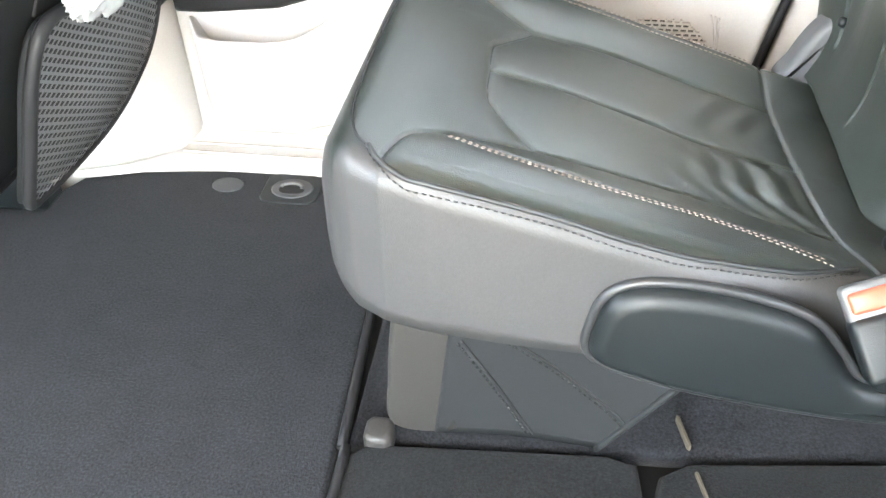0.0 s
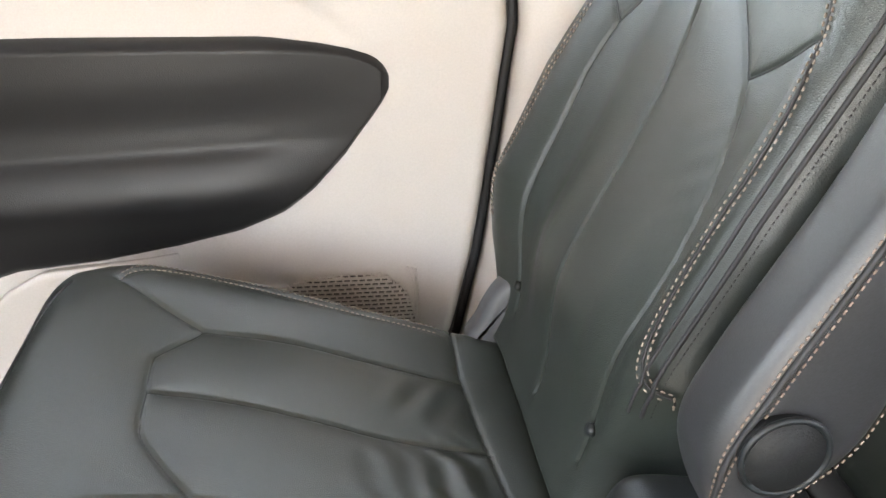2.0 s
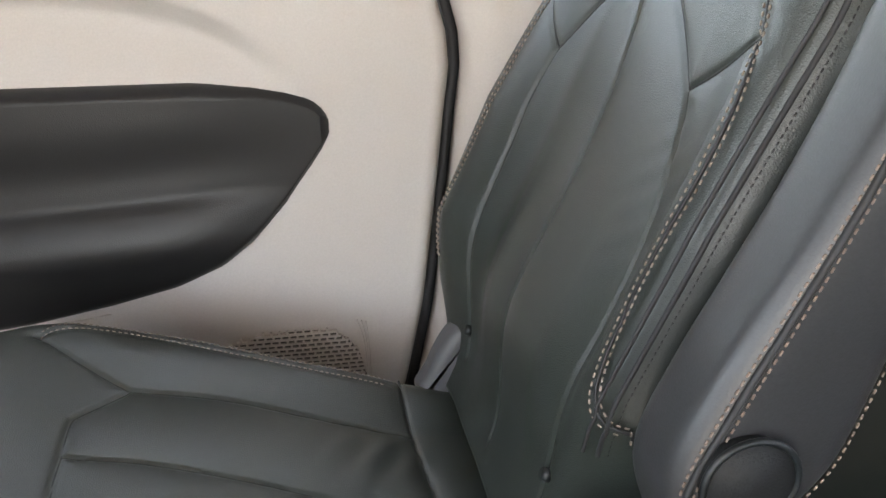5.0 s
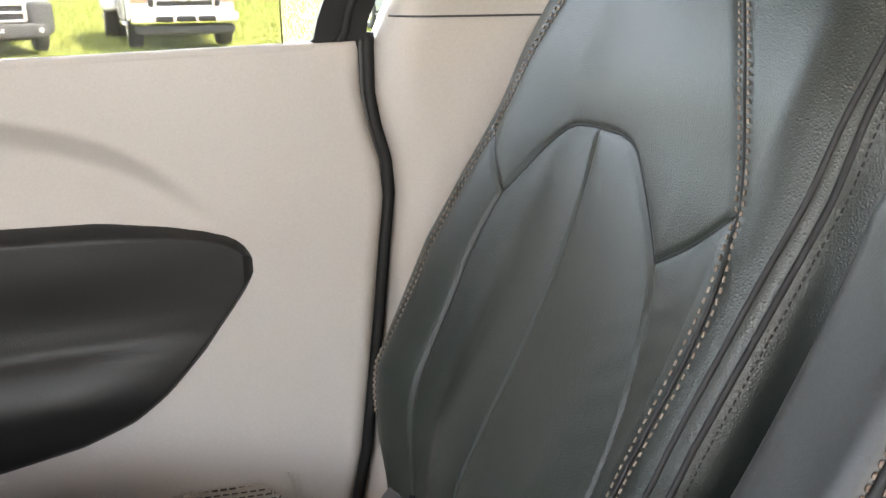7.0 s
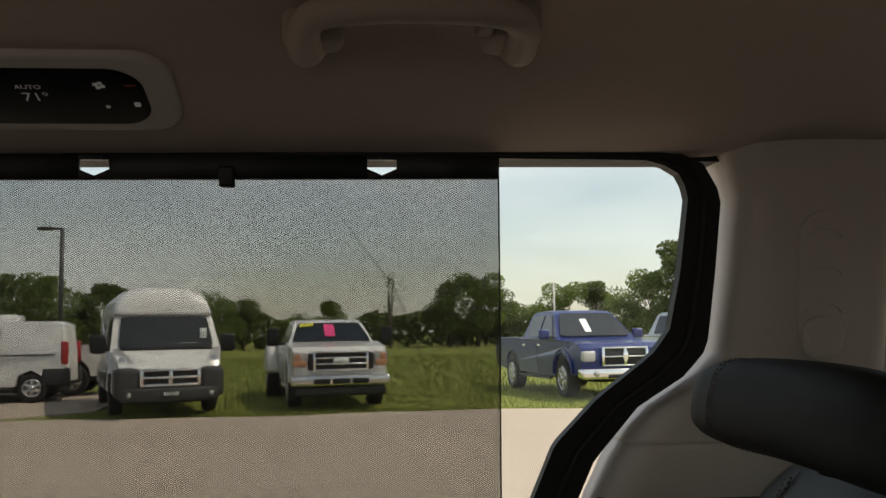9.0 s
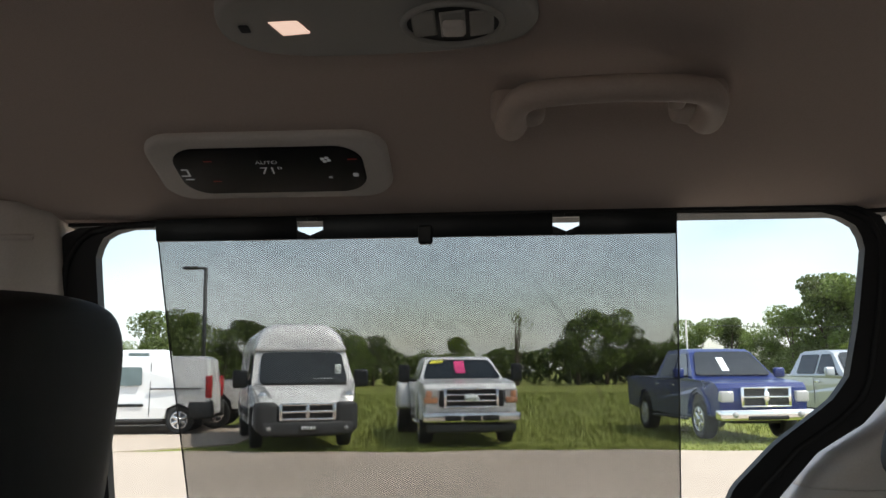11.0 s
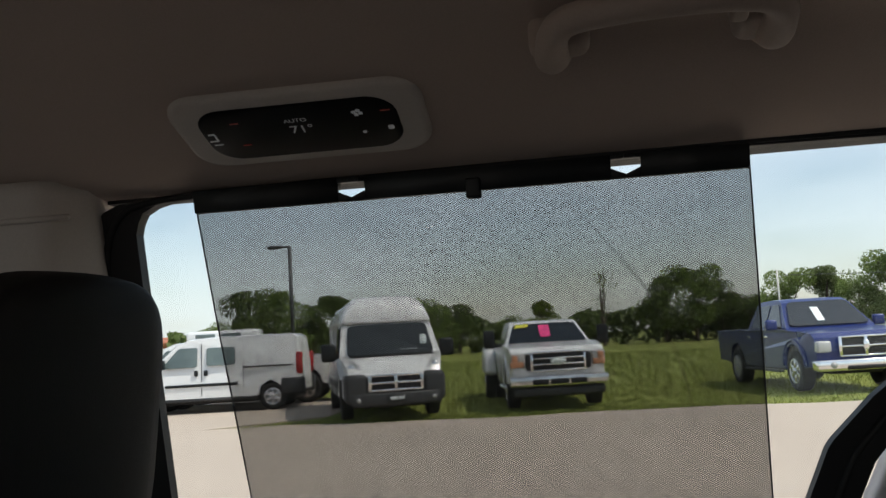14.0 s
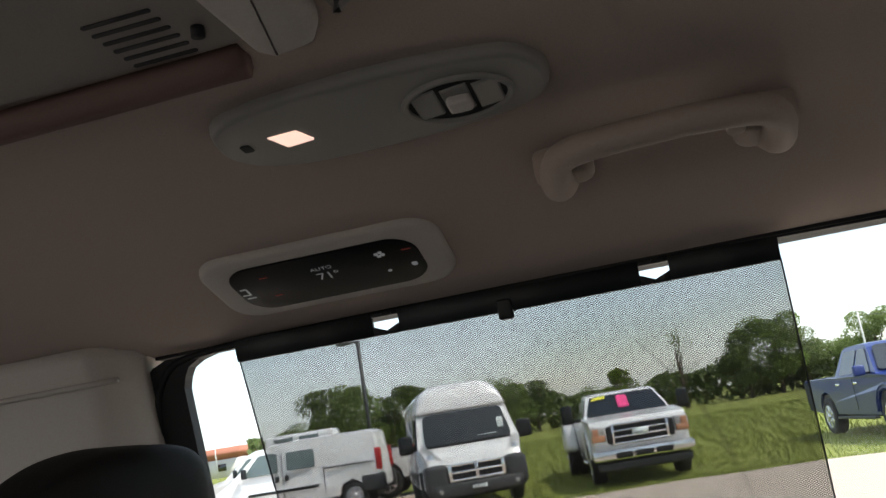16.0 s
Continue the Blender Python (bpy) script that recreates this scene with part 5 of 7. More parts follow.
def point_in(q, loop):
    x, y = q
    inside = False
    n = len(loop)
    j = n - 1
    for i in range(n):
        if (loop[i][1] > y) != (loop[j][1] > y) and x < (loop[j][0] - loop[i][0]) * (y - loop[i][1]) / (loop[j][1] - loop[i][1]) + loop[i][0]:
            inside = not inside
        j = i
    return inside


build_front_seat()


# ---- third row ----
def build_third_row():
    seat = thing("third_row_seat", "dark leather third-row bench with piped cushion", "car seat", (1.35, 0.6, 0.05))
    st = []
    for y in np.concatenate([np.linspace(0.30, 0.97, 40), 0.97 + 0.04 * np.sin(np.linspace(0.1, math.pi / 2, 8))]):
        q = max(math.sqrt(max(1 - (max(y - 0.965, 0) / 0.0465) ** 2, 0)), 0.1)
        def top(x, q=q):
            return 0.25 + (0.10 + 0.03 * smooth01(x, 1.30, 1.04) - 0.03 * smooth01(x, 1.12, 1.03)) * q
        st.append((float(y), 1.02, 1.52, 0.25 - 0.15 * q, top))
    lines = [spline(q, 20) for q in ([(0.90, 1.05), (0.90, 1.2), (0.905, 1.5)], [(0.55, 1.04), (0.55, 1.5)])]
    cu = put("cushion", pad_mesh("cushion", st, lambda s, a_, b_: (a_, s, b_), LEATHER, lines, None, n_top=60, r=0.03), seat)
    put("piping", tube_mesh("piping", spline([(1.03, 0.35, 0.335), (1.025, 0.7, 0.335), (1.035, 0.95, 0.33), (1.08, 0.995, 0.345), (1.4, 1.0, 0.345)], 60), 0.004, PIPING), cu, "grey piping")
    put("stitching", stitch_mesh("stitching", [(x, 0.915, 0.386) for x in np.linspace(1.10, 1.48, 40)], THREAD_LIGHT), cu)
    st = []
    for z in np.concatenate([np.linspace(0.30, 0.76, 30), 0.765 + 0.035 * np.sin(np.linspace(0.1, math.pi / 2, 8))]):
        q = max(math.sqrt(max(1 - (max(z - 0.762, 0) / 0.0395) ** 2, 0)), 0.1)
        def top(y, q=q):
            return 0.05 * q + 0.02 * np.abs((y - 0.62) / 0.35) ** 2 * q
        st.append((float(z), 0.28, 1.00, -0.05 * q, top))
    put("backrest", pad_mesh("backrest", st, lambda s, a_, b_: (1.50 + 0.35 * (s - 0.3) - b_, a_, s), LEATHER, (), None, n_top=40, r=0.03), seat)
    # side shelf with cup holders
    sh = thing("wall_third_row_shelf", "light plastic side shelf with cup holders", "side trim", (1.4, 1.05, 0.3), kind="structure")
    holes = [(1.27, 1.045, 0.036), (1.40, 1.035, 0.045)]
    put("shelf_side", slab_mesh("shelf_side", rounded_rect(1.16, 1.90, 0.06, 0.615, 0.05), lambda u, v, d: (u, d, v), 1.11, 1.008, 0.020, TRIM), sh)
    for x, y, r in holes:
        ringp = [(x + r * math.cos(w), y + 0.8 * r * math.sin(w), 0.617) for w in np.linspace(0, 6.283, 40, endpoint=False)]
        put("cup_rim", tube_mesh("cup_rim", ringp, 0.005, TRIM, 8, True), sh)
        # flush disc: the shade inside the cup is put into its grey
        put("cup_floor", slab_mesh("cup_floor", closed([(p[0], p[1]) for p in ringp], 40), lambda u, v, d: (u, v, d), 0.612, 0.6165, 0.0005, GREY_MID), sh, "flat grey disc painting the cup holder's shade")
    put("dark_bin", slab_mesh("dark_bin", rounded_rect(1.17, 1.75, 0.675, 0.785, 0.03), lambda u, v, d: (u, d, v), 1.13, 1.085, 0.010, SHELL_BLACK), sh, "black side pocket")
    put("speaker", slab_mesh("speaker", closed([(1.27 + 0.045 * math.cos(w), 0.725 + 0.04 * math.sin(w)) for w in np.linspace(0, 6.283, 30, endpoint=False)], 50), lambda u, v, d: (u, d, v), 1.10, 1.079, 0.006, SHELL_BLACK), sh)
    put("latch_knob", tube_mesh("latch_knob", [(1.255, 1.085, 0.870), (1.255, 1.085, 0.905)], 0.006, SHELL_BLACK), sh)


build_third_row()


# ---- window shade ----
def build_shade():
    sh = thing("window_sunshade", "dark mesh sunshade drawn up and hooked over the window", "sunshade", (0.2, 1.15, 0.785))
    quad = np.array([(-0.099, 0.764), (0.508, 0.785), (0.4985, 1.185), (-0.1245, 1.184)])
    def edge_clip(p, d):
        """The stretch of a line that lies within the shade."""
        lo, hi = -9.0, 9.0
        for i in range(4):
            a_, b_ = quad[i], quad[(i + 1) % 4]
            n = np.array([-(b_ - a_)[1], (b_ - a_)[0]])
            den, num = n @ d, n @ (a_ - p)
            if abs(den) < 1e-12:
                if num > 0:
                    return None
                continue
            k = num / den
            if den > 0:
                lo = max(lo, k)
            else:
                hi = min(hi, k)
        return (p + d * lo, p + d * hi) if hi - lo > 0.002 else None
    def shade_d(v):
        return -0.011 - 0.008 * float(smooth01(v, 0.79, 1.10))
    pitch, w = 0.0021, 0.00031
    for sgn in (1, -1):
        d = np.array([math.cos(radians(31)), sgn * math.sin(radians(31))])
        n = np.array([-d[1], d[0]])
        verts, faces = [], []
        for c in np.arange(-0.9, 0.9, pitch):
            run = edge_clip(np.array([0.2, 0.985]) + n * c, d)
            if run is None:
                continue
            i = len(verts)
            for q in run:
                for s in (-w, w):
                    u, v = q + n * s
                    verts.append(pane_place(u, v, shade_d(v) + 0.0004 * sgn))
            faces.append((i, i + 1, i + 3, i + 2))
        ob = put("mesh_threads", link_mesh("mesh_threads", verts, faces, SHADE_CLOTH, False), sh, "dark woven shade mesh")
        tagged(ob, kind="stuff")
    # added tinted film that dims the view in place of finer threads
    sheet = []
    for v in np.linspace(0, 1, 12):
        lo_, hi_ = quad[0] + (quad[3] - quad[0]) * v, quad[1] + (quad[2] - quad[1]) * v
        sheet.append([pane_place(*q, shade_d(q[1]) + 0.0012) for q in np.linspace(lo_, hi_, 4)])
    put("screen_film", grid_mesh("screen_film", np.array(sheet), SHADE_FILM), sh, "added tinted film dimming the view like finer mesh").visible_shadow = False
    for a_, b_ in ((quad[0], quad[3]), (quad[1], quad[2])):
        put("hem", tube_mesh("hem", [pane_place(*(a_ + (b_ - a_) * t), shade_d((a_ + (b_ - a_) * t)[1])) for t in np.linspace(0, 1, 12)], 0.0010, SHADE_CLOTH, 6), sh)
    put("bottom_hem", slab_mesh("bottom_hem", closed([(-0.10, 0.760), (0.508, 0.781), (0.508, 0.788), (-0.0995, 0.767)], 60, False), pane_place, -0.012, -0.010, 0.0005, SHADE_CLOTH), sh)
    # flat tinted strip that paints the darker line of a soft crease across the mesh
    fold = spline([(0.318, 1.150), (0.341, 1.119), (0.378, 1.069), (0.394, 1.036), (0.420, 0.960), (0.427, 0.903)], 40)
    wide = 0.0030 * np.sin(np.linspace(0.15, 3.0, 40))
    put("crease", grid_mesh("crease", np.array([[pane_place(u - w_, v, shade_d(v) + 0.0018), pane_place(u + w_, v, shade_d(v) + 0.0018)] for (u, v), w_ in zip(fold, wide)]), CREASE_FILM), sh, "tinted film strip painting a faint crease").visible_shadow = False
    def bar(name, pts):
        put(name, slab_mesh(name, np.array(pts), pane_place, -0.0155, -0.0235, 0.0005, SHELL_BLACK, 1), sh, "black top bar")
    lo, hi = 1.183, 1.208
    xs = [-0.1255, 0.0470, 0.0790, 0.3530, 0.3850, 0.4985]
    for a_, b_ in ((0, 1), (2, 3), (4, 5)):
        bar("top_bar", [(xs[a_], lo), (xs[b_], lo), (xs[b_], hi), (xs[a_], hi)])
    for a_, b_ in ((0.0470, 0.0790), (0.3530, 0.3850)):
        m_ = (a_ + b_) / 2
        bar("hook_eye", [(a_, 1.2035), (b_, 1.2035), (b_, hi), (a_, hi)])
        bar("hook_eye", [(a_, lo), (m_, lo), (m_, 1.1868), (a_, 1.1935)])
        bar("hook_eye", [(m_, lo), (b_, lo), (b_, 1.1935), (m_, 1.1868)])
    put("pull_tab", slab_mesh("pull_tab", rounded_rect(0.1935, 0.2105, 1.174, 1.196, 0.003), pane_place, -0.018, -0.030, 0.003, SHELL_BLACK), sh, "black pull tab")
    for x in (0.0625, 0.3685):
        put("hook", slab_mesh("hook", rounded_rect(x - 0.002, x + 0.010, 1.2025, 1.2075, 0.002), pane_place, -0.0235, -0.029, 0.002, SHELL_BLACK), sh, "black hook")
    return sh


build_shade()


# ---- things on the headliner ----
def roof_place(y0):
    """Lays (u along x, v towards the window, d downwards) onto the headliner round y0."""
    m = roof_slope(y0)
    c = 1 / math.hypot(1, m)
    def place(u, v, d):
        y, z = y0 + v * c, roof_z(y0) + v * m * c
        return (u, y + m * c * d, z - c * d)
    return place


def ink_text(word, size, place, material, parent):
    cu = bpy.data.curves.new("lettering", "FONT")
    cu.body, cu.size, cu.align_x, cu.align_y = word, size, "CENTER", "CENTER"
    tmp = bpy.data.objects.new("lettering", cu)
    scene.collection.objects.link(tmp)
    bpy.context.view_layer.update()
    me = bpy.data.meshes.new_from_object(tmp.evaluated_get(bpy.context.evaluated_depsgraph_get()))
    bpy.data.objects.remove(tmp)
    me.name = "lettering"
    for v in me.vertices:
        v.co = place(v.co.x, v.co.y)
    me.materials.clear()
    me.materials.append(material)
    return put("lettering", me, parent)


def build_climate():
    cl = thing("climate_panel", "black touch climate display in a beige bezel, reading 71 degrees", "control panel", (0.045, 0.955, roof_z(0.955)))
    m = (1.262 - 1.218) / (0.897 - 1.018)
    def place(u, v, d):
        # v runs down the slope towards the window
        c = 1 / math.hypot(1, m)
        return (u + 0.003, 0.949 + v * c + m * c * d, 1.2477 + v * c * m - c * d)
    bezel = rounded_rect(-0.088, 0.170, -0.060, 0.062, 0.034, 10)
    put("bezel", slab_mesh("bezel", bezel, place, -0.020, 0.008, 0.007, TRIM_UPPER), cl, "beige plastic bezel")
    face = rounded_rect(-0.061, 0.143, -0.043, 0.045, 0.030, 10)
    put("screen", slab_mesh("screen", face, place, 0.0, 0.0095, 0.002, SCREEN), cl, "glossy black display")
    def ink(u0, v0):
        return lambda x, y: place(u0 + x, v0 - y, 0.0100)
    ink_text("AUTO", 0.0085, ink(0.040, -0.017), SCREEN_INK, cl)
    ink_text("71°", 0.0185, ink(0.043, -0.001), SCREEN_INK, cl)
    def mark(name, u, v, w, h, mat):
        return put(name, slab_mesh(name, rounded_rect(u - w / 2, u + w / 2, v - h / 2, v + h / 2, min(w, h) * 0.3), place, 0.0092, 0.0100, 0.0001, mat, 1), cl)
    for k in range(4):
        w = math.pi / 2 * k + 0.4
        mark("fan_blade", 0.104 + 0.0035 * math.cos(w), -0.020 + 0.0035 * math.sin(w), 0.0042, 0.0042, SCREEN_INK)
    mark("fan_small", 0.104, 0.014, 0.004, 0.004, SCREEN_INK)
    mark("fan_small", 0.132, 0.010, 0.006, 0.007, SCREEN_INK)
    mark("seat_icon", -0.052, -0.006, 0.007, 0.002, SCREEN_INK)
    mark("seat_icon", -0.049, 0.0, 0.002, 0.010, SCREEN_INK)
    mark("seat_icon", -0.053, 0.006, 0.010, 0.002, SCREEN_INK)
    mark("seat_caption", -0.051, 0.013, 0.010, 0.0018, SCREEN_INK)
    mark("up_arrow", -0.022, -0.021, 0.009, 0.0015, SCREEN_RED)
    mark("down_arrow", -0.022, 0.018, 0.009, 0.0015, SCREEN_RED)
    mark("mode_mark", 0.132, -0.020, 0.010, 0.0015, SCREEN_RED)


build_climate()


def build_handle():
    h = thing("grab_handle", "beige plastic grab handle on the headliner", "grab handle", (0.39, 0.89, roof_z(0.89)))
    place = roof_place(0.846)
    put("mount", slab_mesh("mount", rounded_rect(0.281, 0.333, -0.010, 0.024, 0.012), place, -0.012, 0.020, 0.009, HANDLE_BEIGE), h)
    put("mount", slab_mesh("mount", rounded_rect(0.450, 0.502, -0.024, 0.022, 0.014), place, -0.012, 0.022, 0.009, HANDLE_BEIGE), h)
    arc = spline([(0.303, 0.028, 0.004), (0.300, 0.012, 0.020), (0.303, -0.036, 0.027), (0.322, -0.061, 0.029), (0.39, -0.071, 0.030), (0.455, -0.066, 0.030), (0.478, -0.044, 0.028), (0.484, 0.004, 0.022), (0.482, 0.024, 0.004)], 70)
    put("grip", tube_mesh("grip", [place(u, v, d) for u, v, d in arc], 0.0120 + 0.0050 * np.abs(np.linspace(-1, 1, 70)) ** 3, HANDLE_BEIGE, 16), h)
    put("hook_cover", slab_mesh("hook_cover", rounded_rect(0.440, 0.455, -0.062, -0.030, 0.005), place, 0.014, 0.032, 0.004, HANDLE_BEIGE), h, "coat hook cover")


build_handle()


def build_console():
    c = thing("overhead_console", "grey roof console with a lit reading lamp and an air vent", "roof console", (0.19, 0.72, roof_z(0.72)))
    place = roof_place(0.685)
    loop = closed([(0.066, 0.0), (0.077, -0.034), (0.115, -0.051), (0.20, -0.058), (0.285, -0.048), (0.312, -0.025), (0.318, 0.008), (0.300, 0.036), (0.24, 0.052), (0.15, 0.056), (0.098, 0.048), (0.072, 0.027)], 160)
    put("body", slab_mesh("body", loop, place, -0.012, 0.010, 0.006, CONSOLE_GREY), c)
    put("lens", slab_mesh("lens", closed([(0.109, -0.010), (0.132, -0.011), (0.139, 0.009), (0.116, 0.012)], 40, False), place, 0.004, 0.0112, 0.001, LAMP_GLOW), c, "lit reading lamp")
    put("microphone", slab_mesh("microphone", rounded_rect(0.084, 0.092, -0.006, 0.006, 0.002), place, 0.004, 0.0108, 0.0005, RUBBER), c)
    oval = closed([(0.252 + 0.037 * math.cos(w), 0.0 + 0.031 * math.sin(w)) for w in np.linspace(0, 6.283, 40, endpoint=False)], 80)
    put("vent_cup", slab_mesh("vent_cup", oval, place, 0.003, 0.0106, 0.0005, RUBBER), c, "black air vent recess")
    put("vent_ring", tube_mesh("vent_ring", [place(u, v, 0.011) for u, v in inset(oval, -0.0015)], 0.0028, CONSOLE_GREY, 8, True), c)
    for k, (a_, b_) in enumerate(((-0.033, -0.012), (-0.011, 0.011), (0.012, 0.033))):
        pts = closed([(0.252 + a_ + 0.001, -0.018), (0.252 + b_ - 0.001, -0.022), (0.252 + b_ - 0.001, 0.016), (0.252 + a_ + 0.001, 0.020)], 40, False)
        put("vane", slab_mesh("vane", pts, place, 0.008, 0.0125, 0.002, CONSOLE_GREY), c)
    put("vent_tab", slab_mesh("vent_tab", rounded_rect(0.244, 0.262, -0.010, 0.008, 0.004), place, 0.011, 0.019, 0.003, TRIM_UPPER), c)
    lamp = new("reading_lamp_light", bpy.data.lights.new("reading_lamp_light", "AREA"))
    lamp.data.size, lamp.data.energy, lamp.data.color = 0.03, 0.02, (1.0, 0.82, 0.66)
    p = place(0.11, 0.0, 0.014)
    lamp.matrix_world = look(p, (p[0], p[1], 0.0))


CONSOLE_GREY = surface("console_grey", (0.27, 0.26, 0.24), 0.55, grain=900, grain_amount=0.05, bump=0.15, bump_scale=900)
build_console()


def build_roof_unit():
    """Recessed roof unit beside the console: dark well, pale lamp block and slots."""
    r = thing("roof_unit", "dark recessed roof unit with a pale latch block", "roof console", (0.05, 0.45, roof_z(0.45)))
    place = roof_place(0.45)
    put("well", slab_mesh("well", closed([(-0.45, -0.30), (0.30, -0.30), (0.165, 0.098), (-0.45, 0.098)], 90, False), place, -0.006, 0.006, 0.003, WELL_BROWN), r, "brown shaded well")
    put("rim", tube_mesh("rim", [place(u, v, 0.006) for u, v in spline([(-0.45, 0.122), (-0.1, 0.122), (0.145, 0.118)], 30)], 0.012, WELL_RIM), r, "reddish rim")
    put("latch_block", slab_mesh("latch_block", closed([(0.160, 0.0), (0.164, 0.090), (0.173, 0.101), (0.199, 0.096), (0.208, 0.080), (0.202, 0.0)], 70, False), place, 0.0, 0.022, 0.008, TRIM_UPPER), r, "pale plastic block")
    put("latch_side", slab_mesh("latch_side", closed([(0.210, 0.02), (0.216, 0.088), (0.236, 0.074), (0.246, 0.02)], 60, False), place, 0.0, 0.012, 0.005, CONSOLE_GREY), r)
    for i in range(6):
        y = 0.040 + 0.010 * i
        put("slot", slab_mesh("slot", rounded_rect(0.086, 0.128, y, y + 0.0035, 0.0015), place, 0.003, 0.0068, 0.0003, RUBBER), r)
    part("peg", cyl_bm(0.004, 0.004, 0.006, 16, Matrix.Translation(place(0.14, 0.07, 0.009))), RUBBER, r)


WELL_BROWN = surface("well_brown", (0.33, 0.30, 0.27), 0.8, grain=700, grain_amount=0.1)
WELL_RIM = surface("well_rim", (0.17, 0.105, 0.088), 0.7, grain=700, grain_amount=0.1)
build_roof_unit()


def build_bag():
    """Crumpled clear wrapping hanging at the front seat's side."""
    b = bmesh.new()
    bmesh.ops.create_icosphere(b, subdivisions=5, radius=1)
    for v in b.verts:
        k = 1 + 0.35 * noise.noise(v.co * 2.3) + 0.22 * abs(noise.noise(v.co * 5)) + 0.10 * abs(noise.noise(v.co * 11))
        v.co = Vector((v.co.x * 0.028 * k + v.co.z * 0.02, v.co.y * 0.088 * k, v.co.z * 0.040 * k))
    bmesh.ops.translate(b, vec=(-0.155, 0.735, 0.490), verts=b.verts)
    ob = part("plastic_wrap", b, BAG, None)
    tagged(ob, "crumpled clear plastic wrap in the front seat's back pocket", "plastic bag")


build_bag()


# ---- outside: lot, grass, vehicles, trees ----
GROUND = -0.42
ASPHALT = surface("lot_concrete", (0.43, 0.36, 0.295), 0.9, spec=0.2, grain=30, grain_amount=0.10, stain=0.25, stain_amount=0.16, bump=0.4, bump_scale=60)
GRASS_SOIL = surface("grass_soil", (0.185, 0.205, 0.050), 0.95, spec=0.1, grain=3.0, grain_amount=0.30, stain=0.12, stain_amount=0.30, bump=0.6, bump_scale=20)
BLADES = surface("grass_blades", (0.235, 0.270, 0.065), 0.8, spec=0.2, grain=6, grain_amount=0.35, stain=0.35, stain_amount=0.35)
BARK = surface("bark", (0.10, 0.075, 0.055), 0.95, grain=12, grain_amount=0.3)


def leaf_material(name, colour):
    m, t, b = node_material(name)
    geo = t.nodes.new("ShaderNodeNewGeometry")
    ramp = t.nodes.new("ShaderNodeMapRange")
    ramp.inputs["To Min"].default_value, ramp.inputs["To Max"].default_value = 0.7, 1.3
    t.links.new(geo.outputs["Random Per Island"], ramp.inputs["Value"])
    mix = t.nodes.new("ShaderNodeMix")
    mix.data_type, mix.blend_type = "RGBA", "MULTIPLY"
    mix.inputs[0].default_value = 1
    mix.inputs[6].default_value = (*colour, 1)
    t.links.new(ramp.outputs[0], mix.inputs[7])
    t.links.new(mix.outputs[2], b.inputs["Base Color"])
    b.inputs["Roughness"].default_value = 0.6
    b.inputs["Specular IOR Level"].default_value = 0.3
    thin = t.nodes.new("ShaderNodeBsdfTranslucent")
    t.links.new(mix.outputs[2], thin.inputs[0])
    blend = t.nodes.new("ShaderNodeMixShader")
    blend.inputs[0].default_value = 0.4
    t.links.new(b.outputs[0], blend.inputs[1])
    t.links.new(thin.outputs[0], blend.inputs[2])
    t.links.new(blend.outputs[0], t.nodes["Material Output"].inputs[0])
    return m


LEAF = leaf_material("leaves", (0.175, 0.235, 0.065))
LEAF_DARK = leaf_material("leaves_dark", (0.125, 0.165, 0.052))
LEAF_BRIGHT = leaf_material("leaves_bright", (0.15, 0.20, 0.03))

me = link_mesh("ground", [(-900, -900, GROUND - 0.03), (900, -900, GROUND - 0.03), (900, 1500, GROUND - 0.03), (-900, 1500, GROUND - 0.03)], [(0, 1, 2, 3)], GRASS_SOIL, False)
tagged(put("ground", me), "open grass field reaching the horizon", "ground", kind="structure")
lot_edge = [(-400.0, 14.5)] + [(x, 16.35 + 0.16 * math.sin(x * 0.9) + 0.1 * math.sin(x * 2.3 + 1)) for x in np.linspace(-7, 60, 90)] + [(400.0, 16.5)]
left = [(-400.0, 60.0), (-60.0, 45.0), (-9.5, 26.0), (-5.5, 24.0), (-5.0, 18.2)]
vv = [(-400, -300)] + [(400, -300)] + [(x, y) for x, y in reversed(lot_edge[1:])] + [(x, y) for x, y in reversed(left)]
me = link_mesh("lot", [(x, y, GROUND) for x, y in vv] + [(x, y, GROUND - 0.05) for x, y in vv],
               [tuple(range(len(vv)))] + [(i, (i + 1) % len(vv), len(vv) + (i + 1) % len(vv), len(vv) + i) for i in range(len(vv))], ASPHALT, False)
tagged(put("road", me), "pale worn concrete parking lot", "parking lot", kind="structure")
# unseen dark sheet added round the van to weaken light bounced off the ground
BOUNCE_CUT = surface("bounce_cut", (0.125, 0.112, 0.098), 0.92, spec=0.2, grain=40, grain_amount=0.2, stain=0.4, stain_amount=0.2, bump=0.5, bump_scale=80)
me = link_mesh("pavement", [(x, y, z) for z in (GROUND + 0.004, GROUND - 0.02) for x, y in ((-60, -60), (60, -60), (60, 2.2), (-60, 2.2))], [(0, 1, 2, 3), (4, 5, 6, 7), (0, 1, 5, 4), (1, 2, 6, 5), (2, 3, 7, 6), (3, 0, 4, 7)], BOUNCE_CUT, False)
tagged(put("pavement", me), "unseen dark ground sheet added to cut light bounced into the van", "pavement", kind="structure")


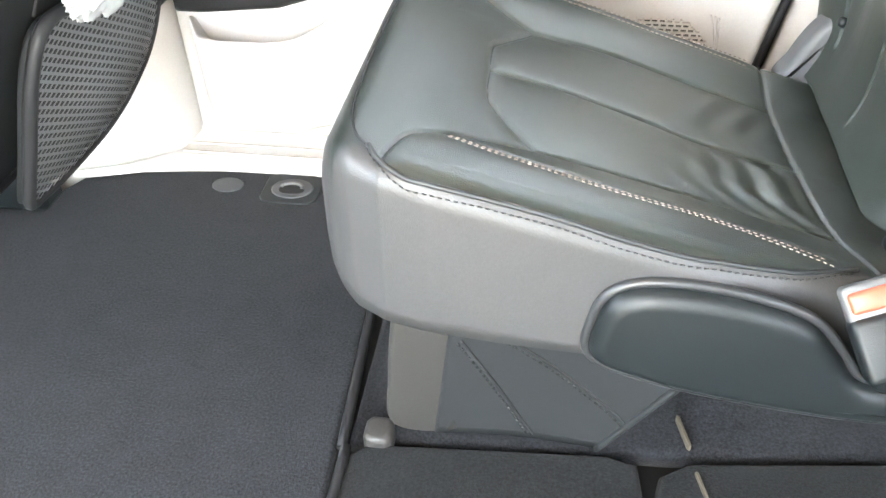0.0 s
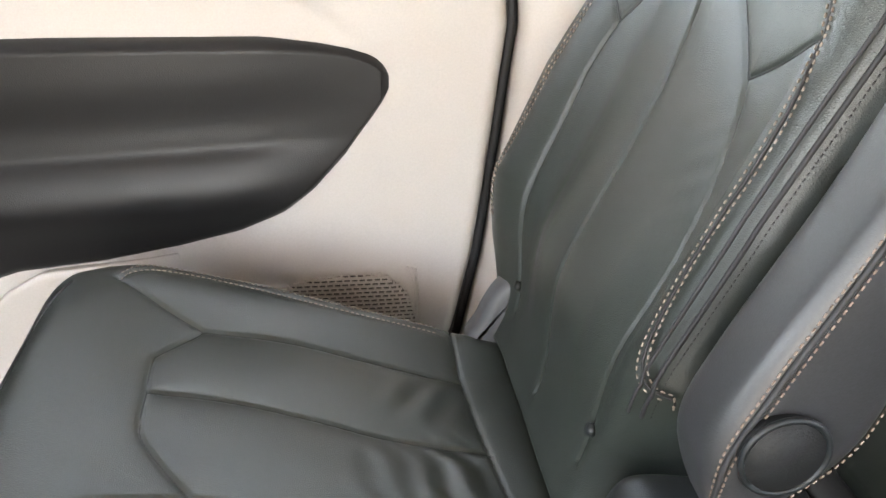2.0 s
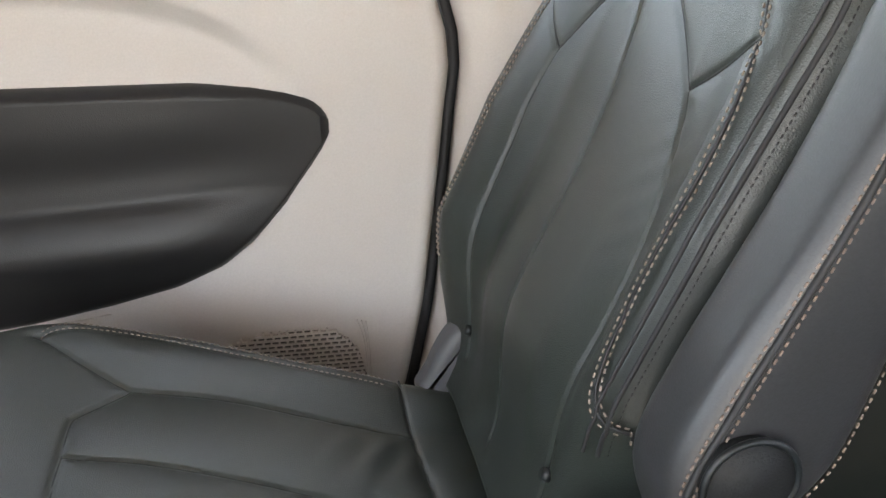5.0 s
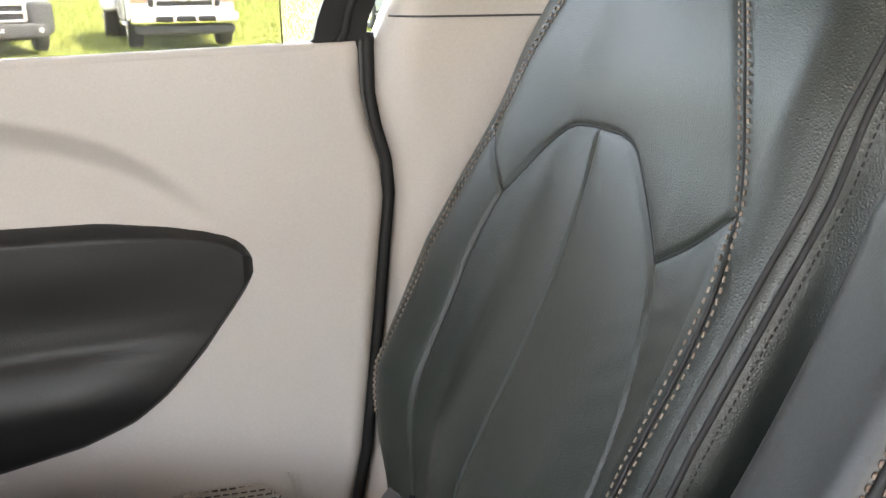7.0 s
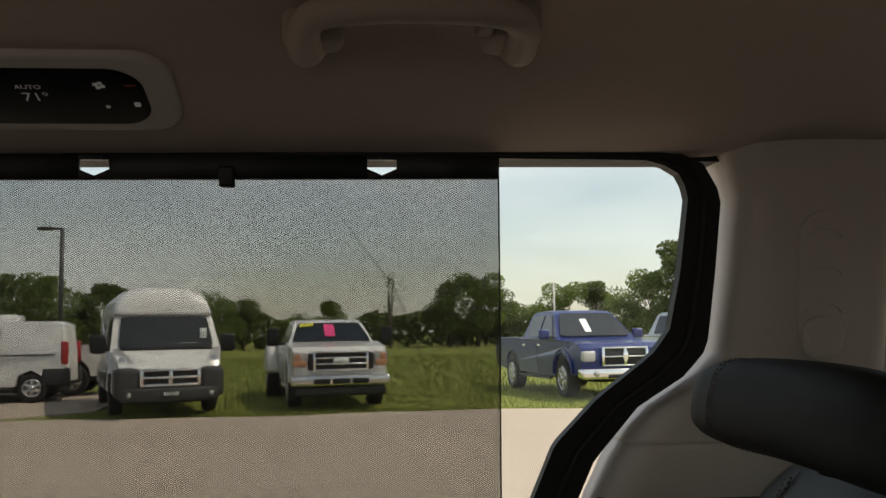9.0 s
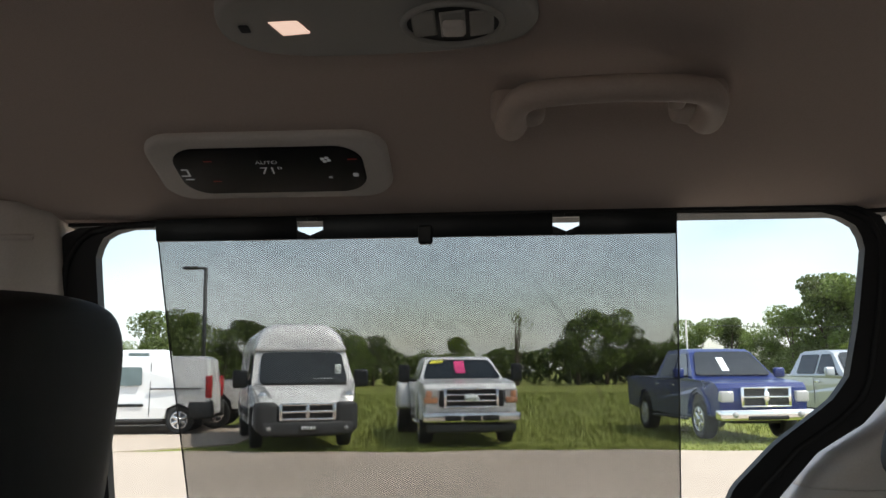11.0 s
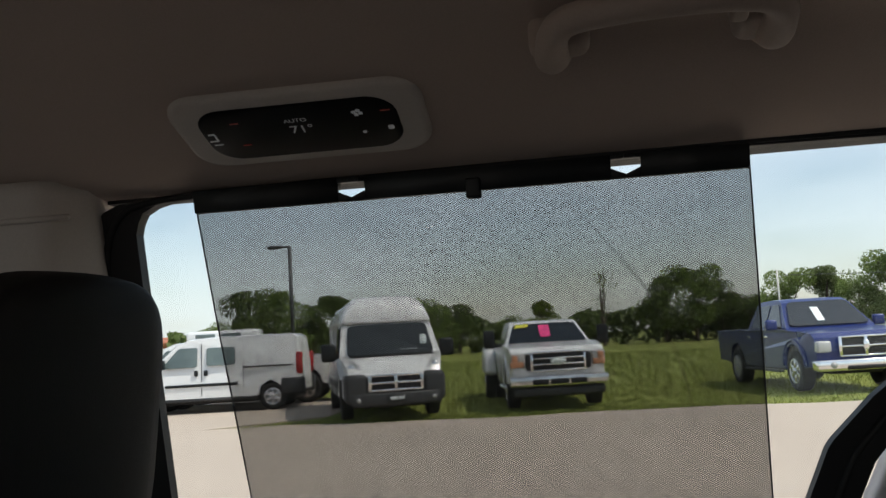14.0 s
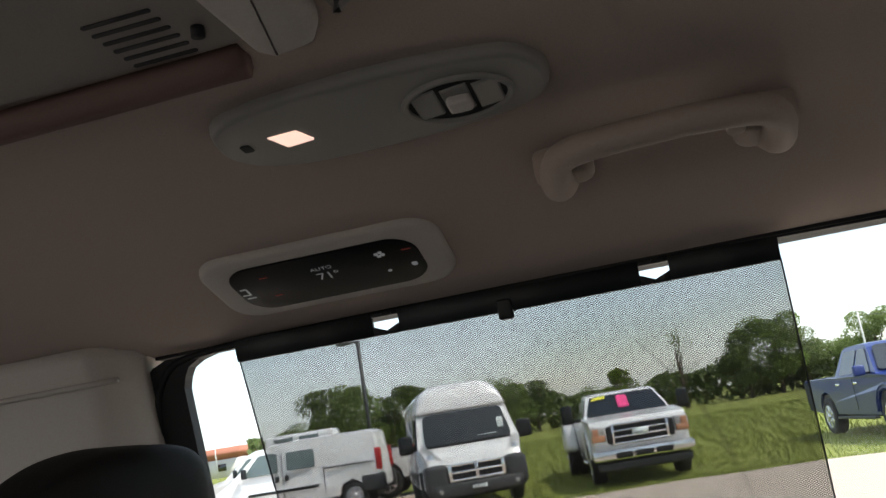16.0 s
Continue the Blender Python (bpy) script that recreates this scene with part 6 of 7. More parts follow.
def build_grass():
    rng = np.random.default_rng(3)
    n = 70000
    y = 16.5 + 42 * rng.random(n) ** 2.1
    x = (rng.random(n) * 2 - 1) * (6 + y * 0.62) + 2
    keep = ~((x < -5.0) & (y < 27))
    x, y = x[keep], y[keep]
    n = len(x)
    h = (0.03 + 0.13 * rng.random(n) ** 1.6) * (0.6 + 0.6 * smooth01(y, 17, 22))
    w = 0.006 + 0.010 * rng.random(n) + 0.0008 * (y - 16)
    a_ = rng.random(n) * math.pi
    lean = (rng.random((n, 2)) - 0.5) * 0.12
    base = np.c_[x, y, np.full(n, GROUND - 0.03)]
    dx, dy = np.cos(a_) * w, np.sin(a_) * w * 0.4
    v = np.empty((n, 3, 3))
    v[:, 0] = base + np.c_[-dx, -dy, np.zeros(n)]
    v[:, 1] = base + np.c_[dx, dy, np.zeros(n)]
    v[:, 2] = base + np.c_[lean, h]
    me = bpy.data.meshes.new("grass")
    me.from_pydata(v.reshape(-1, 3).tolist(), [], np.arange(3 * n).reshape(-1, 3).tolist())
    me.materials.append(BLADES)
    tagged(put("grass", me), "tall green meadow grass behind the lot", "grass", kind="stuff")


build_grass()

PAINT_WHITE = surface("paint_white", (0.78, 0.78, 0.77), 0.25, spec=0.5, grain=3, grain_amount=0.03, stain=0.8, stain_amount=0.06, coat=0.6)
PAINT_BLUE = surface("paint_blue", (0.005, 0.020, 0.125), 0.30, spec=0.35, grain=3, grain_amount=0.06, stain=0.8, stain_amount=0.08, coat=0.3)
PAINT_SILVER = surface("paint_silver", (0.50, 0.52, 0.54), 0.3, metal=0.4, grain=3, grain_amount=0.04, stain=0.8, stain_amount=0.06, coat=0.8)
BUMPER_DARK = surface("bumper_dark", (0.035, 0.036, 0.038), 0.6, grain=30, grain_amount=0.1)
TYRE = surface("tyre", (0.018, 0.018, 0.018), 0.85, grain=60, grain_amount=0.2)
LAMP_CLEAR = surface("lamp_clear", (0.40, 0.40, 0.39), 0.15, spec=0.8, grain=20, grain_amount=0.15)
LAMP_AMBER = surface("lamp_amber", (0.55, 0.25, 0.13), 0.2, spec=0.7, grain=20, grain_amount=0.1)
LAMP_RED = surface("lamp_red", (0.45, 0.02, 0.02), 0.2, spec=0.7, grain=20, grain_amount=0.1)
CARD_PINK = surface("card_pink", (0.85, 0.06, 0.25), 0.6, grain=20, grain_amount=0.05)
CARD_YELLOW = surface("card_yellow", (0.75, 0.70, 0.05), 0.6, grain=20, grain_amount=0.05)
CARD_WHITE = surface("card_white", (0.72, 0.78, 0.76), 0.6, grain=20, grain_amount=0.05)
PLATE = surface("plate_black", (0.02, 0.02, 0.02), 0.5, grain=20, grain_amount=0.1)


def car_loft(name, profile, half, material, parent, label="", arches=(), cuts=11, tuck=0.05):
    """A body panel set lofted across the car: the side outline (y along the car, z up) swept over its width; half(y, z): its half width there."""
    p = np.array(profile, float)
    n = len(p)
    ts = np.sin(np.linspace(-math.pi / 2, math.pi / 2, cuts))
    verts, faces = [], []
    cy, cz = p[:, 0].mean(), p[:, 1].mean()
    for t in ts:
        k = abs(t) ** 6
        for y, z in p:
            yy = y + (cy - y) * 0.02 * k
            zz = z + (cz - z) * tuck * k
            verts.append((t * half(y, z), yy, zz))
    for i in range(cuts - 1):
        for j in range(n):
            faces.append((i * n + j, i * n + (j + 1) % n, (i + 1) * n + (j + 1) % n, (i + 1) * n + j))
    faces += [tuple(range(n)), tuple((cuts - 1) * n + j for j in range(n))]
    me = link_mesh(name, verts, faces, material, False)
    return put(name, me, parent, label)


def car_panel(name, pts, parent, material, thick=0.015, label=""):
    """A flat panel with rounded corners laid through four points in space."""
    p = np.array(pts, float)
    loop = rounded_rect(0, 1, 0, 1, 0.10, 4)
    nrm = np.cross(p[1] - p[0], p[3] - p[0])
    nrm /= np.linalg.norm(nrm)
    def place(u, v, d):
        q = p[0] * (1 - u) * (1 - v) + p[1] * u * (1 - v) + p[2] * u * v + p[3] * (1 - u) * v
        return tuple(q + nrm * d)
    n = len(loop)
    verts = [place(u, v, -thick) for u, v in loop] + [place(u, v, thick) for u, v in loop]
    faces = [tuple(range(n)), tuple(range(n, 2 * n))] + [(i, (i + 1) % n, n + (i + 1) % n, n + i) for i in range(n)]
    return put(name, link_mesh(name, verts, faces, material, False), parent, label)


def car_wheel(parent, x, y, r, width, rim_mat, side):
    """A tyre with its rim as one wheel part; side: +1 or -1, the way it faces."""
    prof = [(0.60, -0.5), (0.93, -0.5), (1.0, -0.36), (1.0, 0.36), (0.93, 0.5), (0.60, 0.5)]
    seg, verts, faces = 28, [], []
    for i in range(seg):
        w = 2 * math.pi * i / seg
        for q, d in prof:
            verts.append((x + d * width, y + q * r * math.cos(w), GROUND_LOCAL + r + q * r * math.sin(w)))
    m = len(prof)
    for i in range(seg):
        for k in range(m):
            a_, b_ = i * m, ((i + 1) % seg) * m
            faces.append((a_ + k, a_ + (k + 1) % m, b_ + (k + 1) % m, b_ + k))
    wh = put("wheel", link_mesh("wheel", verts, faces, TYRE), parent, "black tyre")
    xx = x + side * width * 0.30
    b = cyl_bm(0.62 * r, 0.62 * r, width * 0.3, 28, pose(xx, y, GROUND_LOCAL + r, 0, 90, 0))
    rim = part("rim", b, RIM_DARK, wh, "", False)
    for k in range(6):
        w = 2 * math.pi * k / 6
        m_ = pose(xx + side * width * 0.16, y, GROUND_LOCAL + r, math.degrees(w), 0, 0)
        part("spoke", box_bm(-0.012, 0.012, -0.045 * r / 0.4, 0.045 * r / 0.4, 0.02, 0.60 * r, 0.006, 1, m_), rim_mat, wh)
    ringp = [(xx + side * width * 0.15, y + 0.59 * r * math.cos(w), GROUND_LOCAL + r + 0.59 * r * math.sin(w)) for w in np.linspace(0, 6.283, 28, endpoint=False)]
    put("rim_lip", tube_mesh("rim_lip", ringp, 0.022, rim_mat, 6, True), wh)
    part("hub_cap", cyl_bm(0.16 * r, 0.16 * r, 0.05, 16, pose(xx + side * width * 0.2, y, GROUND_LOCAL + r, 0, 90, 0)), rim_mat, wh)
    return wh


RIM_DARK = surface("rim_dark", (0.10, 0.10, 0.105), 0.4, metal=0.6, grain=30, grain_amount=0.1)
RIM_BRIGHT = surface("rim_bright", (0.55, 0.55, 0.56), 0.25, metal=0.9, grain=30, grain_amount=0.1)
GROUND_LOCAL = 0.0


def car_bars(parent, x0, x1, y, z0, z1, rows, mat_bar, mat_back, cols=(), name="grille"):
    g = part(name, box_bm(x0, x1, y, y + 0.05, z0, z1, 0.02), mat_back, parent, "dark grille opening")
    for i in range(rows + 1):
        z = z0 + (z1 - z0) * i / rows
        part("bar", box_bm(x0 - 0.01, x1 + 0.01, y - 0.03, y + 0.02, z - 0.018, z + 0.018, 0.008, 1), mat_bar, g)
    for x in cols:
        part("bar", box_bm(x - 0.03, x + 0.03, y - 0.032, y + 0.02, z0, z1, 0.008, 1), mat_bar, g)
    return g


def build_pickup(name, label, paint, wide, dually=False, cards=True, chrome_style=1, bed=True):
    """A crew-cab pickup facing -y; its front bumper lies at y 0."""
    t = thing(name, label, "pickup truck")
    L, W, H = (6.4, 1.01, 1.76) if dually else (5.8, 1.0, 1.90)
    belt, hood = (1.17, 1.24) if dually else (1.20, 1.20)
    def half(y, z):
        w = W - 0.02 - 0.07 * max(0, 0.9 - z) * (z < 0.9)
        w -= 0.06 * smooth01(y, 0.6, 0.0)
        return float(w)
    body = [(0.10, 0.50), (0.06, 0.80), (0.10, hood - 0.14), (0.22, hood - 0.04), (0.7, hood), (1.45, hood + 0.05), (1.55, belt + 0.06), (3.75, belt + 0.06), (3.85, belt + 0.08), (L, belt + 0.08), (L, 0.55), (4.95, 0.48),
            (4.90, 0.72), (4.70, 0.92), (4.45, 0.98), (4.20, 0.92), (4.0, 0.72), (3.95, 0.45), (1.55, 0.42), (1.50, 0.70), (1.32, 0.90), (1.05, 0.97), (0.80, 0.90), (0.62, 0.70), (0.58, 0.48)]
    bd = car_loft("body", body, half, paint, t, "", tuck=0.03)
    def half_cab(y, z):
        return W - 0.06 - 0.30 * max(z - belt, 0) / 0.8
    cab = [(1.35, belt + 0.02), (1.42, belt + 0.06), (2.10, H - 0.09), (2.30, H - 0.02), (2.7, H), (3.35, H - 0.02), (3.52, H - 0.08), (3.75, belt + 0.02)]
    car_loft("cab", cab, half_cab, paint, t, "", tuck=0.04)
    zt, zb = H - 0.10, belt + 0.09
    wt, wb = half_cab(0, zt) - 0.09, half_cab(0, zb) - 0.06
    ws = car_panel("windscreen", [(-wb, 1.44, zb), (wb, 1.44, zb), (wt, 2.05, zt), (-wt, 2.05, zt)], t, CAR_GLASS, 0.03, "dark reflecting windscreen")
    for s in (-1, 1):
        for y0, y1, y2, y3 in ((1.70, 2.55, 2.55, 2.18), (2.64, 3.42, 3.38, 2.64)):
            car_panel("side_window", [(s * (half_cab(0, zb) + 0.006), y0, zb), (s * (half_cab(0, zb) + 0.006), y1, zb), (s * (half_cab(0, zt) + 0.012), y2, zt - 0.02), (s * (half_cab(0, zt) + 0.012), y3, zt - 0.02)], t, CAR_GLASS, 0.012)
        car_panel("door_gap", [(s * (W - 0.018), 2.58, 0.55), (s * (W - 0.018), 2.595, 0.55), (s * (W - 0.018), 2.595, belt), (s * (W - 0.018), 2.58, belt)], t, RUBBER, 0.004)
        for yy in (2.42, 3.45):
            part("door_handle", box_bm(s * (W - 0.01) - 0.02, s * (W - 0.01) + 0.02, yy - 0.10, yy + 0.10, belt - 0.12, belt - 0.07, 0.012), CHROME if not dually else paint, t, "door handle")
        mx = s * (W + (0.24 if dually else 0.14))
        mr = part("mirror", box_bm(mx - 0.12, mx + 0.12, 1.62, 1.74, belt + 0.04, belt + (0.42 if dually else 0.26), 0.04, 3), SHELL_BLACK if dually else paint, t, "black door mirror")
        part("mirror_arm", box_bm(min(s * (W - 0.08), mx), max(s * (W - 0.08), mx), 1.66, 1.71, belt + 0.06, belt + 0.12, 0.01, 1), SHELL_BLACK, mr)
        lx = s * (W - (0.20 if dually else 0.22))
        lm = part("headlight", box_bm(lx - 0.14, lx + 0.14, 0.02, 0.30, hood - 0.42, hood - (0.14 if dually else 0.20), 0.04, 3), LAMP_CLEAR, t, "headlight")
        if dually:
            part("turn_signal", box_bm(lx - 0.13 + 0.02 * s, lx + 0.13, 0.0, 0.10, hood - 0.41, hood - 0.30, 0.02, 2), LAMP_AMBER, lm, "amber turn signal")
            part("turn_signal", box_bm(lx + s * 0.05 - 0.06, lx + s * 0.05 + 0.06, 0.0, 0.10, hood - 0.30, hood - 0.17, 0.02, 2), LAMP_AMBER, lm, "amber turn signal")
        for yy in (1.06, 4.45):
            car_wheel(t, s * (W - 0.16), yy, 0.41, 0.27, RIM_BRIGHT, s)
        if dually:
            car_wheel(t, s * (W + 0.10), 4.45, 0.41, 0.25, RIM_BRIGHT, s)
            fl = [(3.75, 0.60), (3.85, 0.88), (4.05, 1.06), (4.45, 1.12), (4.85, 1.06), (5.05, 0.88), (5.15, 0.60)]
            arch = [(s * (W + 0.11), y, z) for y, z in spline(fl, 30)]
            put("fender", tube_mesh("fender", arch, 0.15, paint, 12), t, "flared rear fender")
        flare = spline([(0.52, 0.52), (0.58, 0.78), (0.78, 0.96), (1.06, 1.03), (1.34, 0.96), (1.54, 0.76), (1.60, 0.50)], 30)
        put("wheel_arch", tube_mesh("wheel_arch", [(s * (W - 0.03), y, z) for y, z in flare], 0.035, paint, 8), t)
        part("step", box_bm(s * (W - 0.04) - 0.05, s * (W - 0.04) + 0.05, 1.75, 3.85, 0.36, 0.42, 0.015, 2), CHROME if dually else BUMPER_DARK, t, "side step")
        part("wheel_well", box_bm(min(s * (W - 0.08), s * 0.3), max(s * (W - 0.08), s * 0.3), 0.55, 1.58, 0.50, 0.92, 0.05), RUBBER, t)
        part("wheel_well", box_bm(min(s * (W - 0.08), s * 0.3), max(s * (W - 0.08), s * 0.3), 3.96, 4.94, 0.50, 0.92, 0.05), RUBBER, t)
    bz = (0.40, 0.66) if dually else (0.42, 0.64)
    bp = part("bumper", box_bm(-W + 0.02, W - 0.02, -0.08, 0.22, bz[0] + (0.06 if dually else 0), bz[1], 0.05, 3), CHROME, t, "chrome front bumper")
    if dually:
        for x0, x1 in ((-0.55, -0.22), (-0.18, 0.18), (0.22, 0.55)):
            part("bumper_slot", box_bm(x0, x1, -0.095, -0.06, 0.50, 0.60, 0.02, 2), RUBBER, bp)
        part("air_dam", box_bm(-W + 0.1, W - 0.1, 0.0, 0.2, 0.27, 0.44, 0.04, 2), BUMPER_DARK, t)
        g = car_bars(t, -0.56, 0.56, 0.01, 0.76, 1.10, 3, CHROME, RUBBER, (-0.53, 0.53))
        for s in (-1, 1):
            part("nostril", box_bm(s * 0.60 - 0.055, s * 0.60 + 0.055, -0.03, 0.05, 0.76, 1.08, 0.03, 2), RUBBER, g)
        part("emblem", cyl_bm(0.5, 0.5, 0.03, 32, pose(0, -0.035, 0.93, 90, 0, 0) @ Matrix.Diagonal((0.32, 0.15, 1, 1))), CARD_WHITE, g, "pale oval emblem")
    else:
        g = car_bars(t, -0.50, 0.50, 0.0, 0.70, 1.06, 2, CHROME, RUBBER, (-0.49, 0.0, 0.49))
        part("emblem", box_bm(-0.06, 0.06, -0.06, 0.0, 0.80, 0.98, 0.03, 3), CHROME, g, "chrome shield emblem")
        part("bumper_slot", box_bm(-0.42, 0.42, -0.095, -0.06, 0.44, 0.52, 0.02, 2), RUBBER, bp)
        for s in (-1, 1):
            part("fog_lamp", cyl_bm(0.06, 0.06, 0.05, 20, pose(s * 0.68, -0.08, 0.54, 90, 0, 0)), LAMP_CLEAR, bp)
    if cards:
        def on_ws(u, v, d=-0.045):
            y = 1.44 + (2.05 - 1.44) * v
            z = zb + (zt - zb) * v
            return (u, y + d * 0.6, z - d * 0.6)
        if dually:
            put("window_card", slab_mesh("window_card", rounded_rect(-0.13, 0.10, 0.28, 0.90, 0.05), lambda u, v, d: on_ws(u, v, -0.045 - d), 0, 0.01, 0.001, CARD_PINK), ws, "pink sale card")
            put("window_card", slab_mesh("window_card", closed([(-0.66, 0.78), (-0.36, 0.84), (-0.34, 0.98), (-0.62, 0.95)], 30, False), lambda u, v, d: on_ws(u, v, -0.045 - d), 0, 0.01, 0.001, CARD_YELLOW), ws, "yellow sticker")
        else:
            put("window_card", slab_mesh("window_card", rounded_rect(-0.22, -0.06, 0.15, 0.72, 0.02), lambda u, v, d: on_ws(u, v, -0.045 - d), 0, 0.01, 0.001, CARD_WHITE), ws, "white paper card")
    # black slab on the closed bed, painting the shade inside an open one
    part("bed_shade", box_bm(-W + 0.2, W - 0.2, 3.92, L - 0.1, belt + 0.06, belt + 0.085, 0.002, 1), RUBBER, t)
    part("chassis", box_bm(-0.5, 0.5, 0.4, L - 0.3, 0.34, 0.6, 0.03), RUBBER, t)
    return t


def build_high_van():
    """A tall cargo van facing -y, with a bulging high roof."""
    t = thing("cargo_van", "white high-roof cargo van with dark bumper", "van")
    W = 1.0
    def half(y, z):
        w = W - 0.11 * max(z - 1.25, 0) / 0.75 - 0.03
        w -= 0.13 * smooth01(y, 0.60, 0.0)
        return float(w)
    side = [(0.14, 0.42), (0.06, 0.62), (0.06, 0.86), (0.16, 1.00), (0.34, 1.12), (0.58, 1.21), (1.14, 1.86), (1.26, 1.95), (5.5, 1.98), (5.6, 1.9), (5.6, 0.5), (4.95, 0.45), (4.9, 0.72), (4.6, 0.85), (4.3, 0.72), (4.25, 0.42), (1.55, 0.42), (1.5, 0.70), (1.15, 0.86), (0.8, 0.70), (0.75, 0.45)]
    bd = car_loft("body", side, half, PAINT_WHITE, t, tuck=0.03, cuts=17)
    # raised roof: swells forward over the windscreen, with rounded shoulders
    xs, ys = np.linspace(-1, 1, 29), np.concatenate([1.08 + 0.62 * (1 - np.cos(np.linspace(0, math.pi / 2, 12))), np.linspace(1.95, 5.55, 8)])
    rows = []
    for y in ys:
        k = min((y - 1.08) / 0.62, 1.0)
        up = 1.95 + 0.47 * max(1 - (1 - k) ** 3, 0) ** 0.5 - 0.10 * float(smooth01(y, 4.6, 5.6))
        row = []
        for x in xs:
            e_ = (1 - abs(x) ** 4.5) ** 0.5
            row.append((x * (0.885 - 0.03 * e_ + 0.02 * float(smooth01(y, 1.0, 1.8))), y, 1.90 + (up - 1.90) * e_ + 0.012 * math.exp(-((abs(x) - 0.55) / 0.05) ** 2) * k))
        rows.append(row)
    cap = put("roof_cap", grid_mesh("roof_cap", np.array(rows), PAINT_WHITE, (0, 0, -0.03)), t, "raised white roof cap")
    part("cap_front", box_bm(-0.84, 0.84, 1.07, 1.25, 1.86, 1.97, 0.03, 2), PAINT_WHITE, cap)
    put("roof_joint", tube_mesh("roof_joint", [(x, 1.085 + 0.05 * x * x, 1.945) for x in np.linspace(-0.88, 0.88, 16)], 0.014, GREY_PLASTIC), t)
    zb, zt = 1.23, 1.82
    wb, wt = 0.83, 0.765
    ws = car_panel("windscreen", [(-wb, 0.575, zb), (wb, 0.575, zb), (wt, 1.09, zt), (-wt, 1.09, zt)], t, CAR_GLASS, 0.025, "dark reflecting windscreen")
    put("screen_seal", tube_mesh("screen_seal", [(x, 0.56, zb - 0.01) for x in np.linspace(-wb, wb, 8)], 0.020, RUBBER, 6), ws)
    for x0 in (-0.42, 0.20):
        put("wiper", tube_mesh("wiper", spline([(x0, 0.55, zb + 0.005), (x0 + 0.25, 0.60, zb + 0.06), (x0 + 0.52, 0.62, zb + 0.08)], 8), 0.010, RUBBER, 6), ws, "black wiper")
    for s in (-1, 1):
        x_, x2 = s * (half(1.2, 1.3) + 0.012), s * (half(1.2, 1.8) + 0.012)
        car_panel("side_window", [(x_, 0.98, 1.24), (x_, 1.9, 1.24), (x2, 1.9, 1.80), (x2, 1.36, 1.80)], t, CAR_GLASS, 0.012)
        for y0 in (2.0, 3.3):
            car_panel("door_gap", [(s * (W - 0.022), y0, 0.5), (s * (W - 0.022), y0 + 0.02, 0.5), (s * (W - 0.10), y0 + 0.02, 1.90), (s * (W - 0.10), y0, 1.90)], t, RUBBER, 0.006)
        mx = s * (W + 0.16)
        mr = part("mirror", box_bm(mx - 0.14, mx + 0.14, 0.92, 1.08, 1.15, 1.50, 0.06, 4), SHELL_BLACK, t, "black door mirror")
        part("mirror_arm", box_bm(min(s * 0.9, mx), max(s * 0.9, mx), 0.98, 1.05, 1.20, 1.32, 0.015, 1), SHELL_BLACK, mr)
        lp = [(s * 0.60, 0.15, 0.98), (s * 0.88, 0.22, 0.90), (s * 0.93, 0.58, 1.24), (s * 0.80, 0.46, 1.22)]
        hl = car_panel("headlight", lp if s > 0 else [lp[1], lp[0], lp[3], lp[2]], t, LAMP_CLEAR, 0.03, "headlight")
        part("lamp_bowl", cyl_bm(0.075, 0.06, 0.04, 20, pose(s * 0.79, 0.22, 1.03, 70, 0, 0)), CHROME, hl)
        for yy in (1.15, 4.6):
            car_wheel(t, s * (W - 0.16), yy, 0.345, 0.22, RIM_DARK, s)
        part("cheek", box_bm(s * 0.72 - 0.21, s * 0.72 + 0.21, -0.03, 0.70, 0.34, 0.90, 0.10, 4), BUMPER_DARK, t, "dark bumper corner")
        part("wheel_well", box_bm(min(s * 0.92, s * 0.3), max(s * 0.92, s * 0.3), 0.76, 1.53, 0.4, 0.80, 0.05), RUBBER, t)
        part("side_molding", box_bm(s * 0.975 - 0.02, s * 0.975 + 0.02, 1.6, 4.2, 0.60, 0.74, 0.01, 1), BUMPER_DARK, t)
        part("arch_trim", box_bm(s * 0.965 - 0.03, s * 0.965 + 0.03, 0.68, 0.80, 0.36, 0.80, 0.02, 2), BUMPER_DARK, t)
    bp = part("bumper", box_bm(-0.84, 0.84, -0.05, 0.35, 0.29, 0.55, 0.06, 3), BUMPER_DARK, t, "dark grey bumper")
    g = part("grille", box_bm(-0.47, 0.47, 0.0, 0.06, 0.57, 0.87, 0.04, 3), RUBBER, t, "dark grille opening")
    for z in (0.585, 0.72, 0.855):
        part("bar", box_bm(-0.50, 0.50, -0.035, 0.02, z - 0.024, z + 0.024, 0.012, 2), CHROME, g)
    for x in (-0.485, 0.0, 0.485):
        part("bar", box_bm(x - 0.035, x + 0.035, -0.037, 0.02, 0.585, 0.855, 0.012, 2), CHROME, g)
    for z in (0.65, 0.79):
        for x in np.linspace(-0.38, 0.38, 9):
            if abs(x) > 0.06:
                part("fin", box_bm(x - 0.006, x + 0.006, -0.008, 0.01, z - 0.05, z + 0.05), GREY_PLASTIC, g)
    pl = part("plate", box_bm(-0.16, 0.16, -0.075, -0.045, 0.36, 0.50, 0.01, 1), PLATE, bp, "black front plate")
    for k in range(5):
        part("mark", box_bm(-0.125 + 0.055 * k, -0.087 + 0.055 * k, -0.080, -0.072, 0.40, 0.465, 0.002, 1), CARD_WHITE, pl)
    part("dash_paper", box_bm(0.18, 0.56, 0.62, 0.66, 1.29, 1.33, 0.004, 1, None), CARD_WHITE, t)
    part("window_card", box_bm(0.60, 0.72, 0.70, 0.72, 1.40, 1.60, 0.004, 1, None), CARD_WHITE, ws, "white paper card")
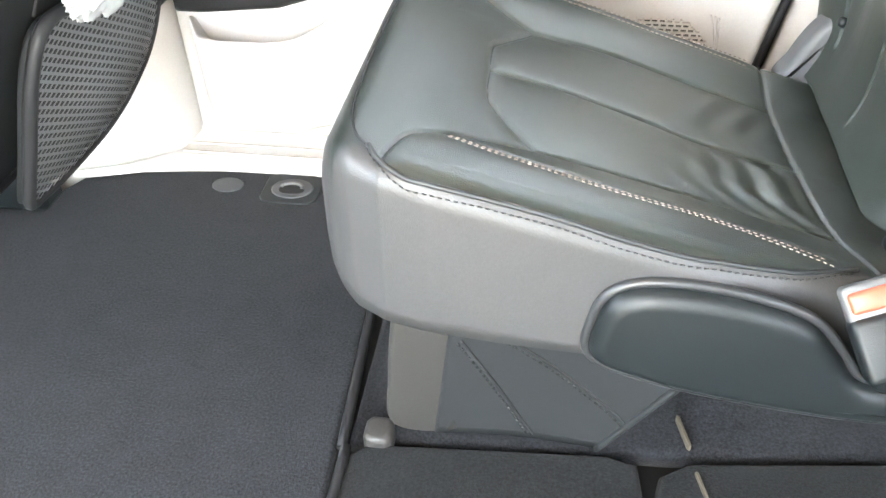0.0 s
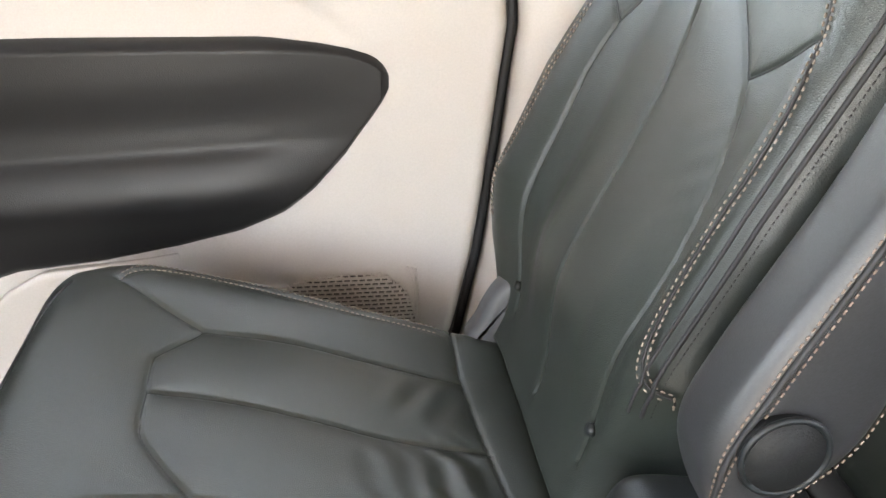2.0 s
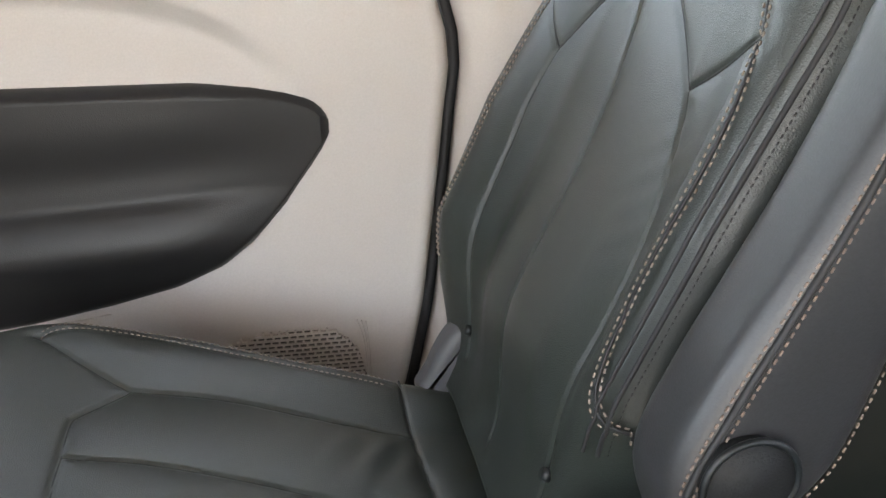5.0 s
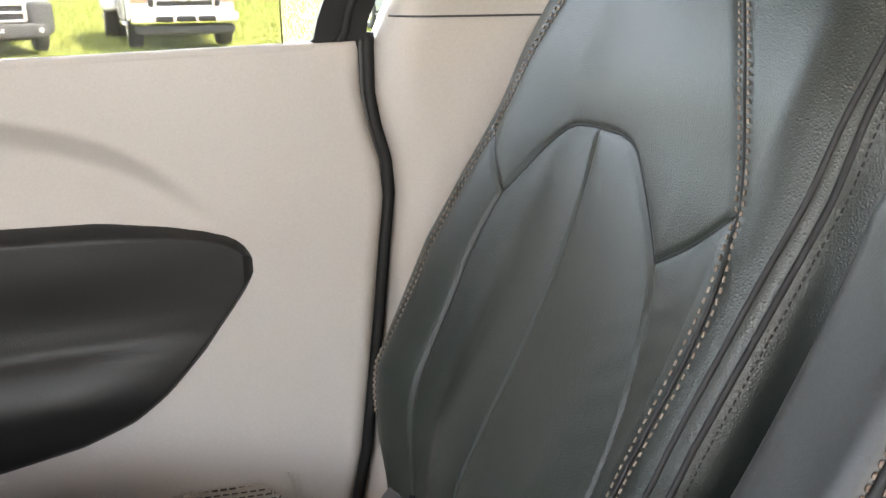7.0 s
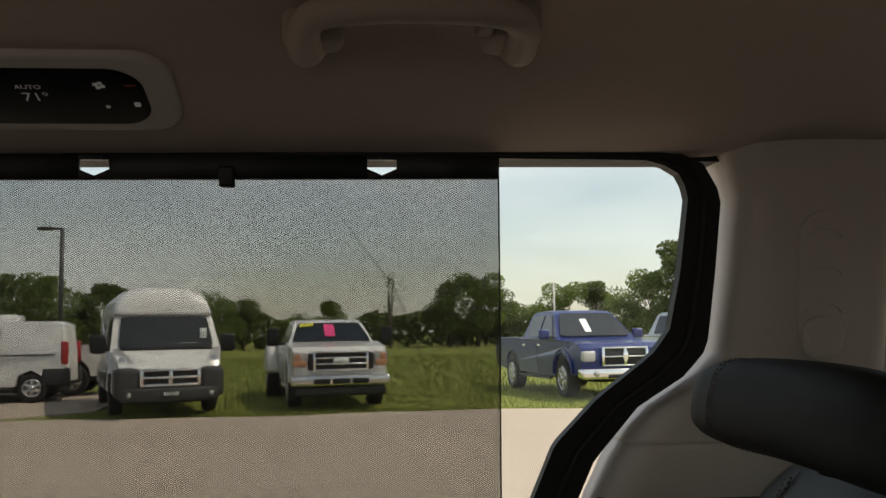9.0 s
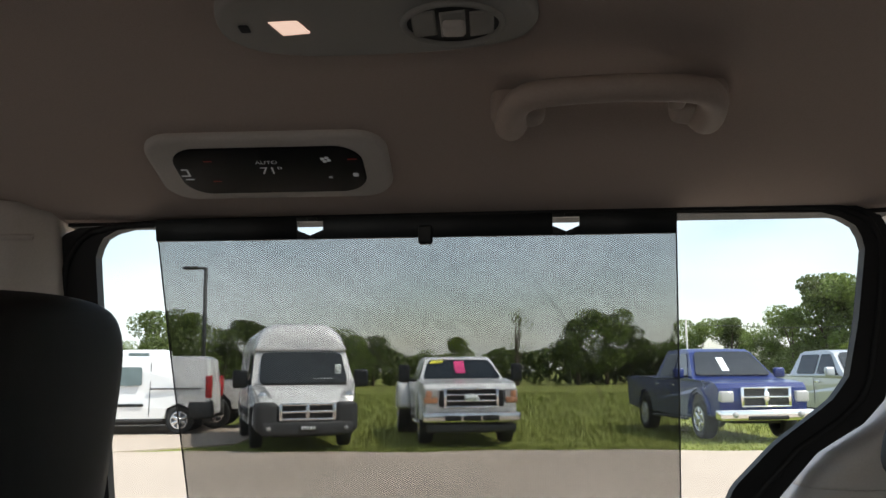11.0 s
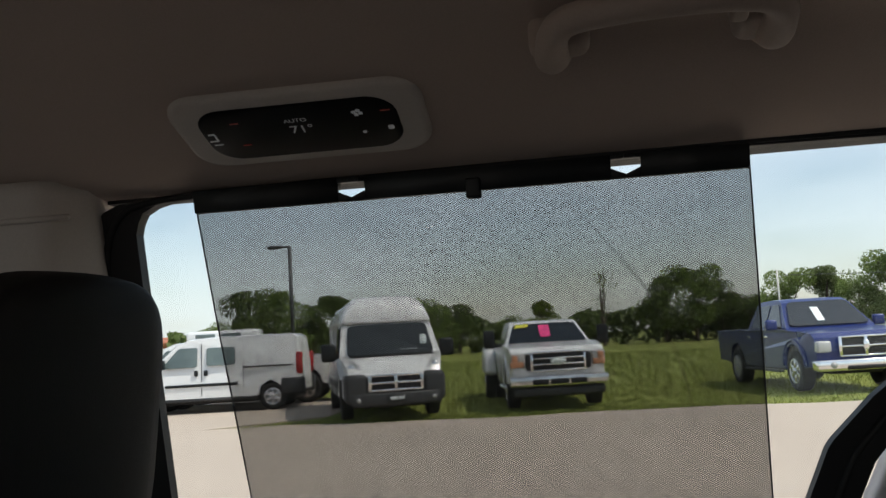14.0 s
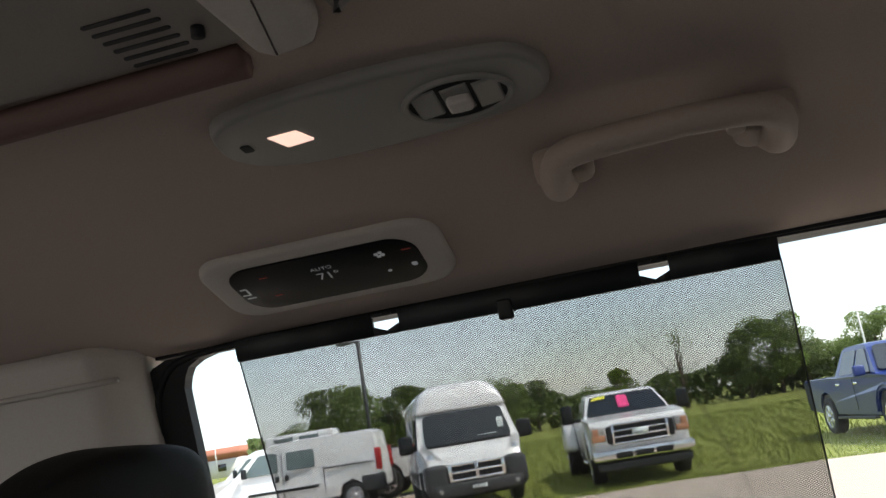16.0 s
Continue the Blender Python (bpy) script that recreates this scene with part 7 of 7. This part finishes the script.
    for s in (-1, 1):
        part("fog_lamp", cyl_bm(0.045, 0.045, 0.05, 20, pose(s * 0.70, -0.04, 0.42, 90, 0, 0)), LAMP_CLEAR, bp)
    part("chassis", box_bm(-0.6, 0.6, 0.4, 5.5, 0.24, 0.5, 0.03), RUBBER, t)
    return t


def build_small_van(name, label, roof_windows=False):
    """A compact panel van facing -y."""
    t = thing(name, label, "van")
    W = 0.90
    def half(y, z):
        return float(W - 0.16 * max(z - 1.1, 0) / 0.8 - 0.10 * smooth01(y, 0.5, 0.0) - 0.02)
    side = [(0.10, 0.40), (0.03, 0.62), (0.10, 0.86), (0.40, 1.00), (0.95, 1.12), (1.62, 1.72), (1.90, 1.83), (2.6, 1.88), (4.5, 1.86), (4.66, 1.78), (4.72, 1.1), (4.74, 0.45), (4.30, 0.40), (4.25, 0.60), (4.0, 0.74), (3.72, 0.60), (3.66, 0.36), (1.24, 0.36), (1.2, 0.60), (0.92, 0.73), (0.64, 0.60), (0.58, 0.38)]
    car_loft("body", side, half, PAINT_WHITE, t, tuck=0.03)
    car_panel("windscreen", [(-0.70, 1.02, 1.18), (0.70, 1.02, 1.18), (0.60, 1.62, 1.70), (-0.60, 1.62, 1.70)], t, PALE_GLASS, 0.03)
    for s in (-1, 1):
        def x_(z):
            return s * (half(2, z) + 0.012)
        car_panel("front_window", [(x_(1.14), 1.25, 1.14), (x_(1.14), 2.15, 1.14), (x_(1.62), 2.15, 1.62), (x_(1.62), 1.68, 1.62)], t, PALE_GLASS, 0.01)
        car_panel("side_window", [(x_(1.16), 2.38, 1.16), (x_(1.16), 3.10, 1.16), (x_(1.60), 3.08, 1.60), (x_(1.60), 2.38, 1.60)], t, PALE_GLASS, 0.01)
        for y0 in (2.24, 3.28):
            car_panel("door_gap", [(x_(0.5) , y0, 0.45), (x_(0.5), y0 + 0.018, 0.45), (x_(1.7), y0 + 0.018, 1.70), (x_(1.7), y0, 1.70)], t, GREY_PLASTIC, 0.006)
        part("slide_rail", box_bm(s * 0.885 - 0.02, s * 0.885 + 0.02, 3.3, 4.5, 1.06, 1.10, 0.006, 1), GREY_PLASTIC, t)
        for yy in (2.12, 2.36):
            part("door_handle", box_bm(s * 0.885 - 0.025, s * 0.885 + 0.025, yy - 0.05, yy + 0.05, 0.92, 1.06, 0.02, 2), SHELL_BLACK, t, "black door handle")
        part("side_molding", box_bm(s * 0.885 - 0.025, s * 0.885 + 0.025, 1.35, 3.15, 0.66, 0.73, 0.01, 1), SHELL_BLACK, t, "black side molding")
        part("sill_line", box_bm(s * 0.86 - 0.02, s * 0.86 + 0.02, 1.3, 3.6, 0.30, 0.38, 0.01, 1), BUMPER_DARK, t)
        part("rear_corner", box_bm(s * 0.80 - 0.10, s * 0.80 + 0.10, 4.20, 4.80, 0.36, 0.78, 0.06, 2), BUMPER_DARK, t, "dark bumper corner")
        part("tail_light", box_bm(s * 0.83 - 0.06, s * 0.83 + 0.06, 4.60, 4.76, 0.85, 1.38, 0.03, 2), LAMP_RED, t, "red tail light")
        part("headlight", box_bm(s * 0.66 - 0.15, s * 0.66 + 0.15, 0.06, 0.42, 0.70, 0.90, 0.05, 2), LAMP_CLEAR, t, "headlight")
        mx = s * 1.02
        part("mirror", box_bm(mx - 0.10, mx + 0.10, 1.28, 1.38, 1.12, 1.36, 0.03, 2), SHELL_BLACK, t, "black mirror")
        for yy in (0.92, 4.0):
            car_wheel(t, s * (W - 0.13), yy, 0.33, 0.20, RIM_BRIGHT, s)
        part("wheel_well", box_bm(min(s * 0.82, s * 0.3), max(s * 0.82, s * 0.3), 0.60, 1.22, 0.36, 0.68, 0.05), RUBBER, t)
        part("wheel_well", box_bm(min(s * 0.82, s * 0.3), max(s * 0.82, s * 0.3), 3.68, 4.28, 0.36, 0.68, 0.05), RUBBER, t)
    part("bumper", box_bm(-0.82, 0.82, -0.04, 0.30, 0.32, 0.66, 0.06, 3), BUMPER_DARK, t, "dark bumper")
    part("chassis", box_bm(-0.6, 0.6, 0.4, 4.5, 0.22, 0.45, 0.03), RUBBER, t)
    if roof_windows:
        b = part("roof_bubble", box_bm(-0.55, 0.55, 2.2, 4.4, 1.80, 2.16, 0.10, 3), PAINT_WHITE, t, "raised white roof section")
        for s in (-1, 1):
            for y0 in (2.5, 3.3):
                part("roof_window", box_bm(s * 0.55 - 0.01, s * 0.55 + 0.01, y0, y0 + 0.6, 1.94, 2.06, 0.004, 1), PALE_GLASS, b)
    return t


def park(ob, x, y, heading, wide=1.0):
    """Stands a vehicle with its front bumper's middle at (x, y); heading: degrees by which it turns from facing -y towards +x."""
    ob.matrix_world = pose(x, y, GROUND, 0, 0, heading) @ Matrix.Diagonal((wide, 1, 1, 1))
    bpy.context.view_layer.update()


park(build_high_van(), -3.12, 16.35, 19, 1.02)
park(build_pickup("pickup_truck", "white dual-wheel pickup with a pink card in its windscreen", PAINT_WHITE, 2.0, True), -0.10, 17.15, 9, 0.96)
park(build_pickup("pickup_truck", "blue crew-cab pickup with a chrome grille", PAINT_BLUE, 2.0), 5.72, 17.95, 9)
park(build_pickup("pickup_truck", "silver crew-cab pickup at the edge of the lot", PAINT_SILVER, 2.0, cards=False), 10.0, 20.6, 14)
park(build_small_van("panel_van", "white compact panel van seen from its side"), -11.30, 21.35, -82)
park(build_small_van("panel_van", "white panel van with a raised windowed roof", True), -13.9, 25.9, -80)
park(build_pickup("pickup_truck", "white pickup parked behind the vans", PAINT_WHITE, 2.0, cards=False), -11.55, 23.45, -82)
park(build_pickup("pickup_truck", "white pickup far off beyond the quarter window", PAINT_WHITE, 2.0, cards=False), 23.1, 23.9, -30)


# ---- trees, poles and the far edge ----
def crown_mesh(name, seed, spread, height, base, n, leaf, mat, clumps=15):
    """A crown of many small leaves gathered into uneven clumps with gaps between."""
    rng = np.random.default_rng(seed)
    cs = []
    for _ in range(clumps):
        a_, rr = rng.random() * 2 * math.pi, spread * (rng.random() ** 0.6) * 0.62
        zz = base + height * (0.12 + 0.80 * rng.random())
        rr *= 1.0 - 0.55 * abs((zz - base) / height - 0.42)
        cs.append((rr * math.cos(a_), rr * math.sin(a_), zz, spread * (0.22 + 0.22 * rng.random())))
    cs = np.array(cs)
    which = rng.integers(0, clumps, n)
    d = rng.normal(size=(n, 3))
    d /= np.linalg.norm(d, axis=1)[:, None]
    rad = cs[which, 3] * (0.55 + 0.5 * rng.random(n) ** 0.6)
    pos = cs[which, :3] + d * rad[:, None] * np.array([1, 1, 0.8])
    u = rng.normal(size=(n, 3))
    u /= np.linalg.norm(u, axis=1)[:, None]
    w = np.cross(u, rng.normal(size=(n, 3)))
    w /= np.linalg.norm(w, axis=1)[:, None]
    s = leaf * (0.6 + 0.8 * rng.random(n))[:, None]
    v = np.stack([pos - u * s, pos + w * s * 0.55, pos + u * s, pos - w * s * 0.55], 1)
    me = bpy.data.meshes.new(name)
    me.from_pydata(v.reshape(-1, 3).tolist(), [], np.arange(4 * n).reshape(-1, 4).tolist())
    me.materials.append(mat)
    return me, cs


def build_tree(seed, height, spread, mat, bare=False, label=""):
    t = thing("tree", label or "broad leafy green tree at the field's edge", "tree", group="trees along the field")
    rng = random.Random(seed)
    lean = (rng.uniform(-0.3, 0.3), rng.uniform(-0.3, 0.3))
    trunk = spline([(0, 0, -0.3), (lean[0] * 0.4, lean[1] * 0.4, height * 0.3), (lean[0], lean[1], height * 0.75)], 12)
    put("trunk", tube_mesh("trunk", trunk, np.linspace(0.030 * height, 0.008 * height, 12), BARK, 8), t, "brown trunk")
    base = height * (0.16 if not bare else 0.35)
    me, cs = crown_mesh("crown", seed, spread, height - base, base, 9000 if not bare else 160, 0.0165 * height if not bare else 0.02 * height, mat)
    for c in cs[:7]:
        k = 0.25 + 0.45 * rng.random()
        p0 = trunk[int(k * 11)]
        put("limb", tube_mesh("limb", spline([p0, (p0 + c[:3]) / 2 + np.array([0, 0, 0.3]), c[:3] + np.array([0, 0, c[3] * 0.4])], 8), np.linspace(0.010 * height, 0.003 * height, 8), BARK, 6), t)
    put("crown", me, t)
    return t


def plant(ob, x, y):
    ob.matrix_world = pose(x, y, GROUND - 0.05)
    bpy.context.view_layer.update()


def ahead(az, d):
    """The place d metres off at an azimuth from the van."""
    return 0.3 + d * math.sin(radians(az)), d * math.cos(radians(az))


kinds = [build_tree(11, 8.0, 4.6, LEAF_DARK), build_tree(12, 9.5, 4.8, LEAF), build_tree(13, 7.0, 4.4, LEAF), build_tree(14, 11.5, 5.0, LEAF_DARK), build_tree(15, 6.0, 2.6, LEAF_BRIGHT, label="young tree with bright green leaves")]
bare = build_tree(16, 7.6, 2.2, LEAF_DARK, True, "thin half-bare tree in the brush")
spots = [(-21.0, 78, 0, 0.95), (-19.2, 82, 1, 0.80), (-17.0, 84, 0, 0.78), (-15.6, 86, 3, 0.62), (-9.4, 88, 2, 0.85), (-7.6, 90, 0, 0.72), (-11.2, 90, 0, 0.7), (-2.2, 92, 4, 0.98), (-4.4, 95, 2, 0.55),
         (5.6, 88, 0, 0.92), (7.4, 90, 1, 0.86), (9.0, 92, 0, 0.84), (11.2, 92, 2, 0.62), (13.0, 90, 1, 0.72), (15.0, 92, 3, 0.62), (16.8, 90, 2, 0.85), (18.6, 88, 1, 0.82), (20.6, 86, 3, 0.95),
         (22.6, 84, 1, 1.1), (24.8, 80, 3, 1.05), (27.2, 76, 1, 1.15), (29.6, 70, 0, 1.20), (32.0, 66, 3, 0.80), (34.2, 62, 1, 0.95), (36.6, 60, 0, 1.15), (39.0, 58, 3, 0.86), (41.6, 56, 1, 1.02), (44.2, 54, 0, 1.2), (47.0, 52, 3, 0.9),
         (35.0, 46, 4, 0.55), (40.5, 46, 4, 0.62), (21.8, 62, 4, 0.62), (-23.2, 95, 2, 0.7)]
used = set()
for az, d, k, s in spots:
    src = kinds[k]
    s = s * (0.74 if az > 29 else 0.9)
    ob = src if k not in used else copy_thing(src, Matrix.Identity(4))
    used.add(k)
    ob.matrix_world = pose(*ahead(az, d), GROUND - 0.05, 0, 0, az * 37 % 360) @ Matrix.Diagonal((s, s, s, 1))
ob = bare
ob.matrix_world = pose(*ahead(1.7, 88), GROUND - 0.05)
bpy.context.view_layer.update()


def build_hedge():
    """The low dark band of brush along the far side of the field."""
    rng = np.random.default_rng(8)
    n = 16000
    az = np.radians(-26 + 76 * rng.random(n))
    d = 92 + 6 * rng.random(n) - 34 * smooth01(np.degrees(az), 18, 44)
    top = 2.9 + 0.7 * np.sin(az * 40) + 0.5 * np.sin(az * 95 + 1)
    z = GROUND + 0.1 + top * rng.random(n) ** 0.7
    pos = np.c_[0.3 + d * np.sin(az), d * np.cos(az), z]
    u = rng.normal(size=(n, 3))
    u /= np.linalg.norm(u, axis=1)[:, None]
    w = np.cross(u, rng.normal(size=(n, 3)))
    w /= np.linalg.norm(w, axis=1)[:, None]
    s = (0.22 + 0.25 * rng.random(n))[:, None]
    v = np.stack([pos - u * s, pos + w * s * 0.7, pos + u * s, pos - w * s * 0.7], 1)
    me = bpy.data.meshes.new("hedge")
    me.from_pydata(v.reshape(-1, 3).tolist(), [], np.arange(4 * n).reshape(-1, 4).tolist())
    me.materials.append(LEAF_DARK)
    tagged(put("hedge", me), "low dark brush along the far field edge", "hedge", kind="stuff")


build_hedge()


def build_lamp_post():
    t = thing("street_lamp", "tall dark parking lot lamp post with a flat head", "lamp post", (-11.6, 36.0, GROUND))
    put("pole", tube_mesh("pole", [(-11.6, 36.0, GROUND - 0.05), (-11.6, 36.0, 5.42)], 0.085, GREY_PLASTIC, 12), t)
    part("arm", box_bm(-12.1, -11.6, 35.95, 36.05, 5.36, 5.44, 0.01, 1), GREY_PLASTIC, t)
    part("lamp_head", box_bm(-12.55, -11.95, 35.85, 36.15, 5.34, 5.48, 0.04, 2), GREY_PLASTIC, t, "flat lamp head")


build_lamp_post()
POLE_PALE = surface("pole_pale", (0.55, 0.53, 0.5), 0.7, grain=20, grain_amount=0.1)
for az, d, h in ((12.4, 70, 5.2), (-28.0, 120, 4.5)):
    x, y = ahead(az, d)
    t = thing("utility_pole", "thin pale pole at the field's edge", "pole", (x, y, GROUND))
    put("pole", tube_mesh("pole", [(x, y, GROUND - 0.1), (x, y, GROUND + h)], 0.07, POLE_PALE, 8), t)
wire = thing("power_line", "thin wire strung along the field's edge", "cable", (20, 72, 3.5))
put("wire", tube_mesh("wire", spline([(*ahead(12.4, 70), 4.4), (*ahead(20, 73), 4.1), (*ahead(28, 70), 4.4), (*ahead(46, 60), 4.6)], 40), 0.02, GREY_PLASTIC, 5), wire)
ROOF_RED = surface("roof_red", (0.34, 0.13, 0.08), 0.8, grain=5, grain_amount=0.1)
x, y = ahead(-28.6, 150)
hs = thing("house", "far low building with a red roof", "building", (x, y, GROUND))
part("wall", box_bm(x - 12, x + 6, y, y + 10, GROUND - 0.2, GROUND + 2.8), POLE_PALE, hs)
part("roof", box_bm(x - 12.5, x + 6.5, y - 0.5, y + 10.5, GROUND + 2.8, GROUND + 4.6, 0.8, 1), ROOF_RED, hs)
for k in range(4):
    part("window", box_bm(x - 10 + 4 * k, x - 8.6 + 4 * k, y - 0.08, y + 0.05, GROUND + 1.0, GROUND + 2.1), CAR_GLASS, hs)
